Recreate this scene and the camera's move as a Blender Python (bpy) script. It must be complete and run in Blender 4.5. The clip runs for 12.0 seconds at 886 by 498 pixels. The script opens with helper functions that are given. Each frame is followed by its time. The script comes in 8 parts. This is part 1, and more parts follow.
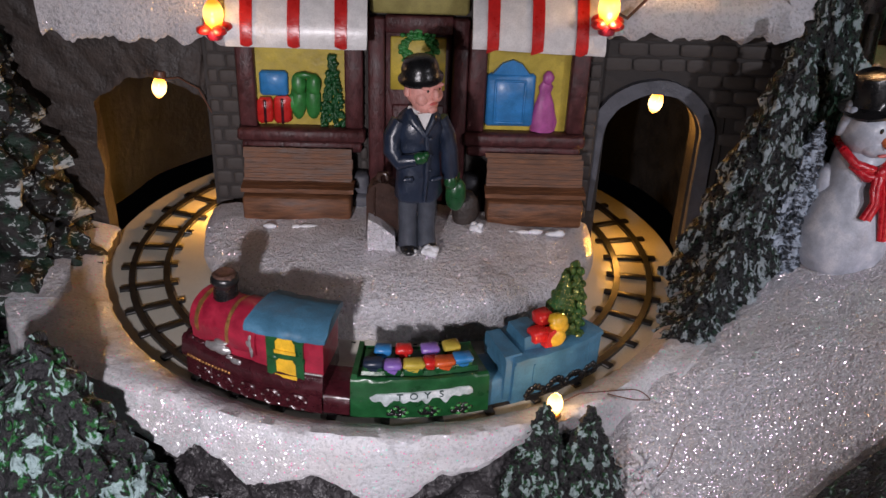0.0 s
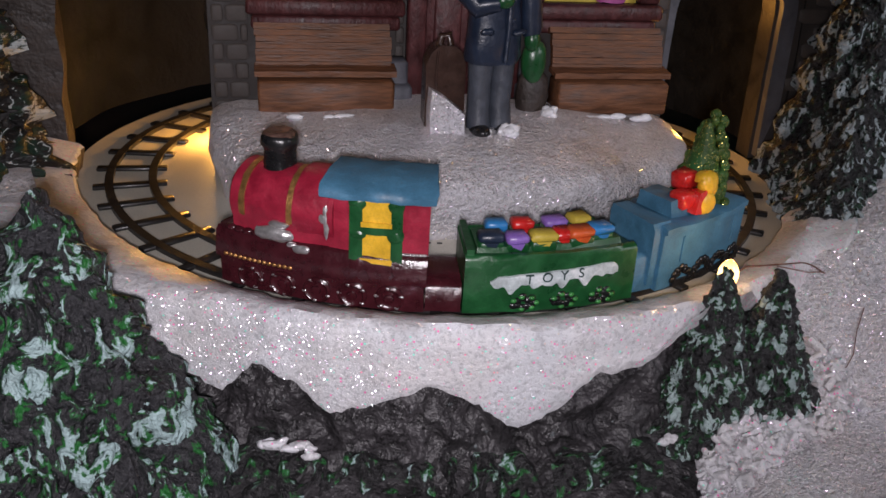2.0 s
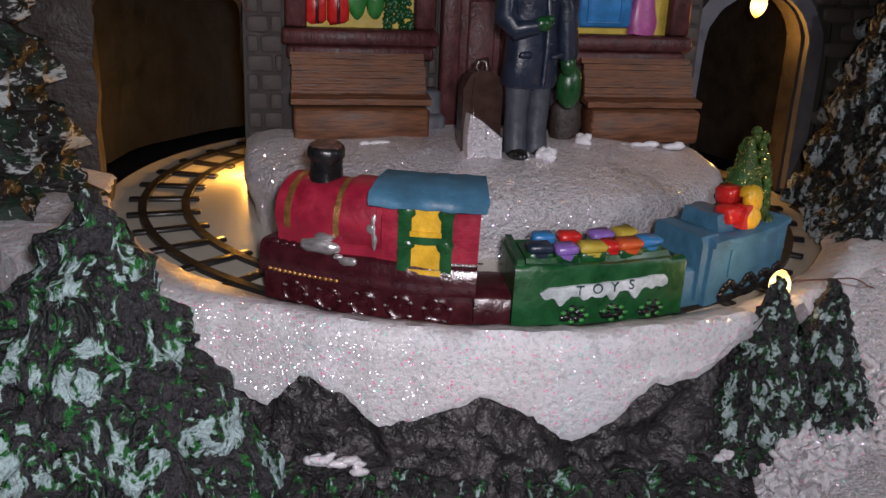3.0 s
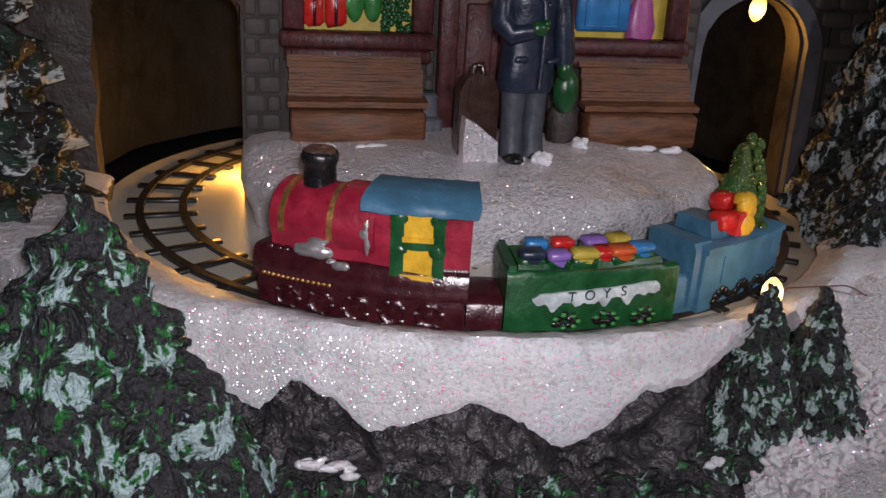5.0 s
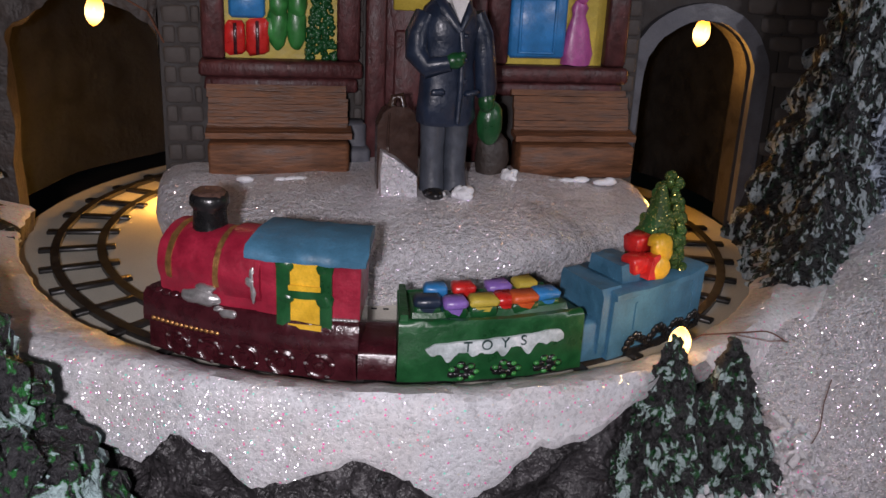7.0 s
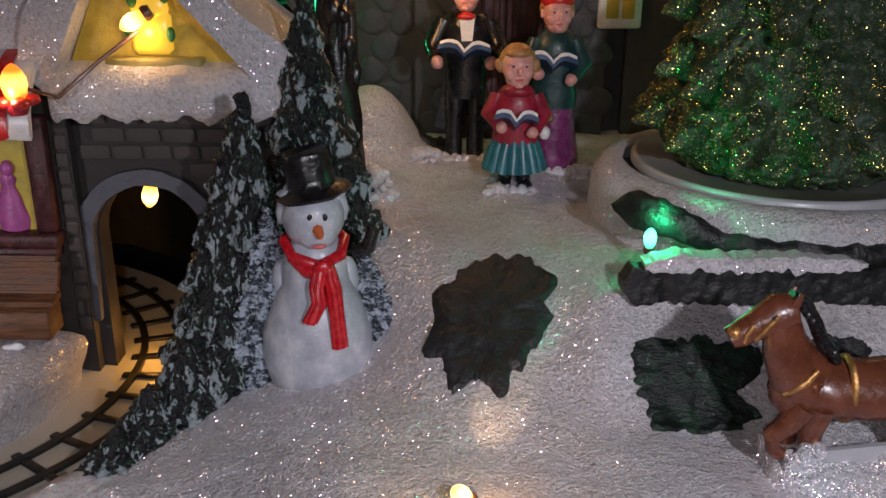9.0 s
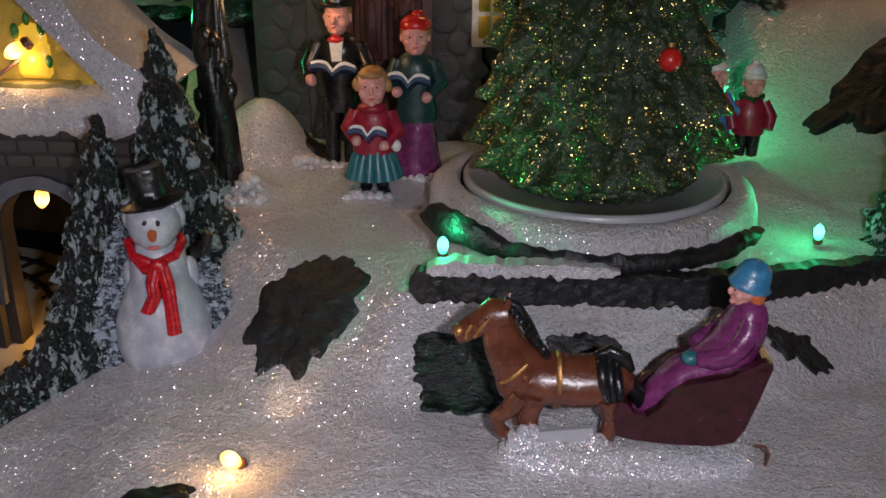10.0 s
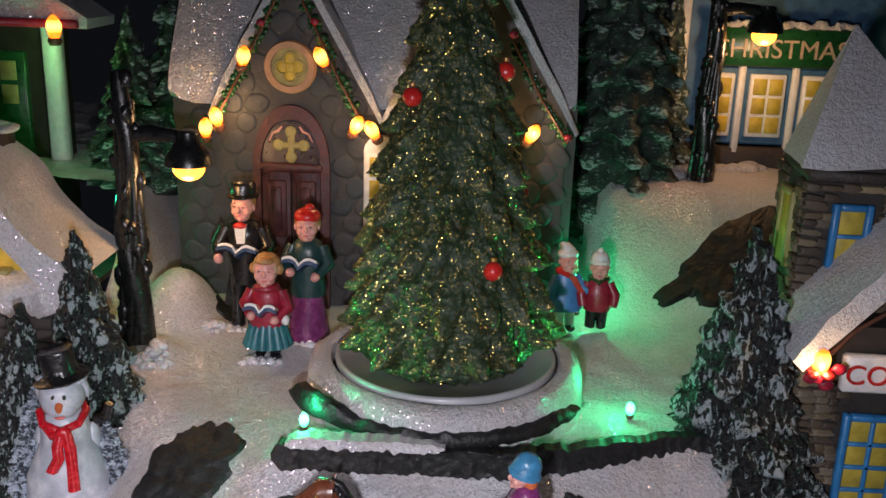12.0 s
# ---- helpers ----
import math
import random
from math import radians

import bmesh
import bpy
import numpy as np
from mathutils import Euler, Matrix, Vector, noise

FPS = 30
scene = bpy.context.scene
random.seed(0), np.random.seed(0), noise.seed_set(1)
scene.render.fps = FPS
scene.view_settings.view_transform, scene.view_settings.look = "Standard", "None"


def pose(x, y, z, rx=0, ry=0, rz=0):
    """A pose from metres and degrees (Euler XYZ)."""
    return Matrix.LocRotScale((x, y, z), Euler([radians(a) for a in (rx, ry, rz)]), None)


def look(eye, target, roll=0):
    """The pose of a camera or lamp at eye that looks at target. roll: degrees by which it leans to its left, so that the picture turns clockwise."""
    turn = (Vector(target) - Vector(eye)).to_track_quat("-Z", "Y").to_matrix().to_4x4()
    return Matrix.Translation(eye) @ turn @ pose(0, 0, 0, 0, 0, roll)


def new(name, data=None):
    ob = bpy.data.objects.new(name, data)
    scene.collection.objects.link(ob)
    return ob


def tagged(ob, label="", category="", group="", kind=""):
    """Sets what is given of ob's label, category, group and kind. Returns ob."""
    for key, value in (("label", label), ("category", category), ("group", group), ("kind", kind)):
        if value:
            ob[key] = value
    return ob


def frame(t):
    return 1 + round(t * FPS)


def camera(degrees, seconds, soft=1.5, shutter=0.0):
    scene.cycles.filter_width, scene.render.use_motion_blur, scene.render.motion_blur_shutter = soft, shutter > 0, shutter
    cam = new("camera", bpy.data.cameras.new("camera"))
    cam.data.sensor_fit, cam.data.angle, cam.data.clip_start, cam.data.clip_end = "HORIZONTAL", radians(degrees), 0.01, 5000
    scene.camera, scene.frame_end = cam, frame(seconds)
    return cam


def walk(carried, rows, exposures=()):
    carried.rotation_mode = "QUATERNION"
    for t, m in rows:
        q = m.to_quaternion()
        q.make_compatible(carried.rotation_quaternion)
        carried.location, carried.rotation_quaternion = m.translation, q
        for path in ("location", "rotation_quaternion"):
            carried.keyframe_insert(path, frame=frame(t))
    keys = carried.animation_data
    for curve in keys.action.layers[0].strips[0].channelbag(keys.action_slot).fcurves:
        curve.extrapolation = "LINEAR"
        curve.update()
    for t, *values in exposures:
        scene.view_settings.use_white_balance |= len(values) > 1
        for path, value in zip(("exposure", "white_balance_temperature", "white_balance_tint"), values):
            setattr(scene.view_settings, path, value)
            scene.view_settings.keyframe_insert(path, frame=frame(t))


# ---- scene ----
cam = camera(50.80, 12.0)
PATH = [
    (0, (-0.00049, -0.19086, 0.11303), (0.00425, -0.06002, 0.03982), 2.31),
    (0.5, (-0.00690, -0.17692, 0.10149), (-0.00016, -0.04747, 0.02600), 2.84),
    (1, (-0.01737, -0.16499, 0.09154), (-0.00484, -0.03545, 0.01695), 3.70),
    (1.5, (-0.03173, -0.15668, 0.07424), (-0.00969, -0.02668, 0.00273), 4.02),
    (2, (-0.04212, -0.16251, 0.05405), (-0.01570, -0.02833, -0.00758), 3.08),
    (2.5, (-0.04964, -0.16242, 0.04411), (-0.02354, -0.02443, -0.00857), 2.37),
    (3, (-0.05000, -0.16328, 0.04359), (-0.02280, -0.02462, -0.00673), 2.73),
    (5, (-0.04810, -0.16347, 0.04519), (-0.02174, -0.02487, -0.00575), 3.00),
    (5.5, (-0.04808, -0.16712, 0.04580), (-0.02165, -0.02832, -0.00457), 3.13),
    (6, (-0.04760, -0.16690, 0.04680), (-0.02103, -0.02819, -0.00371), 3.22),
    (6.5, (-0.04348, -0.16254, 0.04749), (-0.01775, -0.02387, -0.00357), 3.03),
    (7, (-0.02848, -0.15875, 0.05087), (-0.00464, -0.01974, -0.00021), 2.80),
    (7.2, (-0.01272, -0.15857, 0.05149), (0.00943, -0.01949, -0.00017), 2.52),
    (8.8, (0.11683, -0.16337, 0.08563), (0.11839, -0.02290, 0.03304), 0.58),
    (9, (0.13248, -0.16301, 0.09559), (0.13218, -0.02320, 0.04124), 0.58),
    (9.5, (0.16360, -0.16922, 0.10621), (0.15801, -0.03092, 0.04840), 0.01),
    (10, (0.18616, -0.18674, 0.11166), (0.17779, -0.04834, 0.05442), 0.31),
    (10.5, (0.20231, -0.19608, 0.11730), (0.19258, -0.05777, 0.06005), 0.70),
    (11, (0.20880, -0.20316, 0.12385), (0.19800, -0.06514, 0.06610), 0.89),
    (11.5, (0.21797, -0.21443, 0.14190), (0.20995, -0.07298, 0.09264), 1.48),
    (12, (0.22121, -0.21903, 0.15144), (0.21504, -0.07555, 0.10810), 1.91),
]
walk(cam, [(t, look(eye, target, roll)) for t, eye, target, roll in PATH], [(0, 0.34), (0.5, 0.36), (1.0, 0.34), (1.5, 0.3), (2.0, 0.16), (2.5, 0.08), (6.5, 0.08), (7.0, 0.14), (9.0, 0.04), (9.5, 0.02), (10.5, -0.2), (11.0, -0.12), (11.5, 0.22), (12.0, 0.63)])

# ---- light: a dim room, fixed lamps for one small torch in front, the model's own bulbs ----
M = 0.001
world = bpy.data.worlds.new("room_dark")
world.use_nodes = True
world.node_tree.nodes["Background"].inputs[0].default_value = (0.5, 0.55, 0.7, 1)
world.node_tree.nodes["Background"].inputs[1].default_value = 0.005
scene.world = world


def point_lamp(name, x, y, z, watts, colour, radius=1.5):
    d = bpy.data.lights.new(name, "POINT")
    d.energy, d.color, d.shadow_soft_size = watts, colour, radius * M
    ob = new(name, d)
    ob.location = (x * M, y * M, z * M)
    return ob


WARM = (1.0, 0.58, 0.27)
GREEN = (0.03, 1.0, 0.34)


def diode_beam(x, y, z, aim, watts, colour=GREEN, cone=95, name="diode_beam"):
    """The beam that a small lamp throws from its clear dome."""
    d = bpy.data.lights.new(name, "SPOT")
    d.energy, d.color, d.shadow_soft_size = watts, colour, 1 * M
    d.spot_size, d.spot_blend = math.radians(cone), 0.8
    ob = new(name, d)
    ob.rotation_euler = (Vector(aim) - Vector((x, y, z))).to_track_quat("-Z", "Y").to_euler()
    ob.location = (x * M, y * M, z * M)


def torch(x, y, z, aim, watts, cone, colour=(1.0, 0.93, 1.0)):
    """A fixed lamp that stands in for the film-maker's moving white torch."""
    d = bpy.data.lights.new("torch_stand_in", "SPOT")
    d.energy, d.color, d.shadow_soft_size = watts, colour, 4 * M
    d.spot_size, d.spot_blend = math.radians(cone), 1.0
    ob = new("torch_stand_in", d)
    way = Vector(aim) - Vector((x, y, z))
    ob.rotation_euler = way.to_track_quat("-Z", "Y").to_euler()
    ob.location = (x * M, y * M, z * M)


# fixed lamps for one moving torch: over railway, before snowman, over square
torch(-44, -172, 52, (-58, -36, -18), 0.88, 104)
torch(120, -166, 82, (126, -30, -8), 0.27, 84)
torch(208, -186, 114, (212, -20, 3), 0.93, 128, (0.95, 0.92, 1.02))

# ---- materials ----


def nodes_of(name):
    m = bpy.data.materials.new(name)
    m.use_nodes = True
    return m, m.node_tree.nodes, m.node_tree.links, m.node_tree.nodes["Principled BSDF"]


def tex_coord(n, l, scale):
    t = n.new("ShaderNodeTexCoord")
    s = n.new("ShaderNodeMapping")
    s.inputs["Scale"].default_value = scale if isinstance(scale, tuple) else (scale, scale, scale)
    l.new(t.outputs["Object"], s.inputs["Vector"])
    return s.outputs["Vector"]


def noise_tex(n, l, vec, scale, detail=4, rough=0.6):
    t = n.new("ShaderNodeTexNoise")
    t.inputs["Scale"].default_value, t.inputs["Detail"].default_value, t.inputs["Roughness"].default_value = scale, detail, rough
    l.new(vec, t.inputs["Vector"])
    return t


def ramp(n, l, fac, stops):
    r = n.new("ShaderNodeValToRGB")
    while len(r.color_ramp.elements) < len(stops):
        r.color_ramp.elements.new(0.5)
    for e, (p, c) in zip(r.color_ramp.elements, stops):
        e.position, e.color = p, (*c, 1) if len(c) == 3 else c
    l.new(fac, r.inputs["Fac"])
    return r


def mixed(n, l, fac, a, b):
    x = n.new("ShaderNodeMix")
    x.data_type = "RGBA"
    for sock, v in ((x.inputs[0], fac), (x.inputs[6], a), (x.inputs[7], b)):
        if isinstance(v, (int, float)):
            sock.default_value = v
        elif isinstance(v, tuple):
            sock.default_value = (*v, 1)
        else:
            l.new(v, sock)
    return x.outputs[2]


def bumped(n, l, height, strength, dist, base=None):
    b = n.new("ShaderNodeBump")
    b.inputs["Strength"].default_value, b.inputs["Distance"].default_value = strength, dist * M
    l.new(height, b.inputs["Height"])
    if base is not None:
        l.new(base, b.inputs["Normal"])
    return b.outputs["Normal"]


def paint(name, colour, rough=0.45, vary=0.25, size=4.0, bump=0.35, second=None, metal=0.0, grain=0.35, wear=None, pieces=None, stretch=1.0):
    """Hand-painted resin: colour with blotches at two scales, brush relief and small worn spots."""
    m, n, l, p = nodes_of(name)
    v = tex_coord(n, l, stretch)
    big, small = noise_tex(n, l, v, 1 / (size * M), 3), noise_tex(n, l, v, 1 / (grain * M), 3)
    dark = tuple(c * (1 - vary) for c in colour)
    light = second or tuple(min(1, c * (1 + vary)) for c in colour)
    c = ramp(n, l, big.outputs["Fac"], [(0.3, dark), (0.52, colour), (0.72, light)]).outputs["Color"]
    c = mixed(n, l, ramp(n, l, small.outputs["Fac"], [(0.45, (0, 0, 0)), (0.75, (0.35, 0.35, 0.35))]).outputs["Color"], c, tuple(x * 0.5 for x in colour))
    if pieces:
        info = n.new("ShaderNodeObjectInfo")
        each = ramp(n, l, info.outputs["Random"], [(k / len(pieces), q) for k, q in enumerate(pieces)]).outputs["Color"]
        c = mixed(n, l, 0.7, c, each)
    if wear:
        w = noise_tex(n, l, v, 1 / (1.7 * M), 5, 0.7)
        c = mixed(n, l, ramp(n, l, w.outputs["Fac"], [(0.64, (0, 0, 0)), (0.7, (1, 1, 1))]).outputs["Color"], c, wear)
    l.new(c, p.inputs["Base Color"])
    r = ramp(n, l, big.outputs["Fac"], [(0.3, (rough * 0.8,) * 3), (0.7, (min(1, rough * 1.25),) * 3)])
    l.new(r.outputs["Color"], p.inputs["Roughness"])
    if rough < 0.46 and not metal:      # thin varnish over the paint
        p.inputs["Coat Weight"].default_value, p.inputs["Coat Roughness"].default_value = 0.18, 0.22
    p.inputs["Metallic"].default_value = metal
    nb = bumped(n, l, big.outputs["Fac"], bump, size * 0.22)
    l.new(bumped(n, l, small.outputs["Fac"], bump * 0.7, grain * 0.4, nb), p.inputs["Normal"])
    return m


def glitter_snow(name, colour=(0.66, 0.66, 0.7), amount=0.5, flake=0.3, pinks=0.0, relief=0.5, shine=1.6, rough=0.42, coarse=1.0, dots_from=0.9):
    """Painted snow under a coat of fine glitter: grainy, with scattered mirror flakes."""
    m, n, l, p = nodes_of(name)
    v = tex_coord(n, l, 1.0)
    big, mid = noise_tex(n, l, v, 60, 4), noise_tex(n, l, v, 420, 4, 0.7)
    fine = noise_tex(n, l, v, 1250, 3, 0.75)
    warm = tuple(c * k for c, k in zip(colour, (0.95, 0.9, 0.86)))
    c = ramp(n, l, big.outputs["Fac"], [(0.35, warm), (0.6, colour)]).outputs["Color"]
    c = mixed(n, l, ramp(n, l, mid.outputs["Fac"], [(0.3, (0.2, 0.2, 0.2)), (0.5, (0, 0, 0))]).outputs["Color"], c, tuple(x * 0.62 for x in colour))
    c = mixed(n, l, ramp(n, l, fine.outputs["Fac"], [(0.38, (0.5, 0.5, 0.5)), (0.5, (0, 0, 0))]).outputs["Color"], c, tuple(x * 0.45 for x in colour))
    cell = n.new("ShaderNodeTexVoronoi")
    cell.inputs["Scale"].default_value = 1 / (flake * M)
    l.new(v, cell.inputs["Vector"])
    sep = n.new("ShaderNodeSeparateColor")
    l.new(cell.outputs["Color"], sep.inputs[0])
    near = n.new("ShaderNodeMath")
    near.operation = "LESS_THAN"
    near.inputs[1].default_value = 0.42
    l.new(cell.outputs["Distance"], near.inputs[0])
    pick = n.new("ShaderNodeMath")
    pick.operation = "GREATER_THAN"
    pick.inputs[1].default_value = amount
    l.new(sep.outputs[0], pick.inputs[0])
    both = n.new("ShaderNodeMath")
    both.operation = "MULTIPLY"
    l.new(near.outputs[0], both.inputs[0])
    l.new(pick.outputs[0], both.inputs[1])
    speck = n.new("ShaderNodeTexVoronoi")
    speck.inputs["Scale"].default_value = 1 / (0.5 * M)
    l.new(v, speck.inputs["Vector"])
    tone = n.new("ShaderNodeSeparateColor")
    l.new(speck.outputs["Color"], tone.inputs[0])
    fewer = ramp(n, l, tone.outputs[0], [(dots_from, (0, 0, 0)), (dots_from + 0.01, (1, 1, 1))]).outputs["Color"]
    round_ = ramp(n, l, speck.outputs["Distance"], [(0.3, (pinks,) * 3), (0.42, (0, 0, 0))]).outputs["Color"]
    hues = ramp(n, l, tone.outputs[1], [(0.3, (0.8, 0.16, 0.42)), (0.6, (0.85, 0.35, 0.4)), (0.8, (0.25, 0.75, 0.6))]).outputs["Color"]
    dots = n.new("ShaderNodeMix")
    dots.data_type, dots.blend_type, dots.inputs[0].default_value = "RGBA", "MULTIPLY", 1.0
    l.new(fewer, dots.inputs[6])
    l.new(round_, dots.inputs[7])
    c = mixed(n, l, dots.outputs[2], c, hues)
    l.new(c, p.inputs["Base Color"])
    p.inputs["Roughness"].default_value = rough
    h = n.new("ShaderNodeMath")
    l.new(mid.outputs["Fac"], h.inputs[0])
    l.new(fine.outputs["Fac"], h.inputs[1])
    streak = noise_tex(n, l, tex_coord(n, l, (1.0, 2.4, 1.6)), 150, 5, 0.65)
    streak.inputs["Distortion"].default_value = 0.7
    wide_relief = bumped(n, l, streak.outputs["Fac"], relief, 2.6)
    l.new(bumped(n, l, h.outputs[0], min(1.0, 0.9 * coarse), 1.0 * coarse, wide_relief), p.inputs["Normal"])
    # mirror flakes, each turned its own way
    fl = n.new("ShaderNodeBsdfGlossy")
    fl.inputs["Roughness"].default_value = 0.22
    hue = n.new("ShaderNodeHueSaturation")
    hue.inputs["Saturation"].default_value, hue.inputs["Value"].default_value = 0.35, shine
    l.new(cell.outputs["Color"], hue.inputs["Color"])
    sub = n.new("ShaderNodeVectorMath")
    sub.operation = "SUBTRACT"
    sub.inputs[1].default_value = (0.5, 0.5, 0.5)
    l.new(cell.outputs["Color"], sub.inputs[0])
    geo = n.new("ShaderNodeNewGeometry")
    add = n.new("ShaderNodeVectorMath")
    l.new(geo.outputs["Normal"], add.inputs[0])
    wide = n.new("ShaderNodeVectorMath")
    wide.operation = "SCALE"
    wide.inputs["Scale"].default_value = 1.7
    l.new(sub.outputs[0], wide.inputs[0])
    l.new(wide.outputs[0], add.inputs[1])
    nn = n.new("ShaderNodeVectorMath")
    nn.operation = "NORMALIZE"
    l.new(add.outputs[0], nn.inputs[0])
    l.new(nn.outputs[0], fl.inputs["Normal"])
    l.new(mixed(n, l, both.outputs[0], (0, 0, 0), hue.outputs["Color"]), fl.inputs["Color"])
    adds = n.new("ShaderNodeAddShader")
    l.new(p.outputs[0], adds.inputs[0])
    l.new(fl.outputs[0], adds.inputs[1])
    l.new(adds.outputs[0], n["Material Output"].inputs["Surface"])
    return m


def speckled_rock(name, colour):
    """Charcoal painted rock: sharp facets, dark cracks, a dusting of white specks and pale brushed spots."""
    m, n, l, p = nodes_of(name)
    v = tex_coord(n, l, 1.0)
    big, mid, fine = noise_tex(n, l, v, 140, 4), noise_tex(n, l, v, 520, 4, 0.65), noise_tex(n, l, v, 2200, 2)
    c = ramp(n, l, big.outputs["Fac"], [(0.3, tuple(x * 0.55 for x in colour)), (0.55, colour), (0.75, tuple(x * 1.7 for x in colour))]).outputs["Color"]
    crack = n.new("ShaderNodeTexVoronoi")
    crack.feature = "DISTANCE_TO_EDGE"
    crack.inputs["Scale"].default_value = 1 / (9 * M)
    bent = n.new("ShaderNodeMix")
    bent.data_type, bent.inputs[0].default_value = "VECTOR", 0.012
    l.new(v, bent.inputs[4])
    l.new(mid.outputs["Color"], bent.inputs[5])
    l.new(bent.outputs[1], crack.inputs["Vector"])
    line = ramp(n, l, crack.outputs["Distance"], [(0.012, (0.9, 0.9, 0.9)), (0.04, (0, 0, 0))]).outputs["Color"]
    c = mixed(n, l, line, c, (0.003, 0.003, 0.003))
    dust = n.new("ShaderNodeTexVoronoi")
    dust.inputs["Scale"].default_value = 1 / (0.6 * M)
    l.new(v, dust.inputs["Vector"])
    tone = n.new("ShaderNodeSeparateColor")
    l.new(dust.outputs["Color"], tone.inputs[0])
    k = n.new("ShaderNodeMath")
    k.operation = "MULTIPLY_ADD"
    k.inputs[1].default_value = 0.5
    l.new(mid.outputs["Fac"], k.inputs[0])
    l.new(tone.outputs[0], k.inputs[2])
    few = ramp(n, l, k.outputs[0], [(1.12, (0, 0, 0)), (1.14, (1, 1, 1))]).outputs["Color"]
    dot = ramp(n, l, dust.outputs["Distance"], [(0.25, (0.8, 0.8, 0.8)), (0.4, (0, 0, 0))]).outputs["Color"]
    both = n.new("ShaderNodeMix")
    both.data_type, both.blend_type, both.inputs[0].default_value = "RGBA", "MULTIPLY", 1.0
    l.new(few, both.inputs[6])
    l.new(dot, both.inputs[7])
    c = mixed(n, l, both.outputs[2], c, (0.5, 0.5, 0.53))
    brushed = ramp(n, l, mid.outputs["Fac"], [(0.66, (0, 0, 0)), (0.72, (0.6, 0.6, 0.6))]).outputs["Color"]
    c = mixed(n, l, brushed, c, (0.2, 0.23, 0.24))
    l.new(c, p.inputs["Base Color"])
    p.inputs["Roughness"].default_value = 0.42
    nb = bumped(n, l, big.outputs["Fac"], 0.7, 4.0)
    nb = bumped(n, l, mid.outputs["Fac"], 0.6, 1.0, nb)
    l.new(bumped(n, l, fine.outputs["Fac"], 0.4, 0.3, nb), p.inputs["Normal"])
    return m


def dripped_pine(name, dark, green, snow, much=0.6, size=5.0, stretch=0.5):
    """Charcoal boughs with runs of pale snow paint, each fringed by green."""
    m, n, l, p = nodes_of(name)
    v = tex_coord(n, l, (1.0, 1.0, stretch))
    w = tex_coord(n, l, 1.0)
    a = noise_tex(n, l, v, 1 / (size * M), 3, 0.5)
    a.inputs["Distortion"].default_value = 0.8
    e = noise_tex(n, l, w, 1 / (1.1 * M), 4, 0.7)
    g = noise_tex(n, l, w, 1 / (size * 0.9 * M), 2, 0.5)
    k = n.new("ShaderNodeMath")
    k.operation = "MULTIPLY_ADD"
    k.inputs[1].default_value = 0.3
    l.new(e.outputs["Fac"], k.inputs[0])
    lip = n.new("ShaderNodeAttribute")
    lip.attribute_name = "lip"
    on = n.new("ShaderNodeMath")
    on.operation = "MULTIPLY_ADD"
    on.inputs[1].default_value = 0.26
    l.new(lip.outputs["Fac"], on.inputs[0])
    l.new(a.outputs["Fac"], on.inputs[2])
    l.new(on.outputs[0], k.inputs[2])
    base = ramp(n, l, e.outputs["Fac"], [(0.3, tuple(c * 0.55 for c in dark)), (0.6, dark), (0.8, tuple(c * 2.4 for c in dark))]).outputs["Color"]
    leaf = mixed(n, l, e.outputs["Fac"], tuple(c * 0.5 for c in green), tuple(c * 1.5 for c in green))
    gf = n.new("ShaderNodeMath")
    gf.operation = "MULTIPLY_ADD"
    gf.inputs[1].default_value = 0.45
    l.new(g.outputs["Fac"], gf.inputs[0])
    l.new(k.outputs[0], gf.inputs[2])
    c = mixed(n, l, ramp(n, l, gf.outputs[0], [(much + 0.18, (0, 0, 0)), (much + 0.23, (1, 1, 1))]).outputs["Color"], base, leaf)
    pale = mixed(n, l, e.outputs["Fac"], tuple(x * 0.6 for x in snow), tuple(min(1, x * 1.3) for x in snow))
    c = mixed(n, l, ramp(n, l, k.outputs[0], [(much, (0, 0, 0)), (much + 0.045, (0.92, 0.92, 0.92))]).outputs["Color"], c, pale)
    l.new(c, p.inputs["Base Color"])
    l.new(ramp(n, l, e.outputs["Fac"], [(0.35, (0.22,) * 3), (0.7, (0.55,) * 3)]).outputs["Color"], p.inputs["Roughness"])
    nb = bumped(n, l, k.outputs[0], 0.9, 2.4)
    l.new(bumped(n, l, e.outputs["Fac"], 0.55, 0.7, nb), p.inputs["Normal"])
    return m


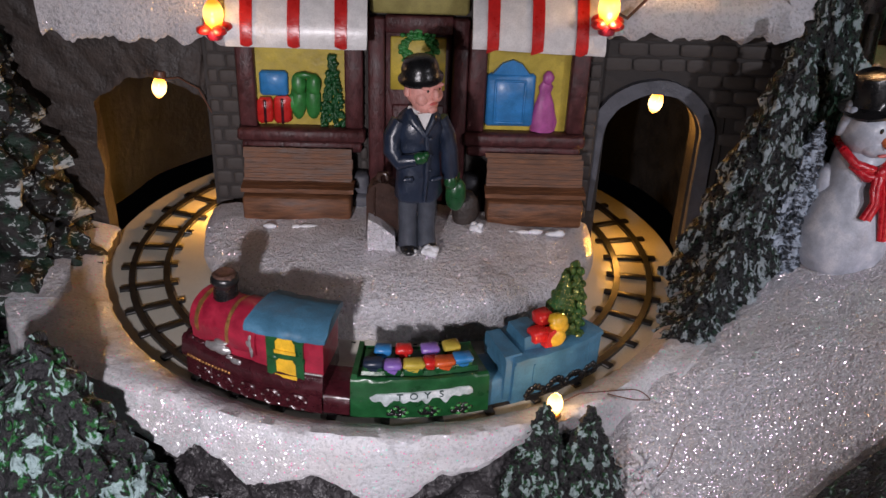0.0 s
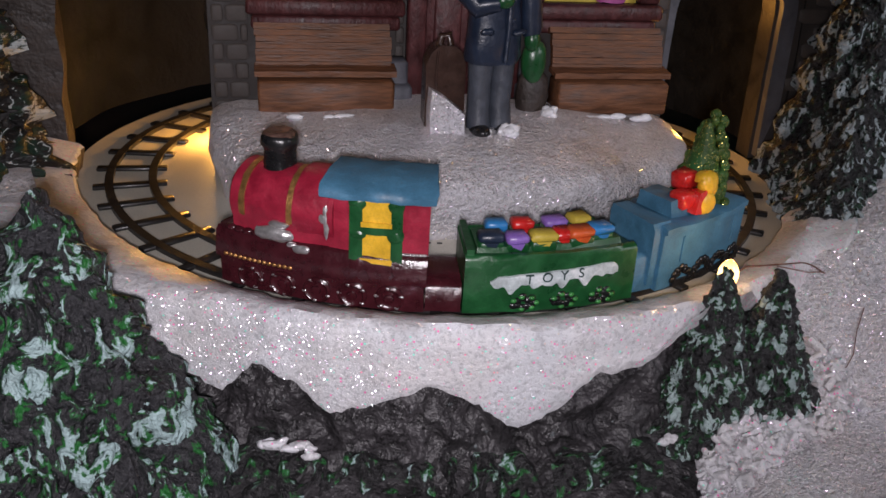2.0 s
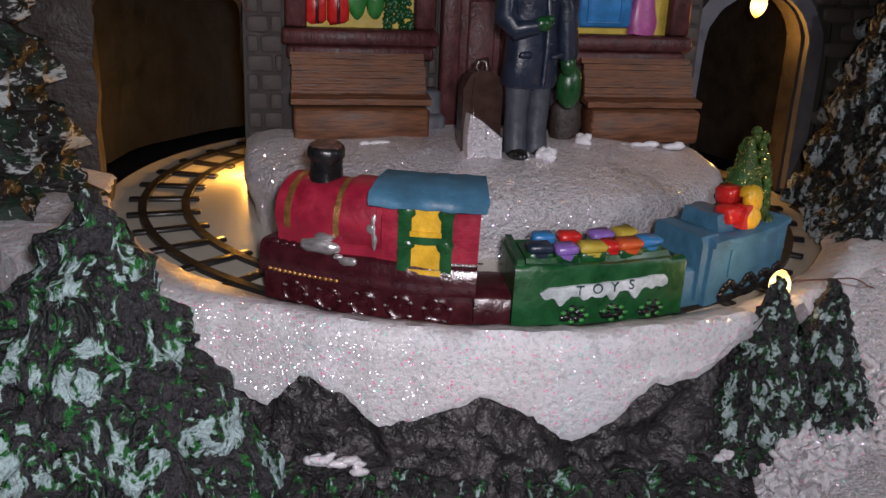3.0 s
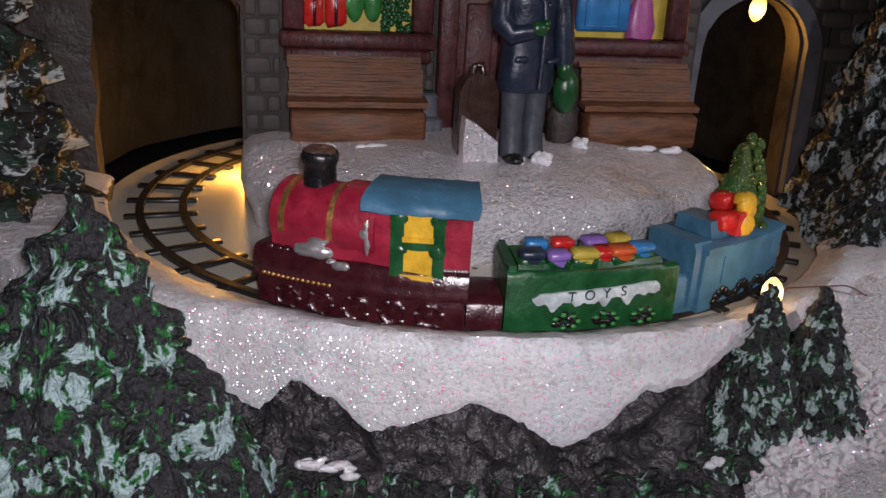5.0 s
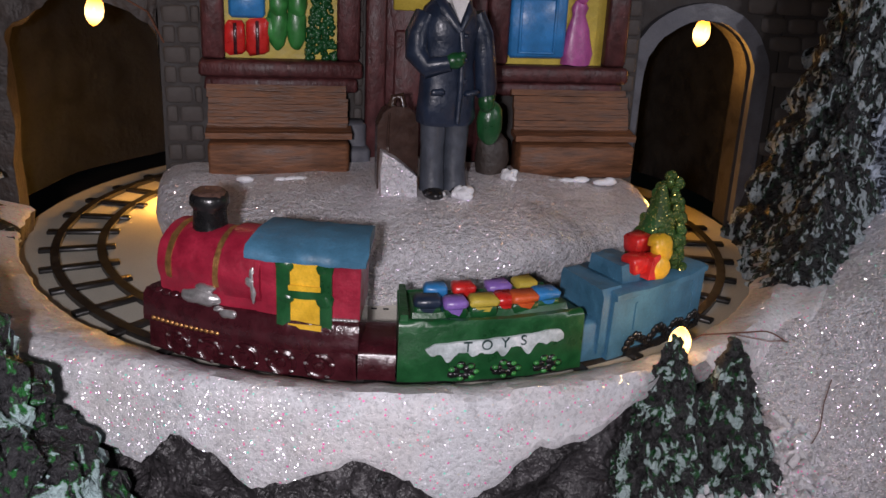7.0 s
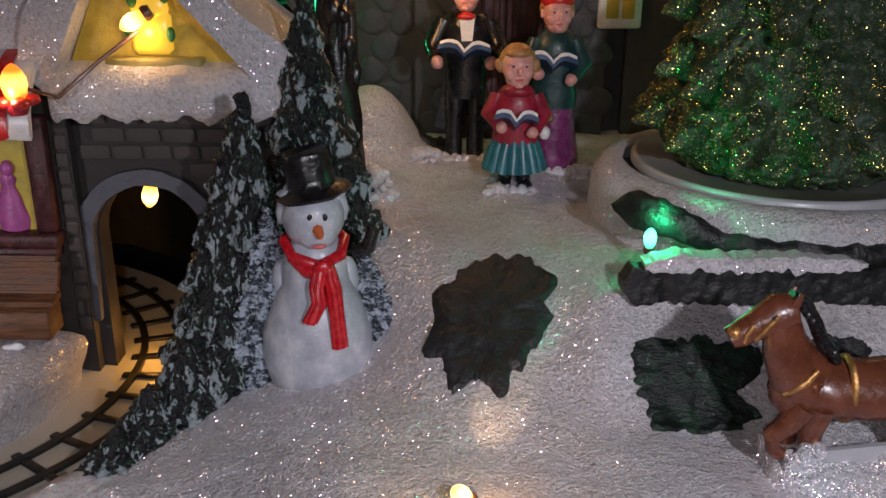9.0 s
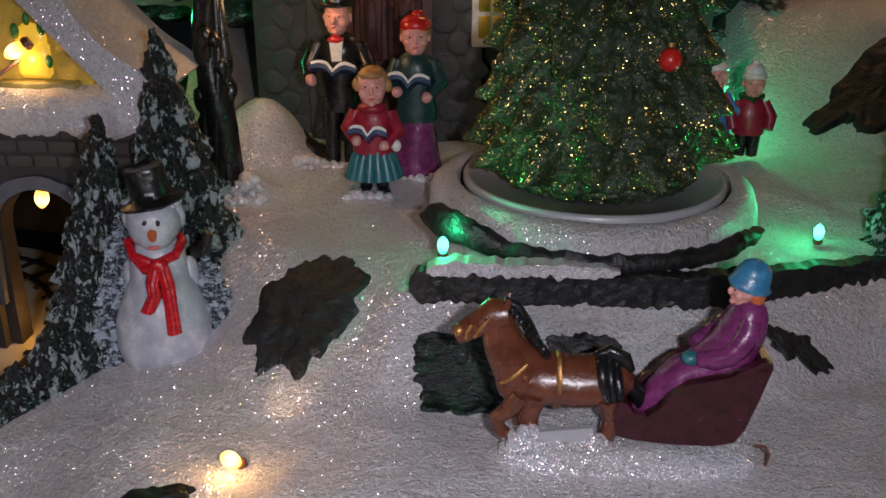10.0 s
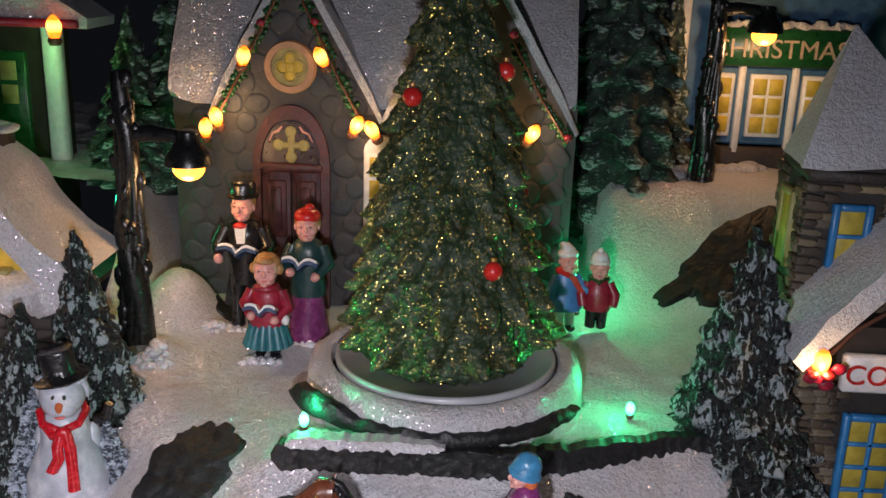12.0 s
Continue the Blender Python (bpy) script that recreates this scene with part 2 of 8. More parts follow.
def brushed_pine(name, dark, mid, snow, much=0.56, size=2.2, upward=0.25, lines=0.035, green=0.6):
    """Dark painted boughs with green patches, dry-brushed snow on ridges and thin curling snow strokes."""
    m, n, l, p = nodes_of(name)
    v = tex_coord(n, l, 1.0)
    a = noise_tex(n, l, tex_coord(n, l, (0.7, 0.7, 1.7)), 1 / (size * M), 4, 0.65)
    b = noise_tex(n, l, v, 1 / (size * 2.2 * M), 3)
    c3 = noise_tex(n, l, v, 1 / (size * 1.7 * M), 2, 0.5)
    lip = n.new("ShaderNodeAttribute")
    lip.attribute_name = "lip"
    k = n.new("ShaderNodeMath")
    k.operation = "MULTIPLY_ADD"
    k.inputs[1].default_value = upward
    l.new(lip.outputs["Fac"], k.inputs[0])
    l.new(a.outputs["Fac"], k.inputs[2])
    sub = n.new("ShaderNodeMath")
    sub.operation = "SUBTRACT"
    sub.inputs[1].default_value = 0.5
    l.new(c3.outputs["Fac"], sub.inputs[0])
    ab = n.new("ShaderNodeMath")
    ab.operation = "ABSOLUTE"
    l.new(sub.outputs[0], ab.inputs[0])
    patchy = noise_tex(n, l, v, 1 / (size * 1.1 * M), 2)
    gap = n.new("ShaderNodeMath")
    gap.operation = "MULTIPLY_ADD"
    gap.inputs[1].default_value, gap.inputs[2].default_value = -0.5, 0.29
    l.new(patchy.outputs["Fac"], gap.inputs[0])
    top = n.new("ShaderNodeMath")
    top.operation = "MAXIMUM"
    top.inputs[1].default_value = 0.0
    l.new(gap.outputs[0], top.inputs[0])
    broken = n.new("ShaderNodeMath")
    l.new(ab.outputs[0], broken.inputs[0])
    l.new(top.outputs[0], broken.inputs[1])
    thin = ramp(n, l, broken.outputs[0], [(lines * 0.4, (0.8, 0.8, 0.8)), (lines, (0, 0, 0))]).outputs["Color"]
    base = ramp(n, l, b.outputs["Fac"], [(green - 0.12, dark), (green, mid)]).outputs["Color"]
    cover = ramp(n, l, k.outputs[0], [(much, (0, 0, 0)), (much + 0.1, (1, 1, 1))]).outputs["Color"]
    both = n.new("ShaderNodeMix")
    both.data_type, both.blend_type, both.inputs[0].default_value = "RGBA", "LIGHTEN", 1.0
    l.new(cover, both.inputs[6])
    l.new(thin, both.inputs[7])
    l.new(mixed(n, l, both.outputs[2], base, snow), p.inputs["Base Color"])
    p.inputs["Roughness"].default_value = 0.5
    p.inputs["Specular IOR Level"].default_value = 0.3
    l.new(bumped(n, l, a.outputs["Fac"], 0.8, 1.0), p.inputs["Normal"])
    return m


def glitter_green(name, k=1.0):
    """Dark green resin under gold glitter flakes that lie in drifts."""
    m, n, l, p = nodes_of(name)
    v = tex_coord(n, l, 1.0)
    big, mid = noise_tex(n, l, v, 110, 3), noise_tex(n, l, v, 500, 3)
    c = ramp(n, l, big.outputs["Fac"], [(0.32, (0.008 * k, 0.018 * k, 0.01)), (0.52, (0.016 * k, 0.034 * k, 0.017)), (0.64, (0.028, 0.046 * k, 0.032)), (0.8, (0.045, 0.06 * k, 0.05))]).outputs["Color"]
    l.new(c, p.inputs["Base Color"])
    p.inputs["Roughness"].default_value = 0.55
    p.inputs["Specular IOR Level"].default_value = 0.25
    l.new(bumped(n, l, mid.outputs["Fac"], 0.6, 0.6), p.inputs["Normal"])
    cell = n.new("ShaderNodeTexVoronoi")
    cell.inputs["Scale"].default_value = 1 / (0.28 * M)
    l.new(v, cell.inputs["Vector"])
    sep = n.new("ShaderNodeSeparateColor")
    l.new(cell.outputs["Color"], sep.inputs[0])
    drift = n.new("ShaderNodeMath")
    drift.operation = "MULTIPLY_ADD"
    drift.inputs[1].default_value = 0.25
    l.new(mid.outputs["Fac"], drift.inputs[0])
    edge = n.new("ShaderNodeAttribute")
    edge.attribute_name = "lip"
    more = n.new("ShaderNodeMath")
    more.operation = "MULTIPLY_ADD"
    more.inputs[1].default_value = 0.45
    l.new(edge.outputs["Fac"], more.inputs[0])
    l.new(sep.outputs[0], more.inputs[2])
    l.new(more.outputs[0], drift.inputs[2])
    pick = n.new("ShaderNodeMath")
    pick.operation = "GREATER_THAN"
    pick.inputs[1].default_value = 0.6
    l.new(drift.outputs[0], pick.inputs[0])
    near = n.new("ShaderNodeMath")
    near.operation = "LESS_THAN"
    near.inputs[1].default_value = 0.45
    l.new(cell.outputs["Distance"], near.inputs[0])
    both = n.new("ShaderNodeMath")
    both.operation = "MULTIPLY"
    l.new(near.outputs[0], both.inputs[0])
    l.new(pick.outputs[0], both.inputs[1])
    fl = n.new("ShaderNodeBsdfGlossy")
    fl.inputs["Roughness"].default_value = 0.26
    tint = ramp(n, l, sep.outputs[1], [(0.2, (0.85, 0.6, 0.16)), (0.6, (0.7, 0.62, 0.2)), (0.9, (0.36, 0.56, 0.26))]).outputs["Color"]
    l.new(mixed(n, l, both.outputs[0], (0, 0, 0), tint), fl.inputs["Color"])
    sub = n.new("ShaderNodeVectorMath")
    sub.operation = "SUBTRACT"
    sub.inputs[1].default_value = (0.5, 0.5, 0.5)
    l.new(cell.outputs["Color"], sub.inputs[0])
    geo = n.new("ShaderNodeNewGeometry")
    add = n.new("ShaderNodeVectorMath")
    l.new(geo.outputs["Normal"], add.inputs[0])
    wide = n.new("ShaderNodeVectorMath")
    wide.operation = "SCALE"
    wide.inputs["Scale"].default_value = 1.8
    l.new(sub.outputs[0], wide.inputs[0])
    l.new(wide.outputs[0], add.inputs[1])
    nn = n.new("ShaderNodeVectorMath")
    nn.operation = "NORMALIZE"
    l.new(add.outputs[0], nn.inputs[0])
    l.new(nn.outputs[0], fl.inputs["Normal"])
    adds = n.new("ShaderNodeAddShader")
    l.new(p.outputs[0], adds.inputs[0])
    l.new(fl.outputs[0], adds.inputs[1])
    l.new(adds.outputs[0], n["Material Output"].inputs["Surface"])
    return m


def glow(name, colour, strength, body=(0.5, 0.2, 0.03), core=None):
    m, n, l, p = nodes_of(name)
    p.inputs["Base Color"].default_value = (*body, 1)
    p.inputs["Emission Color"].default_value = (*colour, 1)
    p.inputs["Emission Strength"].default_value = strength
    p.inputs["Roughness"].default_value = 0.25
    if core:      # hot filament in the middle, cooler glass towards the ends
        t = n.new("ShaderNodeTexCoord")
        s = n.new("ShaderNodeSeparateXYZ")
        l.new(t.outputs["Object"], s.inputs[0])
        k = n.new("ShaderNodeMapRange")
        k.inputs["From Min"].default_value, k.inputs["From Max"].default_value = -3.2 * M, 3.2 * M
        l.new(s.outputs["Z"], k.inputs["Value"])
        e = ramp(n, l, k.outputs["Result"], [(0.15, colour), (0.5, core), (0.68, core), (0.98, colour)])
        l.new(e.outputs["Color"], p.inputs["Emission Color"])
    return m


SNOW = glitter_snow("glitter_snow", amount=0.56, flake=0.25, pinks=0.25, relief=0.5, shine=2.2, rough=0.36, coarse=1.3)
EAVESNOW = glitter_snow("eave_snow", (0.7, 0.7, 0.74), 0.84, 0.32, 0.0, 0.35, 1.3)
ROOFSNOW = glitter_snow("roof_snow", (0.74, 0.75, 0.79), 0.93, 0.5, 0.0, 0.3)
BASESNOW = glitter_snow("glitter_snow_thick", (0.6, 0.62, 0.67), 0.45, 0.3, 0.3, 0.3, 3.6, 0.4, 1.4)
SNOWRIM = glitter_snow("glitter_snow_coarse", (0.57, 0.58, 0.61), 0.6, 0.2, 1.0, 0.22, 1.4, 0.45, 0.55, 0.86)
WHITEPAINT = paint("white_snow_paint", (0.72, 0.73, 0.76), 0.5, 0.12, 3)
ROCK = speckled_rock("dark_grey_rock_paint", (0.038, 0.035, 0.038))
BLACKROCK = paint("black_rock_paint", (0.008, 0.0085, 0.009), 0.55, 0.4, 4, 0.9, grain=0.8)
DARKPATCH = paint("bare_dark_rock_paint", (0.0145, 0.0155, 0.0175), 0.55, 0.45, 4, 1.0, grain=0.7)
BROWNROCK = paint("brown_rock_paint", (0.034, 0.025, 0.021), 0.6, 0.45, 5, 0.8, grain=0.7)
WALLSTONE = paint("grey_brown_stone_paint", (0.05, 0.042, 0.038), 0.6, 0.3, 3, 0.6)
# the tunnel's shade is put into this near-black base colour
TUNNEL = paint("tunnel_shaded_brown", (0.0055, 0.005, 0.0045), 0.7, 0.4, 6, 0.5)
MORTAR = paint("dark_mortar_paint", (0.032, 0.027, 0.025), 0.7, 0.3, 3)
ARCHSTONE = paint("blue_grey_arch_paint", (0.085, 0.088, 0.105), 0.55, 0.25, 4)
MAROON = paint("maroon_wood_paint", (0.07, 0.019, 0.02), 0.5, 0.5, 1.8, 0.9, grain=0.5, wear=(0.17, 0.08, 0.07), stretch=(0.8, 1.0, 0.5))
YELLOW = paint("ochre_yellow_paint", (0.5, 0.38, 0.05), 0.5, 0.25, 5)
TRAINYELLOW = paint("bright_yellow_paint", (0.72, 0.42, 0.025), 0.4, 0.2, 3)
OLIVE = paint("olive_yellow_paint", (0.33, 0.29, 0.1), 0.5, 0.25, 4)
BENCHWOOD = paint("brown_bench_paint", (0.14, 0.058, 0.026), 0.55, 0.5, 1.1, 1.0, grain=0.45, wear=(0.23, 0.11, 0.05), stretch=(0.2, 1.0, 1.2))
RED = paint("red_gloss_paint", (0.3, 0.012, 0.035), 0.42, 0.3, 3, 0.35)
SCARFRED = paint("scarf_red_paint", (0.48, 0.008, 0.018), 0.26, 0.25, 2, 0.6)
BRIGHTRED = paint("bright_red_paint", (0.55, 0.02, 0.018), 0.3, 0.2, 3)
WHITE = paint("white_gloss_paint", (0.76, 0.75, 0.74), 0.35, 0.12, 3)
BLUE = paint("blue_paint", (0.03, 0.2, 0.48), 0.4, 0.25, 4)
STEELBLUE = paint("steel_blue_paint", (0.05, 0.155, 0.25), 0.52, 0.25, 4, wear=(0.08, 0.22, 0.32))
NAVY = paint("navy_coat_paint", (0.014, 0.023, 0.045), 0.35, 0.35, 4, 0.4)
GREYTROUSER = paint("grey_trouser_paint", (0.05, 0.058, 0.075), 0.45, 0.3, 3)
SKIN = paint("pink_face_paint", (0.72, 0.34, 0.29), 0.45, 0.15, 3)
BLACK = paint("black_gloss_paint", (0.01, 0.01, 0.011), 0.28, 0.3, 3)
DGREEN = paint("bottle_green_paint", (0.01, 0.075, 0.022), 0.32, 0.35, 3)
LGREEN = paint("leaf_green_paint", (0.03, 0.2, 0.04), 0.4, 0.35, 2.5)
PINK = paint("pink_toy_paint", (0.42, 0.09, 0.3), 0.4, 0.25, 3)
GOLD = paint("gold_paint", (0.5, 0.26, 0.09), 0.38, 0.35, 1.2, 0.7, metal=0.75, wear=(0.2, 0.03, 0.03))
SILVER = paint("silver_paint", (0.55, 0.54, 0.54), 0.35, 0.3, 1.5, metal=0.75)
DARKRED = paint("oxblood_paint", (0.045, 0.008, 0.012), 0.22, 0.35, 3, 0.4)
PURPLE = paint("purple_gown_paint", (0.18, 0.032, 0.13), 0.26, 0.35, 3, 0.5)
TEAL = paint("teal_skirt_paint", (0.03, 0.16, 0.19), 0.4, 0.3, 3)
DTEAL = paint("dark_teal_coat_paint", (0.012, 0.045, 0.045), 0.4, 0.35, 3)
BROWNHORSE = paint("chestnut_paint", (0.12, 0.036, 0.018), 0.28, 0.3, 4, wear=(0.3, 0.14, 0.06))
HAIR = paint("ginger_hair_paint", (0.4, 0.2, 0.07), 0.45, 0.3, 2)
ORANGE = paint("orange_carrot_paint", (0.55, 0.13, 0.04), 0.45, 0.2, 2)
CREAM = paint("cream_disc_plastic", (0.52, 0.5, 0.43), 0.38, 0.06, 12, 0.03)
RAILBLACK = paint("black_rail_print", (0.012, 0.011, 0.011), 0.45, 0.3, 3, 0.1)
GREYPLASTIC = paint("grey_base_plastic", (0.36, 0.37, 0.39), 0.4, 0.08, 9, 0.05)
PINE = dripped_pine("dark_pine_snow", (0.017, 0.018, 0.02), (0.012, 0.04, 0.022), (0.4, 0.47, 0.5), 0.783, 1.5, 0.36)
BLUEPINE = brushed_pine("bluish_snowed_bush", (0.03, 0.035, 0.045), (0.05, 0.065, 0.085), (0.36, 0.42, 0.5), 0.52, 1.5, 0.2, 0.06)
PINEWEST = brushed_pine("dark_pine_broad_snow", (0.014, 0.013, 0.013), (0.012, 0.03, 0.02), (0.42, 0.46, 0.46), 0.9, 1.8, 0.62, 0.03)
PINEGREEN = dripped_pine("green_pine_snow", (0.03, 0.03, 0.034), (0.014, 0.13, 0.024), (0.42, 0.56, 0.58), 0.789, 1.9, 0.4)
PINEDARK = dripped_pine("dark_small_pine_snow", (0.034, 0.034, 0.036), (0.012, 0.085, 0.022), (0.48, 0.6, 0.6), 0.785, 1.5, 0.45)
MOSS = dripped_pine("green_moss_snow", (0.026, 0.025, 0.027), (0.018, 0.13, 0.03), (0.4, 0.52, 0.54), 0.77, 2.6, 0.8)
FARPINE = brushed_pine("grey_green_pine", (0.026, 0.036, 0.033), (0.034, 0.064, 0.046), (0.32, 0.38, 0.37), 0.68, 2.0, 0.34, 0.012)
HEDGE = brushed_pine("dark_hedge_paint", (0.006, 0.009, 0.008), (0.007, 0.026, 0.014), (0.2, 0.26, 0.25), 0.8, 2.2, 0.2, 0.006)
GLEAF = glitter_green("gold_flecked_green")
CABLE = paint("dark_copper_wire", (0.12, 0.05, 0.03), 0.4, 0.2, 3)
CHURCHMORTAR = paint("slate_mortar_paint", (0.042, 0.041, 0.04), 0.6, 0.35, 4, 0.5)
TABLE = paint("dark_table_wood", (0.05, 0.03, 0.02), 0.4, 0.3, 60, 0.1, grain=3)
CHURCHSTONE = paint("slate_church_stone", (0.048, 0.052, 0.058), 0.6, 0.3, 4, 0.6, pieces=((0.032, 0.037, 0.042), (0.05, 0.052, 0.056), (0.04, 0.038, 0.037), (0.036, 0.045, 0.052)))
PIECESTONE = paint("mixed_cottage_stone", (0.12, 0.09, 0.06), 0.6, 0.6, 1.6, 0.9, pieces=((0.02, 0.017, 0.014), (0.1, 0.075, 0.045), (0.035, 0.028, 0.022), (0.3, 0.24, 0.13), (0.06, 0.05, 0.04), (0.2, 0.17, 0.12), (0.025, 0.02, 0.018)), wear=(0.012, 0.01, 0.01))
BULB = glow("warm_bulb", (1.0, 0.34, 0.03), 3.6, core=(1.0, 0.68, 0.25))
BULBSOFT = glow("orange_bulb", (0.9, 0.12, 0.006), 2.6, core=(1.0, 0.6, 0.1))
LEDGREEN = glow("green_led", (0.02, 0.8, 0.3), 3.2, (0.1, 0.6, 0.4), core=(0.16, 1.0, 0.66))
LITWINDOW = glow("lit_yellow_pane", (1.0, 0.55, 0.05), 0.55, (0.7, 0.5, 0.05))

# ---- mesh tools, all in millimetres ----


class Clay:
    """A bmesh in millimetres whose faces take the material that is current."""

    def __init__(self, *mats):
        self.bm, self.mats, self.mi = bmesh.new(), list(mats), 0

    def use(self, mat):
        if mat not in self.mats:
            self.mats.append(mat)
        self.mi = self.mats.index(mat)
        return self

    def faces(self, vs, fs, m=None):
        if m is not None:
            vs = [m @ Vector(v) for v in vs]
        made = [self.bm.verts.new(v) for v in vs]
        for f in fs:
            try:
                face = self.bm.faces.new([made[i] for i in f])
                face.material_index = self.mi
            except ValueError:
                pass
        return made

    def box(self, x0, x1, y0, y1, z0, z1, bevel=0.0, m=None):
        if bevel <= 0:
            v = [(x, y, z) for x in (x0, x1) for y in (y0, y1) for z in (z0, z1)]
            self.faces(v, [(0, 1, 3, 2), (4, 6, 7, 5), (0, 4, 5, 1), (2, 3, 7, 6), (0, 2, 6, 4), (1, 5, 7, 3)], m)
            return self
        b = min(bevel, abs(x1 - x0) * 0.49, abs(y1 - y0) * 0.49, abs(z1 - z0) * 0.49)
        v, f = [], []
        idx = {}
        for sx in (0, 1):
            for sy in (0, 1):
                for sz in (0, 1):
                    c = ((x0, x1)[sx], (y0, y1)[sy], (z0, z1)[sz])
                    d = [b if s == 0 else -b for s in (sx, sy, sz)]
                    for ax in range(3):
                        q = [c[k] + (d[k] if k != ax else 0) for k in range(3)]
                        idx[sx, sy, sz, ax] = len(v)
                        v.append(tuple(q))
        for ax in range(3):
            a, b2 = [k for k in range(3) if k != ax]
            for s in (0, 1):
                loop = []
                for i, j in ((0, 0), (1, 0), (1, 1), (0, 1)):
                    key = [0, 0, 0]
                    key[ax], key[a], key[b2] = s, i, j
                    loop.append(idx[(*key, ax)])
                f.append(loop)
            for i in (0, 1):
                for j in (0, 1):
                    k0, k1 = [0, 0, 0], [0, 0, 0]
                    k0[a], k0[b2], k1[a], k1[b2] = i, j, i, j
                    k0[ax], k1[ax] = 0, 1
                    f.append([idx[(*k0, a)], idx[(*k1, a)], idx[(*k1, b2)], idx[(*k0, b2)]])
        for sx in (0, 1):
            for sy in (0, 1):
                for sz in (0, 1):
                    f.append([idx[sx, sy, sz, k] for k in range(3)])
        self.faces(v, f, m)
        return self

    def lathe(self, prof, n=16, m=None, sx=1.0, sy=1.0, wobble=0.0):
        v, f = [], []
        for k, (r, z) in enumerate(prof):
            for i in range(n):
                a = 2 * math.pi * i / n
                w = 1 + wobble * math.sin(a * 3 + k * 1.7) + wobble * 0.6 * math.sin(a * 5 + k)
                v.append((r * sx * w * math.cos(a), r * sy * w * math.sin(a), z))
        for k in range(len(prof) - 1):
            for i in range(n):
                j = (i + 1) % n
                f.append((k * n + i, k * n + j, (k + 1) * n + j, (k + 1) * n + i))
        f.append(tuple(range(n))[::-1])
        f.append(tuple((len(prof) - 1) * n + i for i in range(n)))
        self.faces(v, f, m)
        return self

    def ball(self, c, r, seg=12, rings=8, rot=None):
        rx, ry, rz = r if isinstance(r, tuple) else (r, r, r)
        m = Matrix.Translation(c) @ (rot or Matrix())
        prof = [(math.sin(math.pi * k / rings), -math.cos(math.pi * k / rings)) for k in range(rings + 1)]
        prof[0], prof[-1] = (0.02, -1), (0.02, 1)
        return self.lathe(prof, seg, m @ Matrix.Diagonal((rx, ry, rz, 1)))

    def tube(self, pts, radii, n=8, cap=True, flat=1.0):
        pts = [Vector(p) for p in pts]
        if not isinstance(radii, (list, tuple)):
            radii = [radii] * len(pts)
        v, f = [], []
        side = None
        for k, p in enumerate(pts):
            d = (pts[min(k + 1, len(pts) - 1)] - pts[max(k - 1, 0)]).normalized()
            if side is None:
                side = d.orthogonal().normalized()
            side = (side - d * side.dot(d)).normalized()
            up = d.cross(side)
            for i in range(n):
                a = 2 * math.pi * i / n
                v.append(tuple(p + (side * math.cos(a) + up * math.sin(a) * flat) * radii[k]))
        for k in range(len(pts) - 1):
            for i in range(n):
                j = (i + 1) % n
                f.append((k * n + i, k * n + j, (k + 1) * n + j, (k + 1) * n + i))
        if cap:
            f.append(tuple(range(n))[::-1])
            f.append(tuple((len(pts) - 1) * n + i for i in range(n)))
        self.faces(v, f)
        return self

    def slab(self, outline, y0, y1, m=None):
        """A flat outline of (x, z) made solid from y0 to y1."""
        n = len(outline)
        v = [(x, y0, z) for x, z in outline] + [(x, y1, z) for x, z in outline]
        f = [tuple(range(n)), tuple(range(2 * n - 1, n - 1, -1))]
        f += [(i, (i + 1) % n, n + (i + 1) % n, n + i) for i in range(n)]
        self.faces(v, f, m)
        return self

    def roughen(self, amount, size, seed=0):
        for v in self.bm.verts:
            q = v.co / size + Vector((seed * 7.3, seed * 3.1, seed))
            v.co += noise.noise_vector(q) * amount
        return self


def part(name, clay, parent=None, label="", smooth=True, mat=None):
    """Links a Clay as one mesh, under a thing or part where one is given."""
    bm = clay.bm
    bmesh.ops.recalc_face_normals(bm, faces=bm.faces)
    for v in bm.verts:
        v.co *= M
    me = bpy.data.meshes.new(name)
    bm.to_mesh(me)
    bm.free()
    for mm in ([mat] if mat else clay.mats):
        me.materials.append(mm)
    if smooth:
        me.polygons.foreach_set("use_smooth", [True] * len(me.polygons))
        me.set_sharp_from_angle(angle=radians(52))
    ob = new(name, me)
    if parent is not None:
        ob.parent = parent
    if label:
        ob["label"] = label
    return ob


def thing(name, at, label, category, group="", turn=0.0, kind=""):
    ob = new(name)
    ob.empty_display_size = 0.005
    ob.matrix_basis = pose(at[0] * M, at[1] * M, at[2] * M, 0, 0, turn)
    return tagged(ob, label, category, group, kind)


def setting(name, clay, label="", smooth=True):
    return tagged(part(name, clay, None, "", smooth), label, "", "", "structure")


def sstep(a, b, x):
    t = max(0.0, min(1.0, (x - a) / (b - a)))
    return t * t * (3 - 2 * t)


def wob(x, y, size, seed=0.0):
    return noise.noise(Vector((x / size, y / size, seed)))

# ---- ground and track bowl ----
CX, CY, TZ = -5.75, 39.0, -17.5      # centre and height of the round track
RIM = 77.0


def fence_y(x):
    return 4 + 0.02 * (x - 168) + 24 * sstep(228, 292, x)


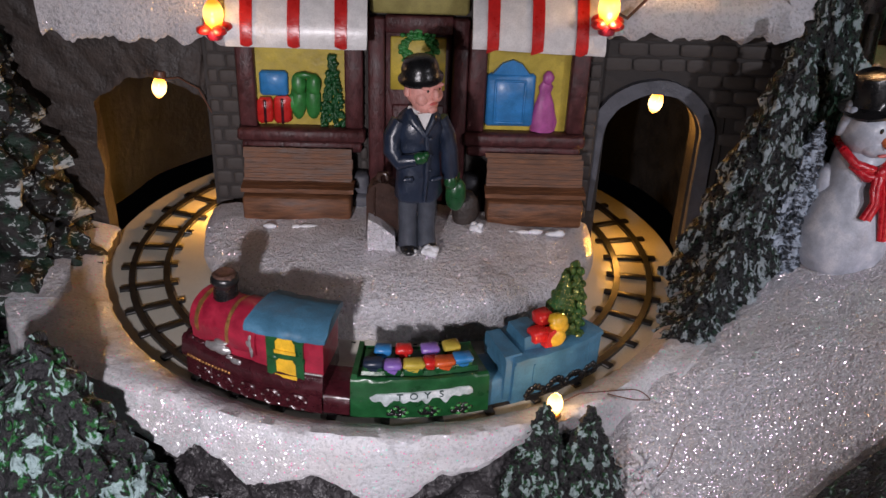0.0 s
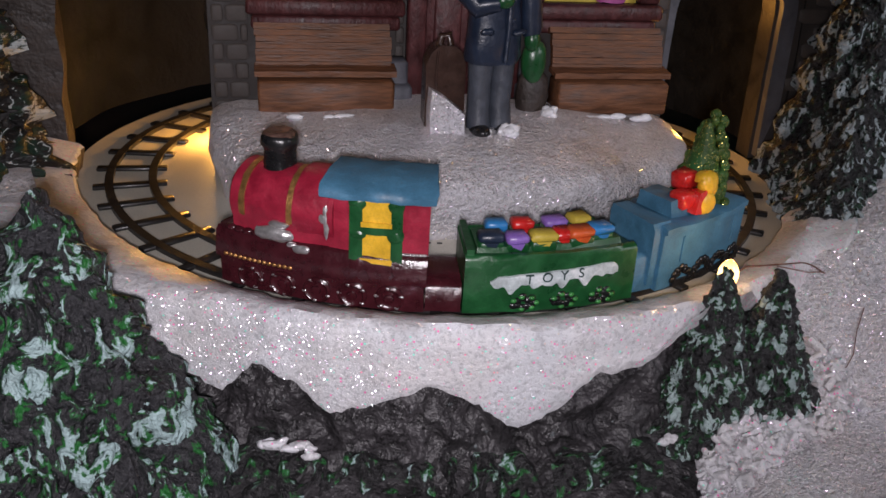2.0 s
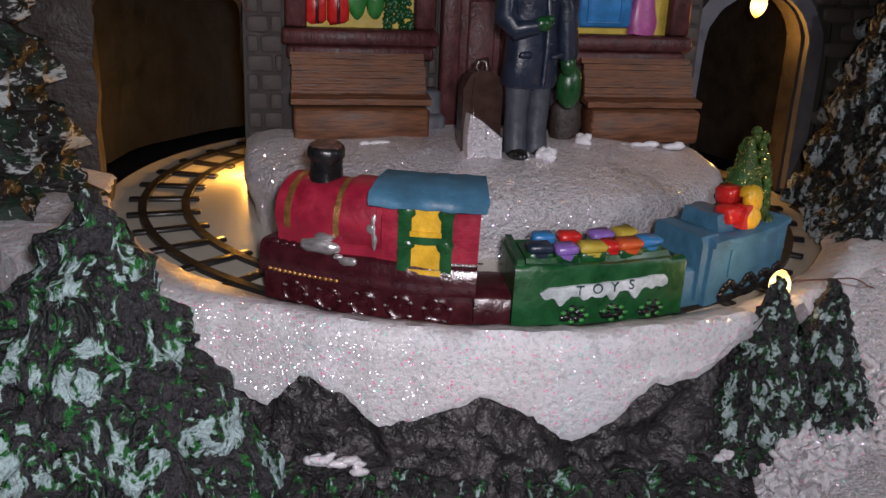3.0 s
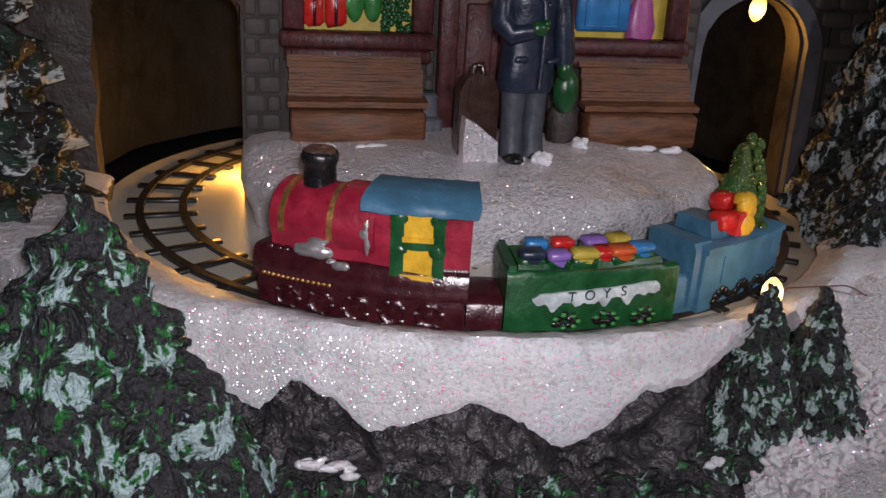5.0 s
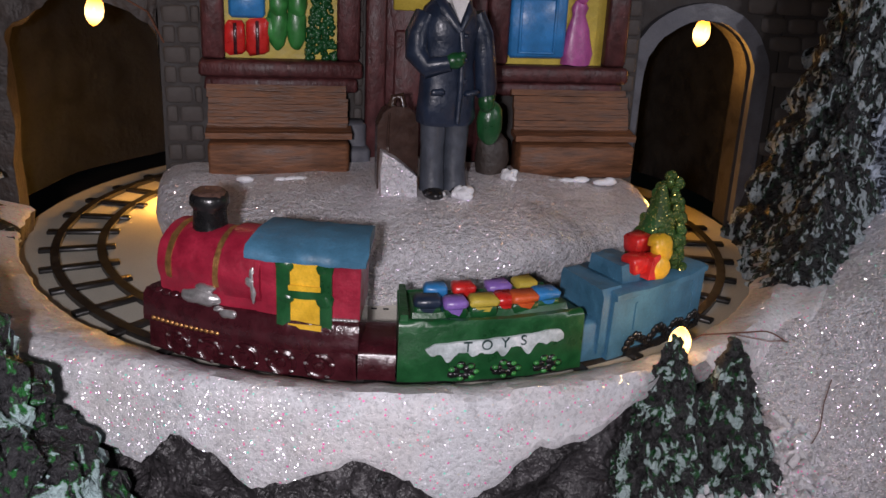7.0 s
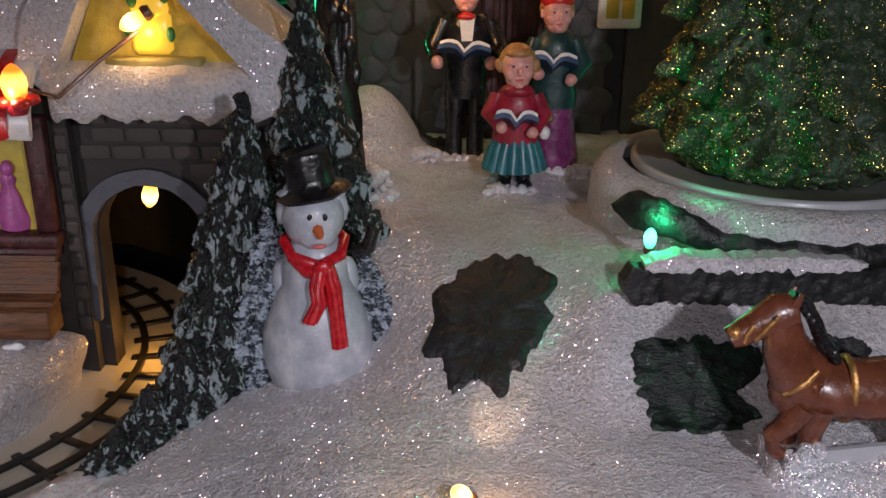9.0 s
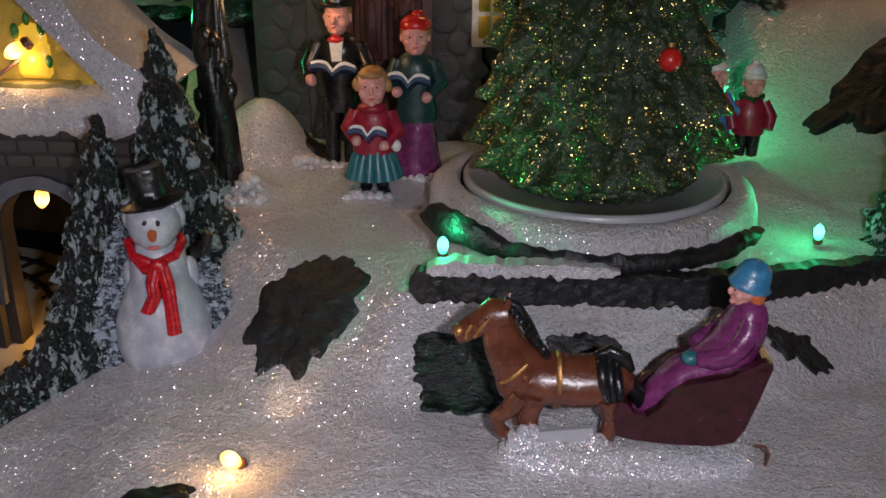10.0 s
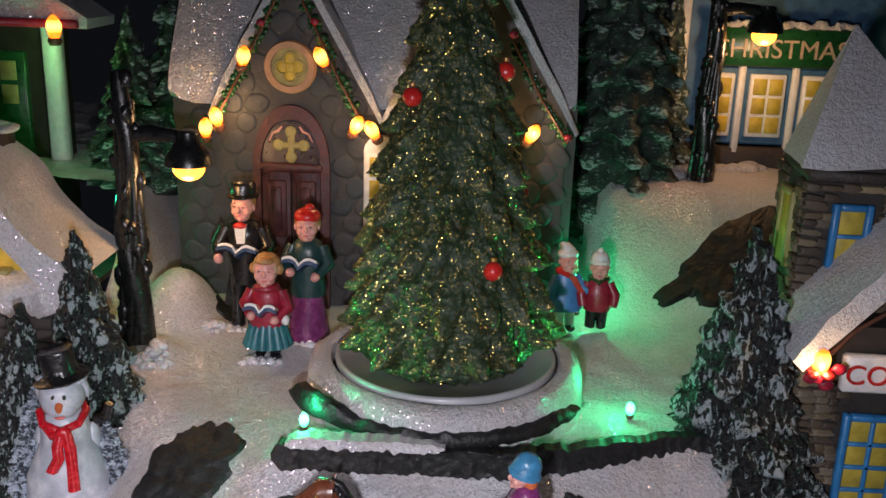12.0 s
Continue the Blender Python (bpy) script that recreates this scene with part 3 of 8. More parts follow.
def ground_z(x, y):
    if x < -60:
        return -9.5 + 0.8 * wob(x, y, 9, 4) + 30 * sstep(-100, -128, x)
    low = -13 + 15 * sstep(55, 118, x) - 19 * sstep(-14, -52, y) * (1 - sstep(62, 125, x)) - 40 * sstep(30, 4, x) * sstep(0, -30, y)
    up = 21.5 + 3 * sstep(40, 100, y)
    yf = fence_y(x)
    w, v1, v = sstep(152, 168, x), sstep(92, 104, x), sstep(112, 134, x)
    slope = (sstep(42, 75, y) * (1 - v1) + sstep(8, 42, y) * v1) * (1 - v) + sstep(-26, 34, y) * v
    s = slope * (1 - w) + (0.8 * sstep(yf - 19, yf, y) + 0.2 * sstep(yf - 0.5, yf + 1, y)) * w
    z = low + (up - low) * s
    z -= 34 * sstep(294, 308, x) * sstep(64, 46, y)
    z += 41 * sstep(112, 184, y) * sstep(256, 279, x + 0.1 * (y - 150))
    z += 42 * sstep(82, 138, y) * (1 - sstep(80, 108, x + 0.1 * (y - 100)))
    z += 7 * math.exp(-((x - 115) / 5) ** 2 - ((y - 68) / 7) ** 2) + 18 * math.exp(-abs((x - 111) / 12) ** 3 - abs((y - 100) / 13) ** 3)
    return z + 1.3 * wob(x, y, 26, 1) + 1.0 * wob(x, y, 8, 2) + 0.42 * wob(x, y, 3.2, 3)


def sheet(x0, x1, y0, y1, step, keep):
    clay = Clay(SNOW)
    nx, ny = int((x1 - x0) / step) + 1, int((y1 - y0) / step) + 1
    grid = {}
    for i in range(nx):
        for j in range(ny):
            x, y = x0 + i * step, y0 + j * step
            grid[i, j] = (x, y)
    verts = {}
    for i in range(nx - 1):
        for j in range(ny - 1):
            cx, cy = x0 + (i + 0.5) * step, y0 + (j + 0.5) * step
            if not keep(cx, cy):
                continue
            quad = []
            for k in ((i, j), (i + 1, j), (i + 1, j + 1), (i, j + 1)):
                if k not in verts:
                    x, y = grid[k]
                    r = math.hypot(x - CX, y - CY)
                    if r < 86.5 and y < 60:      # an even edge round the bowl
                        x, y = CX + (x - CX) * 85 / r, CY + (y - CY) * 85 / r
                    verts[k] = clay.bm.verts.new((x, y, ground_z(x, y)))
                quad.append(verts[k])
            clay.bm.faces.new(quad)
    return clay


def on_field(x, y):
    r = math.hypot(x - CX, y - CY)
    if r < 85 and y < 112:
        return False
    if 43 < y < 138 and (x < 84 or x < 99 and y < 75):
        return False
    if y < 20 and x < 0:
        return x < -84 and y > 0
    return y < 20 and x > 0 or x > 84 or y > 138 or x < -84


setting("ground", sheet(-150, 430, -84, 330, 2.0, on_field), "glitter-coated white snow over the model's moulded ground")

# round track: disc, rails, sleepers
clay = Clay(CREAM)
n = 120
prof = [(30, TZ + 3.2), (40, TZ + 2.6), (50, TZ + 0.6), (56, TZ), (RIM + 3, TZ - 0.1)]
vs, fs = [], []
for r, z in prof:
    for i in range(n):
        a = 2 * math.pi * i / n
        vs.append((CX + r * math.cos(a), CY + r * math.sin(a), z))
for k in range(len(prof) - 1):
    for i in range(n):
        fs.append((k * n + i, k * n + (i + 1) % n, (k + 1) * n + (i + 1) % n, (k + 1) * n + i))
clay.faces(vs, fs)
track = thing("train_track", (0, 0, 0), "cream plastic turning disc with black toy rails and sleepers", "track", kind="structure")
part("disc", clay, track)


def ring(clay, r0, r1, z0, z1, n=140, a0=0.0, a1=360.0):
    vs, fs = [], []
    whole = abs(a1 - a0) >= 360
    cnt = n if whole else n + 1
    for i in range(cnt):
        a = radians(a0 + (a1 - a0) * i / n)
        c, s = math.cos(a), math.sin(a)
        vs += [(CX + r * c, CY + r * s, z) for r, z in ((r0, z0), (r0, z1), (r1, z1), (r1, z0))]
    for i in range(n):
        j = (i + 1) % cnt
        for k in range(4):
            fs.append((i * 4 + k, i * 4 + (k + 1) % 4, j * 4 + (k + 1) % 4, j * 4 + k))
    clay.faces(vs, fs)


for r in (62.2, 71.0):
    c = Clay(RAILBLACK)
    ring(c, r - 0.85, r + 0.85, TZ + 0.05, TZ + 1.0)
    part("rail", c, track)
c = Clay(RAILBLACK)
c.box(59.4, 74.2, -1.0, 1.0, 0.06, 0.85, 0.15)
sleeper = part("sleeper", c, track)
PHASE = -90.0
for i in range(40):
    ob = sleeper if i == 0 else sleeper.copy()
    if i:
        scene.collection.objects.link(ob)
    a = radians(PHASE + i * 9.0)
    ob.matrix_basis = Matrix.Translation((CX * M, CY * M, TZ * M)) @ Matrix.Rotation(a, 4, "Z")
# small moulded dashes on the inner slope
c = Clay(RAILBLACK)
for i in range(46):
    a = radians(-150 + i * 2.6)
    m = Matrix.Translation((CX + 46.5 * math.cos(a), CY + 46.5 * math.sin(a), TZ + 1.35)) @ Matrix.Rotation(a, 4, "Z")
    if i % 3:
        c.box(-0.16, 0.16, -0.5, 0.5, -0.2, 0.12, 0, m)
part("moulded_dashes", c, track)["kind"] = "stuff"

# snow rim in front of the bowl, with its dripping lower edge
clay = Clay(SNOWRIM)
n = 300
A0, A1 = 178.0, 359.0


def drip(a):
    """Lower edge of the snow at that angle, in millimetres."""
    x = CX + 86 * math.cos(radians(a))
    d = float(np.interp(x, DRIP_X, DRIP_Z))
    return d - 0.9 * wob(x, 0, 2.4, 3) - 0.5 * wob(x, 0, 1.1, 5)


DRIP_X = (-95, -80, -68, -62, -57, -51, -46, -40, -35, -28, -20, -13, -6.5, 0, 6, 11, 16, 22, 27, 34, 40, 46)
DRIP_Z = (-25, -25, -24, -24, -25.5, -28.5, -21.8, -24, -28.6, -26, -22.3, -25, -30.2, -27, -21.2, -21.5, -20.2, -15.5, -13.5, -14, -21, -25)


vs, fs, rows = [], [], 11
for i in range(n + 1):
    a = A0 + (A1 - A0) * i / n
    c_, s_ = math.cos(radians(a)), math.sin(radians(a))
    up = 2.2 * sstep(235, 180, a) + 1.0 * sstep(310, 345, a)
    j1, j2 = 0.5 * wob(a, 0, 3.1, 7), 0.45 * wob(a, 0, 5.0, 8)
    up -= 7 * sstep(348, 359, a)
    low = drip(a)
    line = [(RIM + 1.2 + j1, TZ - 2), (RIM + 0.1 + j1, -15.2 + up), (RIM + 0.9 + j1, -14.3 + up + j2), (RIM + 3.9, -13.2 + up + j2),
            (RIM + 7.1, -12.4 + up + j2), (RIM + 8.4 + j1, -13.4 + up * 0.6), (RIM + 8.7 + j1, -16.6 + up * 0.3), (RIM + 9.0 + j1, (low - 17) / 2),
            (RIM + 9.5 + j1, low + 1.6), (RIM + 9.2 + j1, low + 0.2), (RIM + 7.2, low + 0.4)]
    wide = 15 * sstep(240, 207, a)      # the bank is broader on its west side
    line = [(r + wide * sstep(2, 5, k), z + 2.0 * sstep(2, 5, k) * sstep(232, 205, a)) for k, (r, z) in enumerate(line)]
    b = sstep(306, 320, a)      # past this angle the bank runs out into the field
    for k, (r, z) in enumerate(line):
        if k > 3:
            rf = RIM + 3.4 + (k - 3) * 1.9
            zf = ground_z(CX + rf * c_, CY + rf * s_)
            q = sstep(3, 7, k)
            r, z = r + (rf - r) * b, z + ((-12 + up) * (1 - q) + (zf + 0.45) * q - z) * b
            if k > 8:
                z -= b * (k - 8) * 1.2
        vs.append((CX + r * c_, CY + r * s_, z))
for i in range(n):
    for k in range(rows - 1):
        fs.append((i * rows + k, (i + 1) * rows + k, (i + 1) * rows + k + 1, i * rows + k + 1))
clay.faces(vs, fs)
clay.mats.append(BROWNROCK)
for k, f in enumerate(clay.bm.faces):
    if k % (rows - 1) == 0:      # dark brown inner wall towards the track
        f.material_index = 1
clay.roughen(0.25, 2.2, 2)
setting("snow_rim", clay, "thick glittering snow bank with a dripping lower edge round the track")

# rock under the rim and the moulded foliage at its foot
clay = Clay(ROCK)
vs, fs, rows = [], [], 64
n = 620
for i in range(n + 1):
    a = A0 - 2 + 140 * i / n
    c_, s_ = math.cos(radians(a)), math.sin(radians(a))
    for k in range(rows):
        t = k / (rows - 1)
        r = RIM + 4.4 + 15 * sstep(232, 205, a) + 4.4 * t + 20 * sstep(0.55, 1.0, t)
        z = -15 - 34 * t + 4 * sstep(0.55, 1, t)
        x, y = CX + r * c_, CY + r * s_
        q = Vector((x / 9, y / 9, z / 9))
        w = noise.noise_vector(q * 0.7) * 0.5
        d = sstep(0.05, 0.4, t) * 3.4 * (0.6 - 1.6 * abs(noise.noise(q * 0.8 + w))) + 1.9 * (0.4 - abs(noise.noise(q * 1.7 + w + Vector((3, 1, 0))))) + 0.6 * (0.4 - abs(noise.noise(q * 3.7))) + 0.5 * noise.noise(q * 9) + 0.25 * noise.noise(q * 17)
        vs.append((x + c_ * d, y + s_ * d, z + d * 0.4))
for i in range(n):
    for k in range(rows - 1):
        fs.append((i * rows + k, (i + 1) * rows + k, (i + 1) * rows + k + 1, i * rows + k + 1))
clay.faces(vs, fs)
setting("rock_face", clay, "dark grey moulded rock below the snow bank")

rnd = random.Random(4)
clay = Clay(MOSS)
vs, fs, n, rows = [], [], 330, 26
for i in range(n + 1):
    a = 203 + 100 * i / n
    c_, s_ = math.cos(radians(a)), math.sin(radians(a))
    top = 2.2 * wob(a, 0, 6, 3) + 1.6 * wob(a, 0, 2.3, 5)
    for k in range(rows):
        t = k / (rows - 1)
        lift = sstep(240, 222, a)
        r, z = RIM + 7.5 + 20 * t + 13 * sstep(232, 205, a), -34.0 + 17.5 * lift + top * (1 - t) - (11 + 15 * lift) * t ** 0.9
        x, y = CX + r * c_, CY + r * s_
        q = Vector((x, y, z))
        d = 2.4 * (1 - 2.2 * abs(noise.noise(q / 4.2))) + 1.0 * noise.noise(q / 1.7) + 2.0 * noise.noise(q / 9)
        d = d * sstep(0, 0.12, t) - 3 * sstep(0.1, 0, t)
        vs.append((x + c_ * d * 0.8, y + s_ * d * 0.8, z + d * 0.7))
for i in range(n):
    for k in range(rows - 1):
        fs.append((i * rows + k, (i + 1) * rows + k, (i + 1) * rows + k + 1, i * rows + k + 1))
clay.faces(vs, fs)
tagged(part("rock_foliage", clay), "green and pale moulded foliage at the foot of the rock", "foliage", "", "stuff")
# lumpy snow at the foot of the two small pines
clay = Clay(SNOWRIM)
for k in range(700):
    t = rnd.random()
    x = 5 + 46 * t + rnd.uniform(-3, 3)
    y = -57.5 + 19 * t ** 1.15 + rnd.uniform(-9, 3.4)
    q, z, a = rnd.uniform(0.35, 0.95), ground_z(x, y) + 0.2, rnd.uniform(0, 6.28)
    dx, dy = 1.5 * q * math.cos(a), 1.4 * q * math.sin(a)
    clay.tube([(x - dx, y - dy, z), (x + 0.6 * dy, y - 0.6 * dx, z + q * rnd.uniform(0.3, 1.3)), (x + dx, y + dy, z)], [q * 0.7, q, q * 0.6], 9)
clay.roughen(0.4, 1.3, 6)
tagged(part("snow_drift", clay), "lumpy white snow heaped at the foot of the rock", "snow", "", "stuff")
for k, (a, w) in enumerate(((247, 4.5), (288, 2.6), (229, 4.0))):
    clay = Clay(SNOWRIM)
    for _ in range(16):
        b = radians(a) + rnd.uniform(-w, w) / (RIM + 12)
        r = RIM + 11.4 + rnd.uniform(0, 1.4)
        q = rnd.uniform(0.4, 0.9)
        clay.ball((CX + r * math.cos(b), CY + r * math.sin(b), -33.8 + rnd.uniform(-1.0, 0.9)), (q * 1.9, q, q * 0.8), 9, 6)
    clay.roughen(0.4, 1.5, k)
    tagged(part("snow_patch", clay), "small lumpy white snow patch on the rock", "snow", "snow patches on the rock", "structure")

# platform of snow inside the track


def platform_edge(a):
    """Outline of the platform round (-4, 30): radius at the angle a in degrees."""
    c_, s_ = math.cos(radians(a)), math.sin(radians(a))
    p = 2.5
    return (abs(c_ / 51.5) ** p + abs(s_ / 39.0) ** p) ** (-1 / p)


clay = Clay(SNOW)
n, vs, fs = 110, [], []
prof = [(0.945, -18.6), (0.955, -14.0), (0.985, -10.0), (0.998, -7.4), (0.985, -5.4), (0.945, -4.0), (0.86, -2.7), (0.7, -1.2), (0.4, -0.2)]
for sc, z in prof:
    for i in range(n):
        a = -186 + 192 * i / (n - 1)
        r = platform_edge(a) * sc
        x, y = -4 + r * math.cos(radians(a)), 31 + r * math.sin(radians(a))
        k = 1.2 * wob(x, y, 9, 3) + 0.5 * wob(x, y, 3.2, 6)
        vs.append((x + k * 0.3, y + k * 0.4, z + (0.7 * k if z > -12 else 0) + (2.6 * sstep(-38, -50, x) * sstep(12, 26, y) if z > -6 else 0)))
vs.append((-4, 40, 0))
for k in range(len(prof) - 1):
    for i in range(n - 1):
        fs.append((k * n + i, k * n + i + 1, (k + 1) * n + i + 1, (k + 1) * n + i))
fs += [((len(prof) - 1) * n + i, (len(prof) - 1) * n + i + 1, len(vs) - 1) for i in range(n - 1)]
clay.faces(vs, fs)
setting("platform", clay, "rounded station platform of glittering white snow")

# ---- station walls with the two tunnel mouths ----


def arch_outline(x0, x1, z0, top, n=14, squash=1.0):
    """Points of an arch from the lower left over the crown to the lower right."""
    r = (x1 - x0) / 2
    spring = top - r * squash
    pts = [(x0, z0)]
    for i in range(n + 1):
        a = math.pi - math.pi * i / n
        pts.append(((x0 + x1) / 2 + r * math.cos(a), spring + r * squash * math.sin(a)))
    return pts + [(x1, z0)]


def wall_with_arch(clay, x0, x1, z0, z1, arch, y0, y1):
    """A wall from x0 to x1 with an arched hole through it; arch as arch_outline gives."""
    n = len(arch)
    outer = [(x0, z0)]
    for i in range(1, n - 1):
        t = (i - 1) / (n - 3)
        if t < 0.25:
            outer.append((x0, z0 + (z1 - z0) * (0.4 + 0.6 * t / 0.25)))
        elif t > 0.75:
            outer.append((x1, z1 - (z1 - z0) * 0.6 * (t - 0.75) / 0.25))
        else:
            outer.append((x0 + (x1 - x0) * (t - 0.25) / 0.5, z1))
    outer.append((x1, z0))
    vs = [(x, y0, z) for x, z in arch] + [(x, y0, z) for x, z in outer] + [(x, y1, z) for x, z in arch] + [(x, y1, z) for x, z in outer]
    fs = []
    for i in range(n - 1):
        fs += [(i, i + 1, n + i + 1, n + i), (2 * n + i, 3 * n + i, 3 * n + i + 1, 2 * n + i + 1),
               (i, 2 * n + i, 2 * n + i + 1, i + 1), (n + i, n + i + 1, 3 * n + i + 1, 3 * n + i)]
    clay.faces(vs, fs)


clay = Clay(MORTAR)
clay.box(-55, 47.5, 41, 47, -18, 62)
setting("wall_front", clay, "dark stone front wall of the toy station", False)
clay = Clay(MORTAR)
wall_with_arch(clay, 47.5, 99, -18, 50, arch_outline(50.5, 75.5, -18, 30.2), 44.5, 51)
setting("wall_east", clay, "grey-brown stone wall round the tunnel mouth", False)
clay = Clay(BROWNROCK)
wall_with_arch(clay, -112, -55, -18, 62, arch_outline(-86.0, -54.5, -18, 31.0, 16, 0.72), 43, 50)
bmesh.ops.subdivide_edges(clay.bm, edges=clay.bm.edges[:], cuts=4, use_grid_fill=True)
for v in clay.bm.verts:
    if v.co.z > -10:
        v.co += noise.noise_vector(v.co / 9) * 1.6 + noise.noise_vector(v.co / 3.4) * 0.8
setting("wall_west", clay, "rough brown rock wall round the tunnel mouth")

# stone surround of the east tunnel mouth
clay = Clay(ARCHSTONE)
inner, outer = arch_outline(49.6, 76.4, -17, 30.6, 24), arch_outline(45.2, 80.4, -4, 34.2, 24)
inner[0] = (49.0, -4.0)
k = len(inner)
vs = [(x, 42.2, z) for x, z in inner] + [(x, 42.6, z) for x, z in outer] + [(x, 47, z) for x, z in inner] + [(x, 47, z) for x, z in outer]
fs = []
for i in range(k - 1):
    fs += [(i, i + 1, k + i + 1, k + i), (i, 2 * k + i, 2 * k + i + 1, i + 1), (k + i, k + i + 1, 3 * k + i + 1, 3 * k + i)]
fs += [(0, k, 3 * k, 2 * k), (k - 1, 2 * k - 1, 4 * k - 1, 3 * k - 1)]
clay.faces(vs, fs)
clay.roughen(0.35, 3, 4)
tagged(part("tunnel_surround", clay), "smooth blue-grey painted arch round the tunnel mouth", "arch", "", "structure")

# tunnel behind the walls, its shade put into the near-black colour
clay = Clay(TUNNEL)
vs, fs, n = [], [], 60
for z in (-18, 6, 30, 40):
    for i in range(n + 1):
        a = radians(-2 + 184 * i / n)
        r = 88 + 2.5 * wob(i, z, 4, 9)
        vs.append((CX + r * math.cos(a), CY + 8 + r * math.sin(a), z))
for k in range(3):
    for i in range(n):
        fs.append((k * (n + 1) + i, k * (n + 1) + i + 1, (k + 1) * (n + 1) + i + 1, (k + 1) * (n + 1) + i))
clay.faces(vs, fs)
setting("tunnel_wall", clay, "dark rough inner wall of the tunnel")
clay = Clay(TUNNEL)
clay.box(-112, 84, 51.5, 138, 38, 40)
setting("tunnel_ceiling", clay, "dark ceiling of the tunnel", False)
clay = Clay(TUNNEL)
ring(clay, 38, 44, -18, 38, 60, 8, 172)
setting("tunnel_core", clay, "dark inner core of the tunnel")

# table under the model
clay = Clay(TABLE)
clay.box(-170, 450, -300, 330, -75, -60, 3)
tagged(part("display_table", clay, None, "", False), "dark wooden table under the model village", "table")

# ---- trees ----


def sculpted(clay, height, radius, tiers, seed, n=72, m=96, tip=0.14, flare=0.3, lump=0.1, squash=1.0, lean=(0, 0), foot=0.0, lob=10, grainy=0.22, floor=-99.0, drop=0.4):
    """A moulded conifer mass: overlapping tiers of drooping lobes with lumps and folds."""
    rnd = random.Random(seed)
    phase = [rnd.uniform(0, 6.28) for _ in range(tiers + 2)]
    vs, fs, lips = [], [], []
    layer = clay.bm.verts.layers.float.get("lip") or clay.bm.verts.layers.float.new("lip")
    for j in range(m + 1):
        f = j / m
        k = min(tiers - 1, int(f * tiers))
        p = f * tiers - k
        lobes = max(5, round(lob * (1 - 0.45 * f)))
        env = radius * ((1 - f) ** 0.92 + tip * (1 - f * 0.85)) * (1 - foot * max(0, 1 - f * 9) ** 2)
        for i in range(n):
            a = 2 * math.pi * i / n
            wave = 0.5 + 0.5 * math.cos(lobes * a + phase[k] + 0.6 * math.sin(2 * a + k))
            lip = (1 - p) ** 1.2 * min(1.0, p / 0.22) ** 0.5
            lips.append(math.exp(-3.0 * abs(p - 0.12)) * (0.25 + 0.75 * wave) * min(1.0, p / 0.1))
            r = env * (1 - flare * 0.55 + flare * lip * (0.2 + 1.0 * wave))
            z = height * f - height / tiers * drop * wave * math.exp(-2.6 * p)
            q = Vector((r * math.cos(a), r * math.sin(a), z)) / (radius * grainy) + Vector((seed, 0, 0))
            d = noise.noise(q) + 0.55 * noise.noise(q * 2.3)
            r += radius * lump * d * (1 - 0.6 * f)
            vs.append((r * math.cos(a) + lean[0] * f, r * math.sin(a) * squash + lean[1] * f, max(floor + 0.4 * d, z + radius * lump * 0.5 * noise.noise(q * 1.3 + Vector((9, 0, 0))))))
    for j in range(m):
        for i in range(n):
            fs.append((j * n + i, j * n + (i + 1) % n, (j + 1) * n + (i + 1) % n, (j + 1) * n + i))
    fs += [tuple(range(n))[::-1], tuple(m * n + i for i in range(n))]
    for v, q in zip(clay.faces(vs, fs), lips):
        v[layer] = q
    return clay


def pine(name, at, height, radius, mat, label, tiers=8, seed=1, lean=(0, 0), squash=1.0, group="", tip=0.16, flare=0.42, lump=0.17, fold=0.0):
    """A moulded conifer: tapered trunk, and a lobed, folded crown."""
    t = thing(name, at, label, "tree", group)
    core = Clay(BROWNROCK)
    core.lathe([(radius * 0.2, -1), (radius * 0.16, height * 0.3), (radius * 0.06, height * 0.7)], 10)
    part("trunk", core, t)
    cr = sculpted(Clay(mat), height, radius, tiers, seed, tip=tip, flare=flare, lump=lump, squash=squash, lean=lean, n=120 if fold else 72, m=160 if fold else 96)
    if fold:      # steep folds that run down the boughs
        for v in cr.bm.verts:
            q = Vector((v.co.x, v.co.y, v.co.z * 0.45)) / (radius * 0.16) + Vector((seed, 3, 0))
            w = Vector((v.co.x, v.co.y, 0)).normalized()
            v.co += w * radius * fold * (0.9 - 2.6 * abs(noise.noise(q)) + 0.5 * noise.noise(q * 2.7))
    part("crown", cr, t)
    return t


PTREE = "dark painted pine with brushed snow"
pine("pine_tree", (-77, -44, -56), 64, 28, PINEGREEN, "green moulded pine with thick pale snow drips at the front", 6, 11, (3, 2), 0.75, tip=0.3, lump=0.15, flare=0.2, fold=0.09)
pine("pine_tree", (27.0, -42, -36), 29.8, 7.6, PINEDARK, "small dark pine with pale snow strokes beside a warm bulb", 5, 12, (0.3, 1), 0.8, "pair of small pines", tip=0.42, lump=0.15, flare=0.24, fold=0.08)
pine("pine_tree", (37.8, -42, -36), 28.9, 8.2, PINEDARK, "small dark pine with pale snow strokes beside a warm bulb", 5, 13, (-1.0, 1), 0.8, "pair of small pines", tip=0.38, lump=0.15, flare=0.24, fold=0.08)
pine("pine_tree", (-123, 25, -14), 118, 27, PINEWEST, "tall dark pine beside the tunnel mouth", 9, 14, (-2, 10), 0.9, tip=0.42, flare=0.24, lump=0.16, fold=0.07)
pine("pine_tree", (-112, -36, -56), 92, 27, PINEGREEN, "dark pine at the corner of the model", 7, 15, lump=0.15, flare=0.2, fold=0.09)
pine("pine_tree", (86, 22, -13), 70, 12.5, PINE, PTREE + " behind the snowman", 7, 16, (5, 1), 0.8, "pines round the snowman", tip=0.5, flare=0.36, fold=0.06)
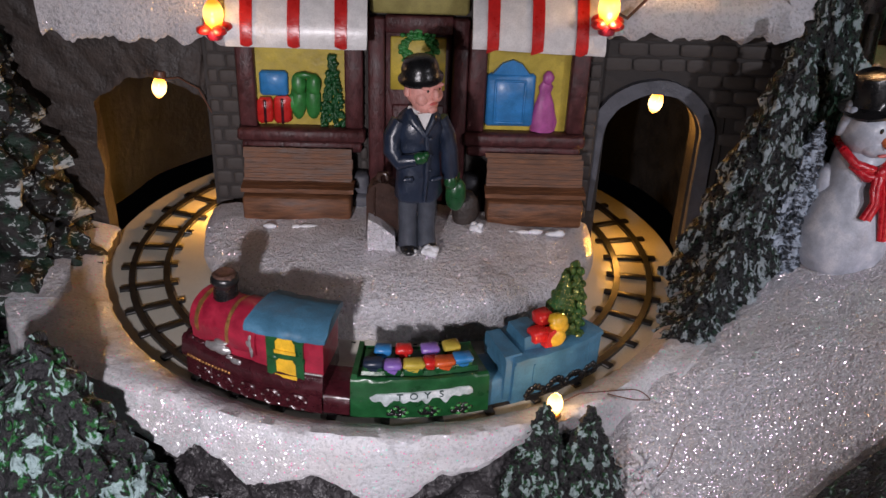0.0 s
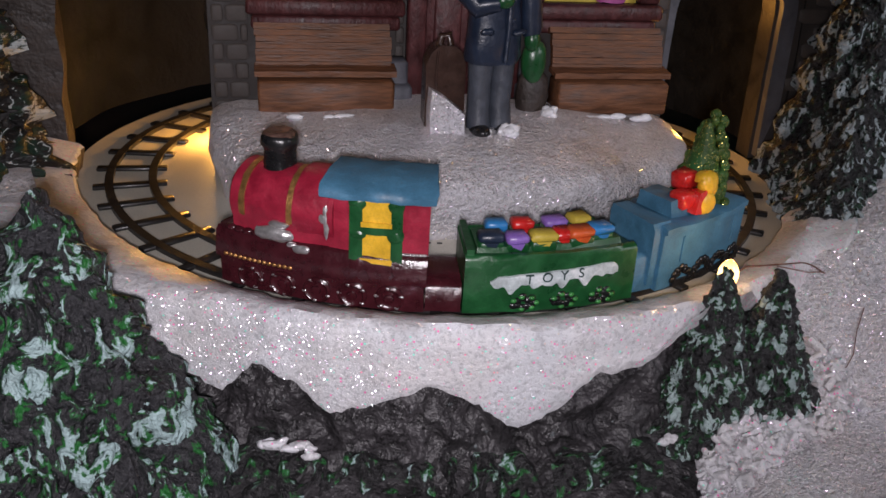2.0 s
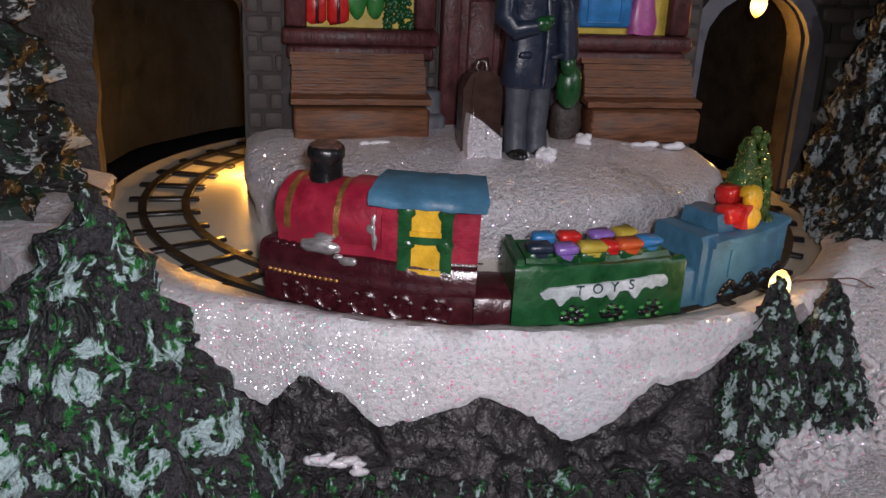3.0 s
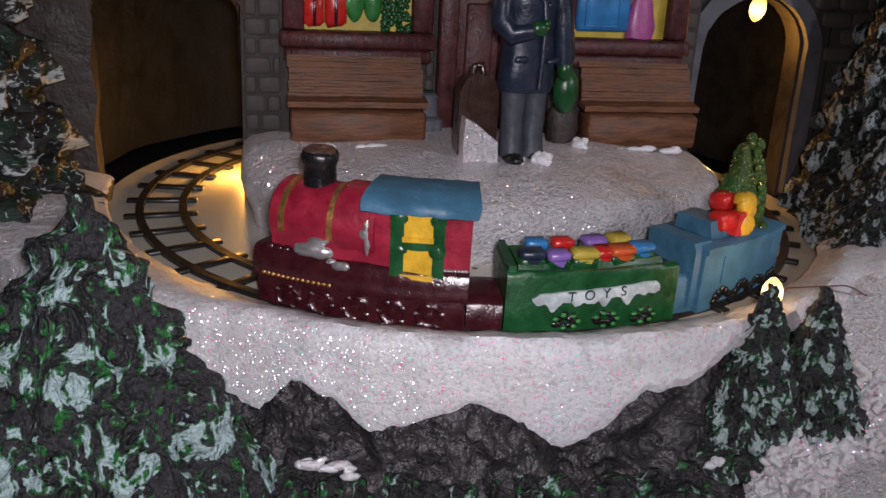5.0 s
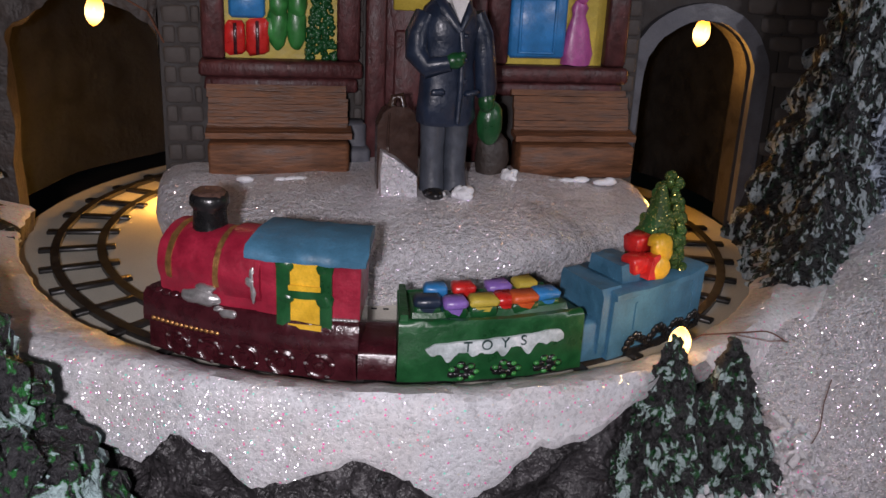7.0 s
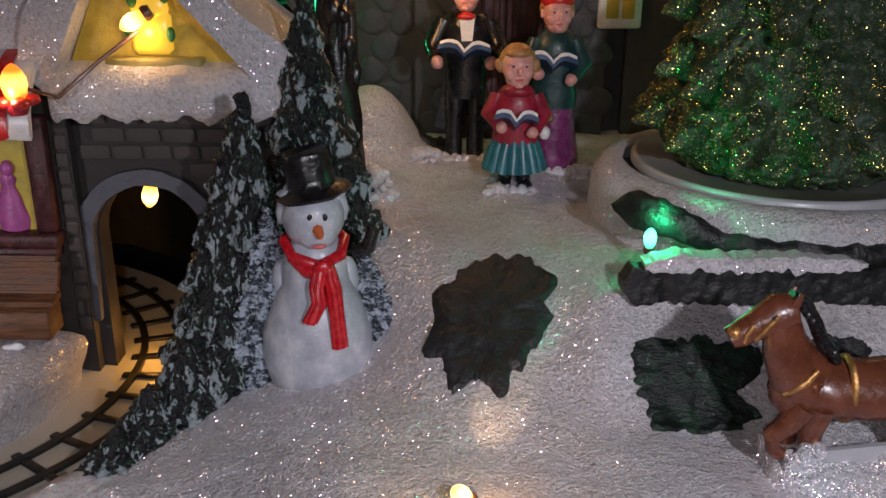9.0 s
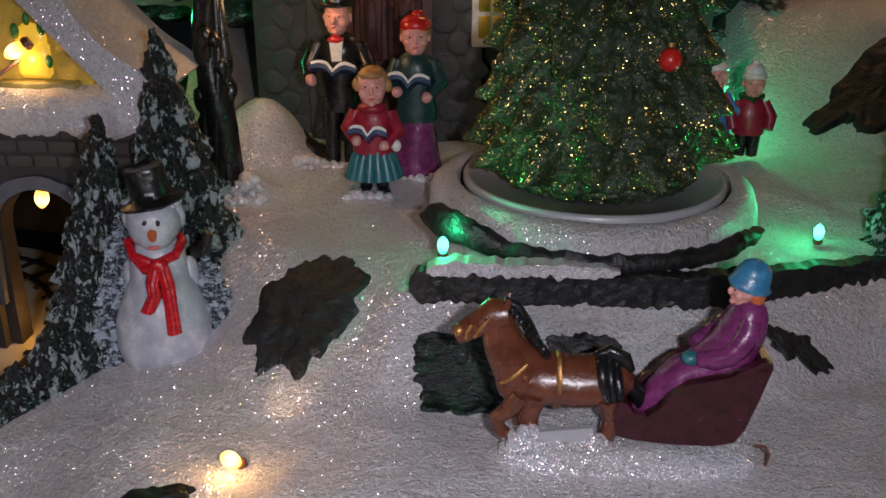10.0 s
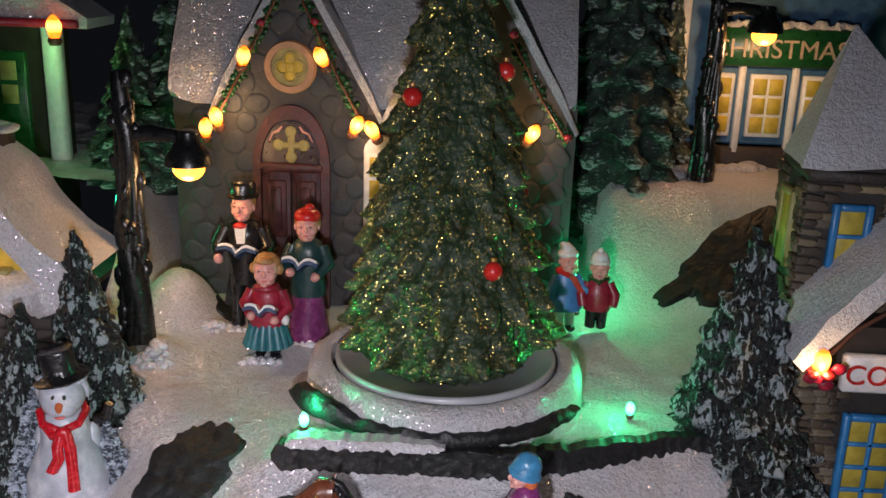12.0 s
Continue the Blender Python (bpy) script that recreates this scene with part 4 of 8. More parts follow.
pine("pine_tree", (104, 38, 2), 72, 13.5, PINE, PTREE + " behind the snowman", 7, 17, (-2, 0), 0.85, "pines round the snowman", tip=0.48, flare=0.36, fold=0.06)
for k, (x, y, z, h, r) in enumerate(((77, 6, -15, 24, 10), (71.5, -1, -15, 17, 8.5), (66.5, -7.5, -14, 10, 6), (82, 13, -14, 34, 11))):
    pine("bush", (x, y, z), h, r, PINE, "low dark bush with snow at the edge of the track", 3, 30 + k, (2, 2), 0.9, "bushes by the track", tip=0.35, lump=0.22)
pine("pine_tree", (301, 42, -30), 113, 30, PINE, "dark pine with pale snow tinted green by a diode", 10, 19, squash=0.8, lump=0.17, flare=0.34, fold=0.07)
pine("pine_tree", (71, 170, 60), 72, 18, FARPINE, "grey-green pine standing behind the lamp post", 13, 20, group="pines at the back")
pine("pine_tree", (96, 182, 58), 140, 25, FARPINE, "grey-green pine standing behind the lamp post", 14, 21, group="pines at the back")
pine("pine_tree", (280, 206, 40), 165, 33, FARPINE, "tall grey-green pine beside the church", 15, 22, group="pines at the back")
pine("pine_tree", (304, 222, 50), 118, 12, FARPINE, "tall grey-green pine behind the snowy hill", 12, 23, group="pines at the back")

# large glittering Christmas tree on its turning plate
GT = thing("christmas_tree", (211.5, 52, 35.6), "large green Christmas tree flecked with gold glitter and red baubles", "christmas tree")
core = Clay(BROWNROCK)
core.lathe([(9, 1), (8, 60), (3, 120)], 14)
part("trunk", core, GT)
rnd = random.Random(5)
H_, R_, NA, NZ = 137.0, 32.5, 330, 420
boughs = []
for k in range(11):      # rows of bough ends
    z0 = 8.0 + 12.4 * k
    f = z0 / H_
    cnt = max(5, round(12 * (1 - f) + 3))
    for i in range(cnt):
        boughs.append((2 * math.pi * (i + 0.5 * (k % 2) + rnd.uniform(-0.28, 0.28)) / cnt, z0 + rnd.uniform(-1.8, 1.8), rnd.uniform(0.8, 1.2) * (1 - 0.3 * f)))
ang, fz = np.meshgrid(np.arange(NA) * 2 * np.pi / NA, np.arange(NZ + 1) / NZ)
env = R_ * ((1 - fz) ** 0.9 + 0.1 * (1 - 0.8 * fz))
out, lipv = np.zeros_like(env), np.zeros_like(env)
for a_, z_, q_ in boughs:
    d = (ang - a_ + np.pi) % (2 * np.pi) - np.pi
    dv = (fz * H_ - z_) / (11.0 * q_)
    half = 5.4 * q_ * (0.75 + 0.8 * np.clip(dv, 0, 1))
    side = np.clip(1 - np.abs(d * env * 0.95 / half) ** 1.7, 0, 1)
    rise = np.where(dv > 0, np.clip(1 - dv / 1.1, 0, 1) ** 0.9, np.clip(1 + dv / 0.34, 0, 1) ** 0.8)
    out = np.maximum(out, side * rise * q_)
    lipv = np.maximum(lipv, side * np.exp(-5 * np.abs(dv - 0.1)))
rad = (env * 0.82 + 9.4 * out * (0.5 + 0.5 * (1 - fz))) * (1 - 0.16 * np.clip(1 - fz * H_ / 8.0, 0, 1) ** 1.7)
cr = Clay(GLEAF)
layer = cr.bm.verts.layers.float.new("lip")
vs, fs = [], []
for j in range(NZ + 1):
    for i in range(NA):
        a_, r_, z_ = ang[j, i], rad[j, i], fz[j, i] * H_
        q = Vector((r_ * math.cos(a_), r_ * math.sin(a_), z_ * 0.85))
        d = 1.0 * (0.5 - 2.0 * abs(noise.noise(q / 3.4))) + 0.8 * noise.noise(q / 1.5) + 0.4 * noise.noise(q / 0.75)
        r_ = max(0.3, r_ + d * (1.1 - 0.5 * fz[j, i]))
        vs.append((r_ * math.cos(a_), r_ * math.sin(a_), max(0.5, z_ + 0.6 - 1.6 * out[j, i] + 0.6 * noise.noise(q / 2.2 + Vector((7, 0, 0))))))
for j in range(NZ):
    fs += [(j * NA + i, j * NA + (i + 1) % NA, (j + 1) * NA + (i + 1) % NA, (j + 1) * NA + i) for i in range(NA)]
fs += [tuple(range(NA))[::-1], tuple(NZ * NA + i for i in range(NA))]
for v, q in zip(cr.faces(vs, fs), lipv.ravel()):
    v[layer] = float(q)
part("crown", cr, GT)
for ang, z, rr in ((-60, 35, 26.5), (-138, 81, 15.4), (-8, 88, 14.4), (30, 50, 24)):
    b = Clay(BRIGHTRED)
    b.ball((rr * math.cos(radians(ang)), rr * math.sin(radians(ang)), z), 2.8, 16, 10)
    b.use(GOLD).lathe([(0.9, 0), (0.9, 1.0), (0.3, 1.2)], 8, Matrix.Translation((rr * math.cos(radians(ang)), rr * math.sin(radians(ang)), z + 3)))
    part("bauble", b, GT, "glossy red bauble")
tp = thing("turning_plate", (211.5, 52, 33.4), "round grey plastic turning plate under the Christmas tree", "plate")
c = Clay(GREYPLASTIC)
c.lathe([(20, 0), (33.2, 0), (34.4, 0.8), (34.4, 2.4), (33.9, 2.9), (32.9, 2.9), (32.3, 2.4), (5, 2.4)], 72)
part("dish", c, tp)

# snow bank round the plate
clay = Clay(SNOW)
n, vs, fs = 110, [], []
prof = [(35.6, 28.5), (35.9, 34.8), (37.0, 35.5), (40.0, 35.0), (42.0, 33.4), (43.0, 30.5), (43.4, 26.0), (43.6, 20.0)]
for r, z in prof:
    for i in range(n):
        a = 2 * math.pi * i / n
        k = 1 + 0.012 * math.sin(3 * a) + 0.012 * wob(math.cos(a) * 30, math.sin(a) * 30, 7, 2)
        vs.append((211.5 + r * k * math.cos(a), 52 + r * k * math.sin(a) * 0.98, z + 0.5 * wob(math.cos(a) * r, math.sin(a) * r, 8, 4)))
for k in range(len(prof) - 1):
    for i in range(n):
        fs.append((k * n + i, k * n + (i + 1) % n, (k + 1) * n + (i + 1) % n, (k + 1) * n + i))
clay.faces(vs, fs)
setting("tree_mound", clay, "round snow-covered mound under the Christmas tree")

# dark fence-like hedge at the step of the ground, and painted bare patches


def ragged_patch(name, cx, cy, rx, ry, turn, mat, label, seed, thick=0.5, n=160, kind="patch", rag=1.0, boxy=False):
    """A bare dark patch: a ragged sheet lying on the snow."""
    clay = Clay(mat)
    rings_, vs, fs = 11, [], []
    ca, sa = math.cos(radians(turn)), math.sin(radians(turn))
    for k in range(rings_ + 1):
        for i in range(n):
            a = 2 * math.pi * i / n
            u0, v0 = math.cos(a), math.sin(a)
            e = 1 + 0.36 * noise.noise(Vector((u0 * 1.7, v0 * 1.7, seed))) + rag * (0.17 * noise.noise(Vector((u0 * 3.0, v0 * 3.4, seed + 4))) + 0.05 * noise.noise(Vector((u0 * 8, v0 * 8, seed + 8))) + 0.03 * noise.noise(Vector((u0 * 21, v0 * 21, seed + 2))))
            if boxy:
                e *= 0.9 * (u0 ** 4 + v0 ** 4) ** -0.25
            q = e * (k + 0.02) / rings_
            u, v = rx * q * math.cos(a), ry * q * math.sin(a)
            x, y = cx + u * ca - v * sa, cy + u * sa + v * ca
            h = thick if k < rings_ else -0.6
            vs.append((x, y, ground_z(x, y) + h + (1.0 * abs(wob(x, y, 5, seed)) + 0.6 * abs(wob(x, y, 2.4, seed + 3)) if k < rings_ else 0)))
    for k in range(rings_):
        for i in range(n):
            fs.append((k * n + i, k * n + (i + 1) % n, (k + 1) * n + (i + 1) % n, (k + 1) * n + i))
    clay.faces(vs, fs)
    ob = part(name, clay)
    return tagged(ob, label, kind, "", "structure")


ragged_patch("bare_patch", 142, 8.5, 12, 18.5, -16, DARKPATCH, "dark grey bare rock patch in the snow", 1.0, 0.7, rag=1.3)
ragged_patch("bare_patch", 180.4, -7.2, 12, 7, 4, HEDGE, "dark green bare patch in the snow behind the horse", 2.0, 0.4, rag=1.8, boxy=True)
ragged_patch("bare_patch", 206, -3.6, 8.6, 3.2, 0, BLACKROCK, "dark bare patch in the snow behind the sleigh", 3.0, 0.6, rag=2.0)
ragged_patch("bare_patch", 254.5, 6.0, 8.6, 2.3, 2, BLACKROCK, "dark bare patch in the snow beside the sleigh", 4.0, 0.5, rag=2.4)
ragged_patch("bare_patch", 281, -14, 14, 3.2, -70, BLACKROCK, "dark crack in the snow below the slope", 5.0, 0.8)
ragged_patch("bare_patch", 322, 146, 37, 10.5, 33, BLACKROCK, "dark bare strip of rock on the snowy slope", 6.0, 0.9)
ragged_patch("bare_patch", 129, 104, 5.5, 9, 10, BLACKROCK, "dark patch in the snow by the church wall", 7.0, 0.8)
ragged_patch("bare_patch", 93, -56, 16, 7.5, 14, PINEDARK, "dark plants painted at the front edge of the snow", 8.0, 2.0)
ragged_patch("bare_patch", 123.5, -48, 7, 2.6, 25, HEDGE, "dark plants painted at the front edge of the snow", 9.0, 1.0)


def hedge_wall(name, x0, x1, zt, zb, lift, depth, seed, mat, label):
    """A long low bank along the step, knobbly, with a ragged top."""
    clay = Clay(mat)
    n, vs, fs, ROWS = int((x1 - x0) * 2.6), [], [], 18
    for i in range(n + 1):
        x = x0 + (x1 - x0) * i / n
        y = fence_y(x) + lift
        drop = -4.5 * sstep(236, 285, x)
        top = zt + drop + 1.0 * wob(x, 0, 7, seed) + 0.7 * wob(x, 0, 2.2, seed + 1)
        bot = zb + drop * 0.6 + 1.3 * wob(x, 0, 6, seed + 2) + 1.3 * wob(x, 0, 1.9, seed + 3)
        e = sstep(0, 2, x - x0) * sstep(0, 5, x1 - x)
        mid = (top + bot) / 2
        top, bot = mid + (top - mid) * (0.3 + 0.7 * e), mid + (bot - mid) * (0.3 + 0.7 * e)
        j = 0.8 * wob(x, 0, 3, seed + 5)
        for k in range(ROWS):      # back of the top, over the lip, down the streaked face
            t = k / (ROWS - 1)
            out = depth * (sstep(0.0, 0.18, t) + 0.05 * math.sin(t * 9))
            z = top - 0.7 * (1 - sstep(0, 0.2, t)) - (top - bot) * sstep(0.14, 1.0, t)
            g = 0.3 * wob(x * 0.55, z, 1.3, seed + 6) + 0.35 * (0.5 - 2 * abs(wob(x, z * 0.5, 3.0, seed + 7)))
            vs.append((x, y + 3 - (out + 3 * sstep(0, 0.16, t)) + j * t - g * sstep(0.1, 0.3, t), z + 0.3 * g))
        vs.append((x, y + 3, bot))
    for i in range(n):
        for k in range(ROWS):
            fs.append((i * (ROWS + 1) + k, (i + 1) * (ROWS + 1) + k, (i + 1) * (ROWS + 1) + k + 1, i * (ROWS + 1) + k + 1))
    fs += [tuple(range(ROWS + 1)), tuple(n * (ROWS + 1) + k for k in range(ROWS + 1))[::-1]]
    clay.faces(vs, fs)
    clay.roughen(0.16, 2.4, seed)
    return tagged(part(name, clay), label, "hedge", "", "structure")


hedge_wall("low_hedge", 167, 302, 27.6, 19.8, 1.5, 2.2, 1, BLACKROCK, "low black-green hedge bank along the snowy step")
hedge_wall("snow_ledge", 171, 214, 30.0, 26.9, 1.3, 2.9, 4, SNOW, "thin white snow ledge on top of the dark hedge")
clay = Clay(BLACKROCK)
vs, fs, n = [], [], 90
for i in range(n + 1):      # dark band wrapped round the foot of the mound, its west end raised
    a = -148 + 122 * i / n
    e = sstep(-118, -140, a)
    r = 43.6 + 6.5 * e
    zc, h = 28.4 + 5.0 * e + 0.8 * wob(a, 0, 9, 2), (1.7 + 0.7 * wob(a, 0, 5, 3) + 1.6 * e) * sstep(-149, -143, a) * (0.3 + 0.7 * sstep(-26, -36, a)) + 0.3
    c_, s_ = math.cos(radians(a)), math.sin(radians(a))
    for dr, dz in ((-2, h), (0.6, h), (1.8, h * 0.3), (1.6, -h * 0.7), (0.4, -h * 1.1), (-2, -h * 1.1)):
        vs.append((211.5 + (r + dr) * c_, 52 + (r + dr) * s_, zc + dz))
for i in range(n):
    for k in range(5):
        fs.append((i * 6 + k, (i + 1) * 6 + k, (i + 1) * 6 + k + 1, i * 6 + k + 1))
fs += [tuple(range(6)), tuple(n * 6 + k for k in range(6))[::-1]]
clay.faces(vs, fs)
clay.roughen(0.5, 2.2, 4)
tagged(part("low_hedge", clay), "dark hedge band round the foot of the mound", "hedge", "", "structure")

# ---- station front ----


def words(name, text, size, at, parent, mat, rot=(90, 0, 0), depth=0.25, label=""):
    """Raised letters as a mesh part; size and place in millimetres."""
    cu = bpy.data.curves.new(name, "FONT")
    cu.body, cu.size, cu.extrude, cu.align_x, cu.align_y = text, size * M, depth * M, "CENTER", "CENTER"
    tmp = bpy.data.objects.new(name, cu)
    me = bpy.data.meshes.new_from_object(tmp)
    bpy.data.objects.remove(tmp)
    me.materials.clear()
    me.materials.append(mat)
    ob = new(name, me)
    ob.parent = parent
    ob.matrix_basis = pose(at[0] * M, at[1] * M, at[2] * M, *rot)
    if label:
        ob["label"] = label
    return ob


def blobs(clay, cx, cz, w, h, y, count, seed, r=2.0, depth=0.9):
    """A painted relief made of soft lumps within a box of w by h."""
    rnd = random.Random(seed)
    for _ in range(count):
        k = rnd.uniform(0.6, 1.2) * r
        clay.ball((cx + rnd.uniform(-w / 2, w / 2), y, cz + rnd.uniform(-h / 2, h / 2)), (k, depth, k), 10, 6)


def shop_window(x0, x1, z0, z1, which):
    t = thing("shop_window", (0, 0, 0), "toy shop window with maroon frame and yellow pane, toys in it" if which == "l" else "toy shop window with maroon frame, blue jacket and pink doll dress", "window", "station windows")
    fr = Clay(MAROON)
    fr.box(x0 - 4.6, x0, 37.4, 41.2, z0 - 1.5, z1 + 5, 0.5)
    fr.box(x1, x1 + 4.6, 37.4, 41.2, z0 - 1.5, z1 + 5, 0.5)
    fr.box(x0, x1, 38.2, 41.2, z1, z1 + 5, 0.4)
    fr.roughen(0.15, 1.5, 3)
    part("window_frame", fr, t)
    s = Clay(MAROON)
    s.box(x0 - 5.2, x1 + 5.2, 36.0, 41.2, z0 - 5.0, z0 - 1.6, 0.6)
    s.box(x0 - 4.2, x1 + 4.2, 36.8, 41.2, z0 - 8.0, z0 - 5.1, 0.5)
    s.roughen(0.15, 1.5, 4)
    part("window_sill", s, t)
    p = Clay(YELLOW)
    p.box(x0, x1, 40.2, 41.3, z0 - 1.6, z1, 0)
    part("pane", p, t, "ochre yellow pane")
    if which == "l":
        c = Clay(BLUE)
        c.box(x0 + 0.9, x0 + 8.2, 38.4, 40.4, z0 + 6.6, z0 + 13.2, 0.7)
        part("toy_box", c, t, "small blue painted box")
        for xa, xb, top in ((0.1, 4.2, 6.0), (4.3, 8.9, 6.5)):
            c = Clay(BRIGHTRED)
            c.box(x0 + xa, x0 + xb, 38.0, 40.4, z0 - 0.8, z0 + top, 0.8)
            c.roughen(0.45, 1.2, 3)
            gift = part("gift_box", c, t, "red painted gift box")
            c = Clay(DARKRED)
            c.box(x0 + (xa + xb) / 2 - 0.35, x0 + (xa + xb) / 2 + 0.35, 37.7, 38.2, z0 - 0.6, z0 + top - 0.3, 0.1)
            part("ribbon", c, gift, "dark red ribbon")
        c = Clay(LGREEN)
        for dx in (-1.9, 1.9):
            c.ball((x0 + 12.6 + dx, 39.6, z0 + 5.4), (2.1, 1.3, 5.2), 14, 10)
            c.ball((x0 + 12.8 + dx, 39.4, z0 + 9.6), (2.0, 1.4, 3.2), 12, 8)
        c.ball((x0 + 9.4, 39.5, z0 + 4.6), (1.5, 1.0, 2.6)).ball((x0 + 12.8, 39.2, z0 + 12.2), (2.6, 0.9, 0.9))
        c.roughen(0.35, 1.6, 8)
        part("toy_mitten", c, t, "glossy green painted mitten shape")
        c = Clay(DGREEN)
        for k in range(9):
            blobs(c, x1 - 3.2, z0 - 0.4 + k * 2.1, 6.4 * (1 - k / 11), 2.0, 39.6, 26, 40 + k, 0.65, 0.9)
        part("toy_tree", c, t, "dark green painted small tree")
    else:
        c = Clay(BLUE)
        c.box(x0 + 0.2, x0 + 12.8, 38.6, 40.4, z0 - 0.2, z0 + 14.2, 0.8)
        c.slab([(x0 + 1.6, z0 + 14), (x0 + 11.2, z0 + 14), (x0 + 10.2, z0 + 15.2), (x0 + 9.0, z0 + 16.8), (x0 + 6.6, z0 + 17.8), (x0 + 4.0, z0 + 16.8), (x0 + 2.6, z0 + 15.2)], 38.9, 40.4)
        for b_ in ((2.2, 2.9, 1.0, 12.4), (9.8, 10.5, 1.0, 12.4), (2.2, 10.5, 0.8, 1.5), (2.2, 10.5, 12.0, 12.7)):
            c.box(x0 + b_[0], x0 + b_[1], 38.3, 39.2, z0 + b_[2], z0 + b_[3], 0.25)
        c.roughen(0.2, 2, 2)
        part("toy_jacket", c, t, "bright blue painted toy jacket")
        c = Clay(PINK)
        c.lathe([(3.4, -1.4), (3.5, 1), (2.5, 6), (1.5, 9.0), (1.9, 10.6), (1.1, 12.2)], 14, Matrix.Translation((x1 - 6.0, 40.0, z0)), 1, 0.55, 0.05)
        c.ball((x1 - 5.6, 39.6, z0 + 13.2), (1.5, 1.2, 1.9))
        c.roughen(0.25, 1.4, 4)
        part("toy_dress", c, t, "pink painted doll dress")
    return t


shop_window(-41.8, -19.0, 22.0, 42.5, "l")
shop_window(17.2, 38.8, 22.0, 42.5, "r")

d = thing("door", (0, 0, 0), "maroon station door with small yellow window and green wreath", "door", kind="")
c = Clay(MAROON)
for a, b in ((-13.0, -8.8), (8.4, 12.4)):
    c.box(a, b, 37.8, 41.2, -1, 50, 0.5)
c.box(-8.8, 8.4, 38.2, 41.2, 46, 50.5, 0.5)
c.roughen(0.15, 1.5, 5)
part("door_frame", c, d)
c = Clay(MAROON)
c.box(-8.7, 8.3, 39.8, 41.2, -1, 46, 0.2)
for x0, x1 in ((-7.0, -0.9), (0.4, 6.6)):
    c.box(x0, x1, 39.2, 40.2, 3, 27, 0.5)
part("door_leaf", c, d)
c = Clay(YELLOW)
c.box(-7.4, 6.6, 39.0, 40.0, 31, 45, 0.3)
part("pane", c, d, "ochre yellow pane")
c = Clay(LGREEN)
rnd = random.Random(21)
for i in range(120):
    a, q = rnd.uniform(0, 6.283), rnd.uniform(0.55, 1.1)
    c.ball((-0.4 + 4.8 * q * math.cos(a), 38.9 + rnd.uniform(-0.5, 0.4), 42.5 + 4.2 * q * math.sin(a)), (0.75, 0.7, 0.6), 6, 4)
part("wreath", c, d, "green wreath relief")
for xa, xb in ((-17.2, -12.9), (12.5, 16.6)):
    pl = thing("door_plinth", (0, 0, 0), "blue-grey stone plinth beside the station door", "plinth", "door plinths")
    c = Clay(ARCHSTONE)
    c.box(xa, xb, 35.5, 41, -1, 8, 0.7)
    c.box(xa - 0.8, xb + 0.8, 33.5, 41, -2, 3, 0.8)
    part("block", c, pl)

# striped awnings
def awning(x0, x1):
    t = thing("striped_awning", (0, 0, 0), "white awning with raised red stripes above the shop window", "awning", "station awnings")
    prof = [(41, 62), (37.5, 61), (34.0, 58.5), (31.0, 54.8), (29.0, 50.5), (28.0, 46.4), (28.6, 45.0), (29.6, 45.6), (30.8, 50.5), (33, 54.5), (36.2, 57.6), (41, 59)]

    def strip(c, a, b, out):
        n = 6
        vs, fs = [], []
        for i in range(n + 1):
            x = a + (b - a) * i / n
            sag = 0.5 * math.sin(x * 1.1)
            for k, (y, z) in enumerate(prof):
                o = out if k < 7 else 0
                vs.append((x, y - o, z + (sag if 4 < k < 8 else 0) + o * 0.3))
        q = len(prof)
        for i in range(n):
            for k in range(q):
                fs.append((i * q + k, (i + 1) * q + k, (i + 1) * q + (k + 1) % q, i * q + (k + 1) % q))
        fs += [tuple(range(q)), tuple(n * q + k for k in range(q))[::-1]]
        c.faces(vs, fs)

    c = Clay(WHITE)
    strip(c, x0, x1, 0.0)
    c.roughen(0.25, 3, 6)
    part("cloth", c, t)
    n = 3
    for i in range(n):
        w = (x1 - x0) / n
        cx = x0 + (i + 0.45) * w
        c = Clay(BRIGHTRED)
        strip(c, cx - 1.45, cx + 1.45, 0.6)
        c.roughen(0.15, 2, 7)
        part("stripe", c, t, "raised red stripe")
    return t


awning(-46.5, -12.8)
awning(12.6, 44.8)
t = thing("door_canopy", (0, 0, 0), "olive yellow painted panel above the station door", "panel")
c = Clay(OLIVE)
c.box(-12.6, 12.0, 37.5, 41, 51, 64, 0.8)
part("panel", c, t)

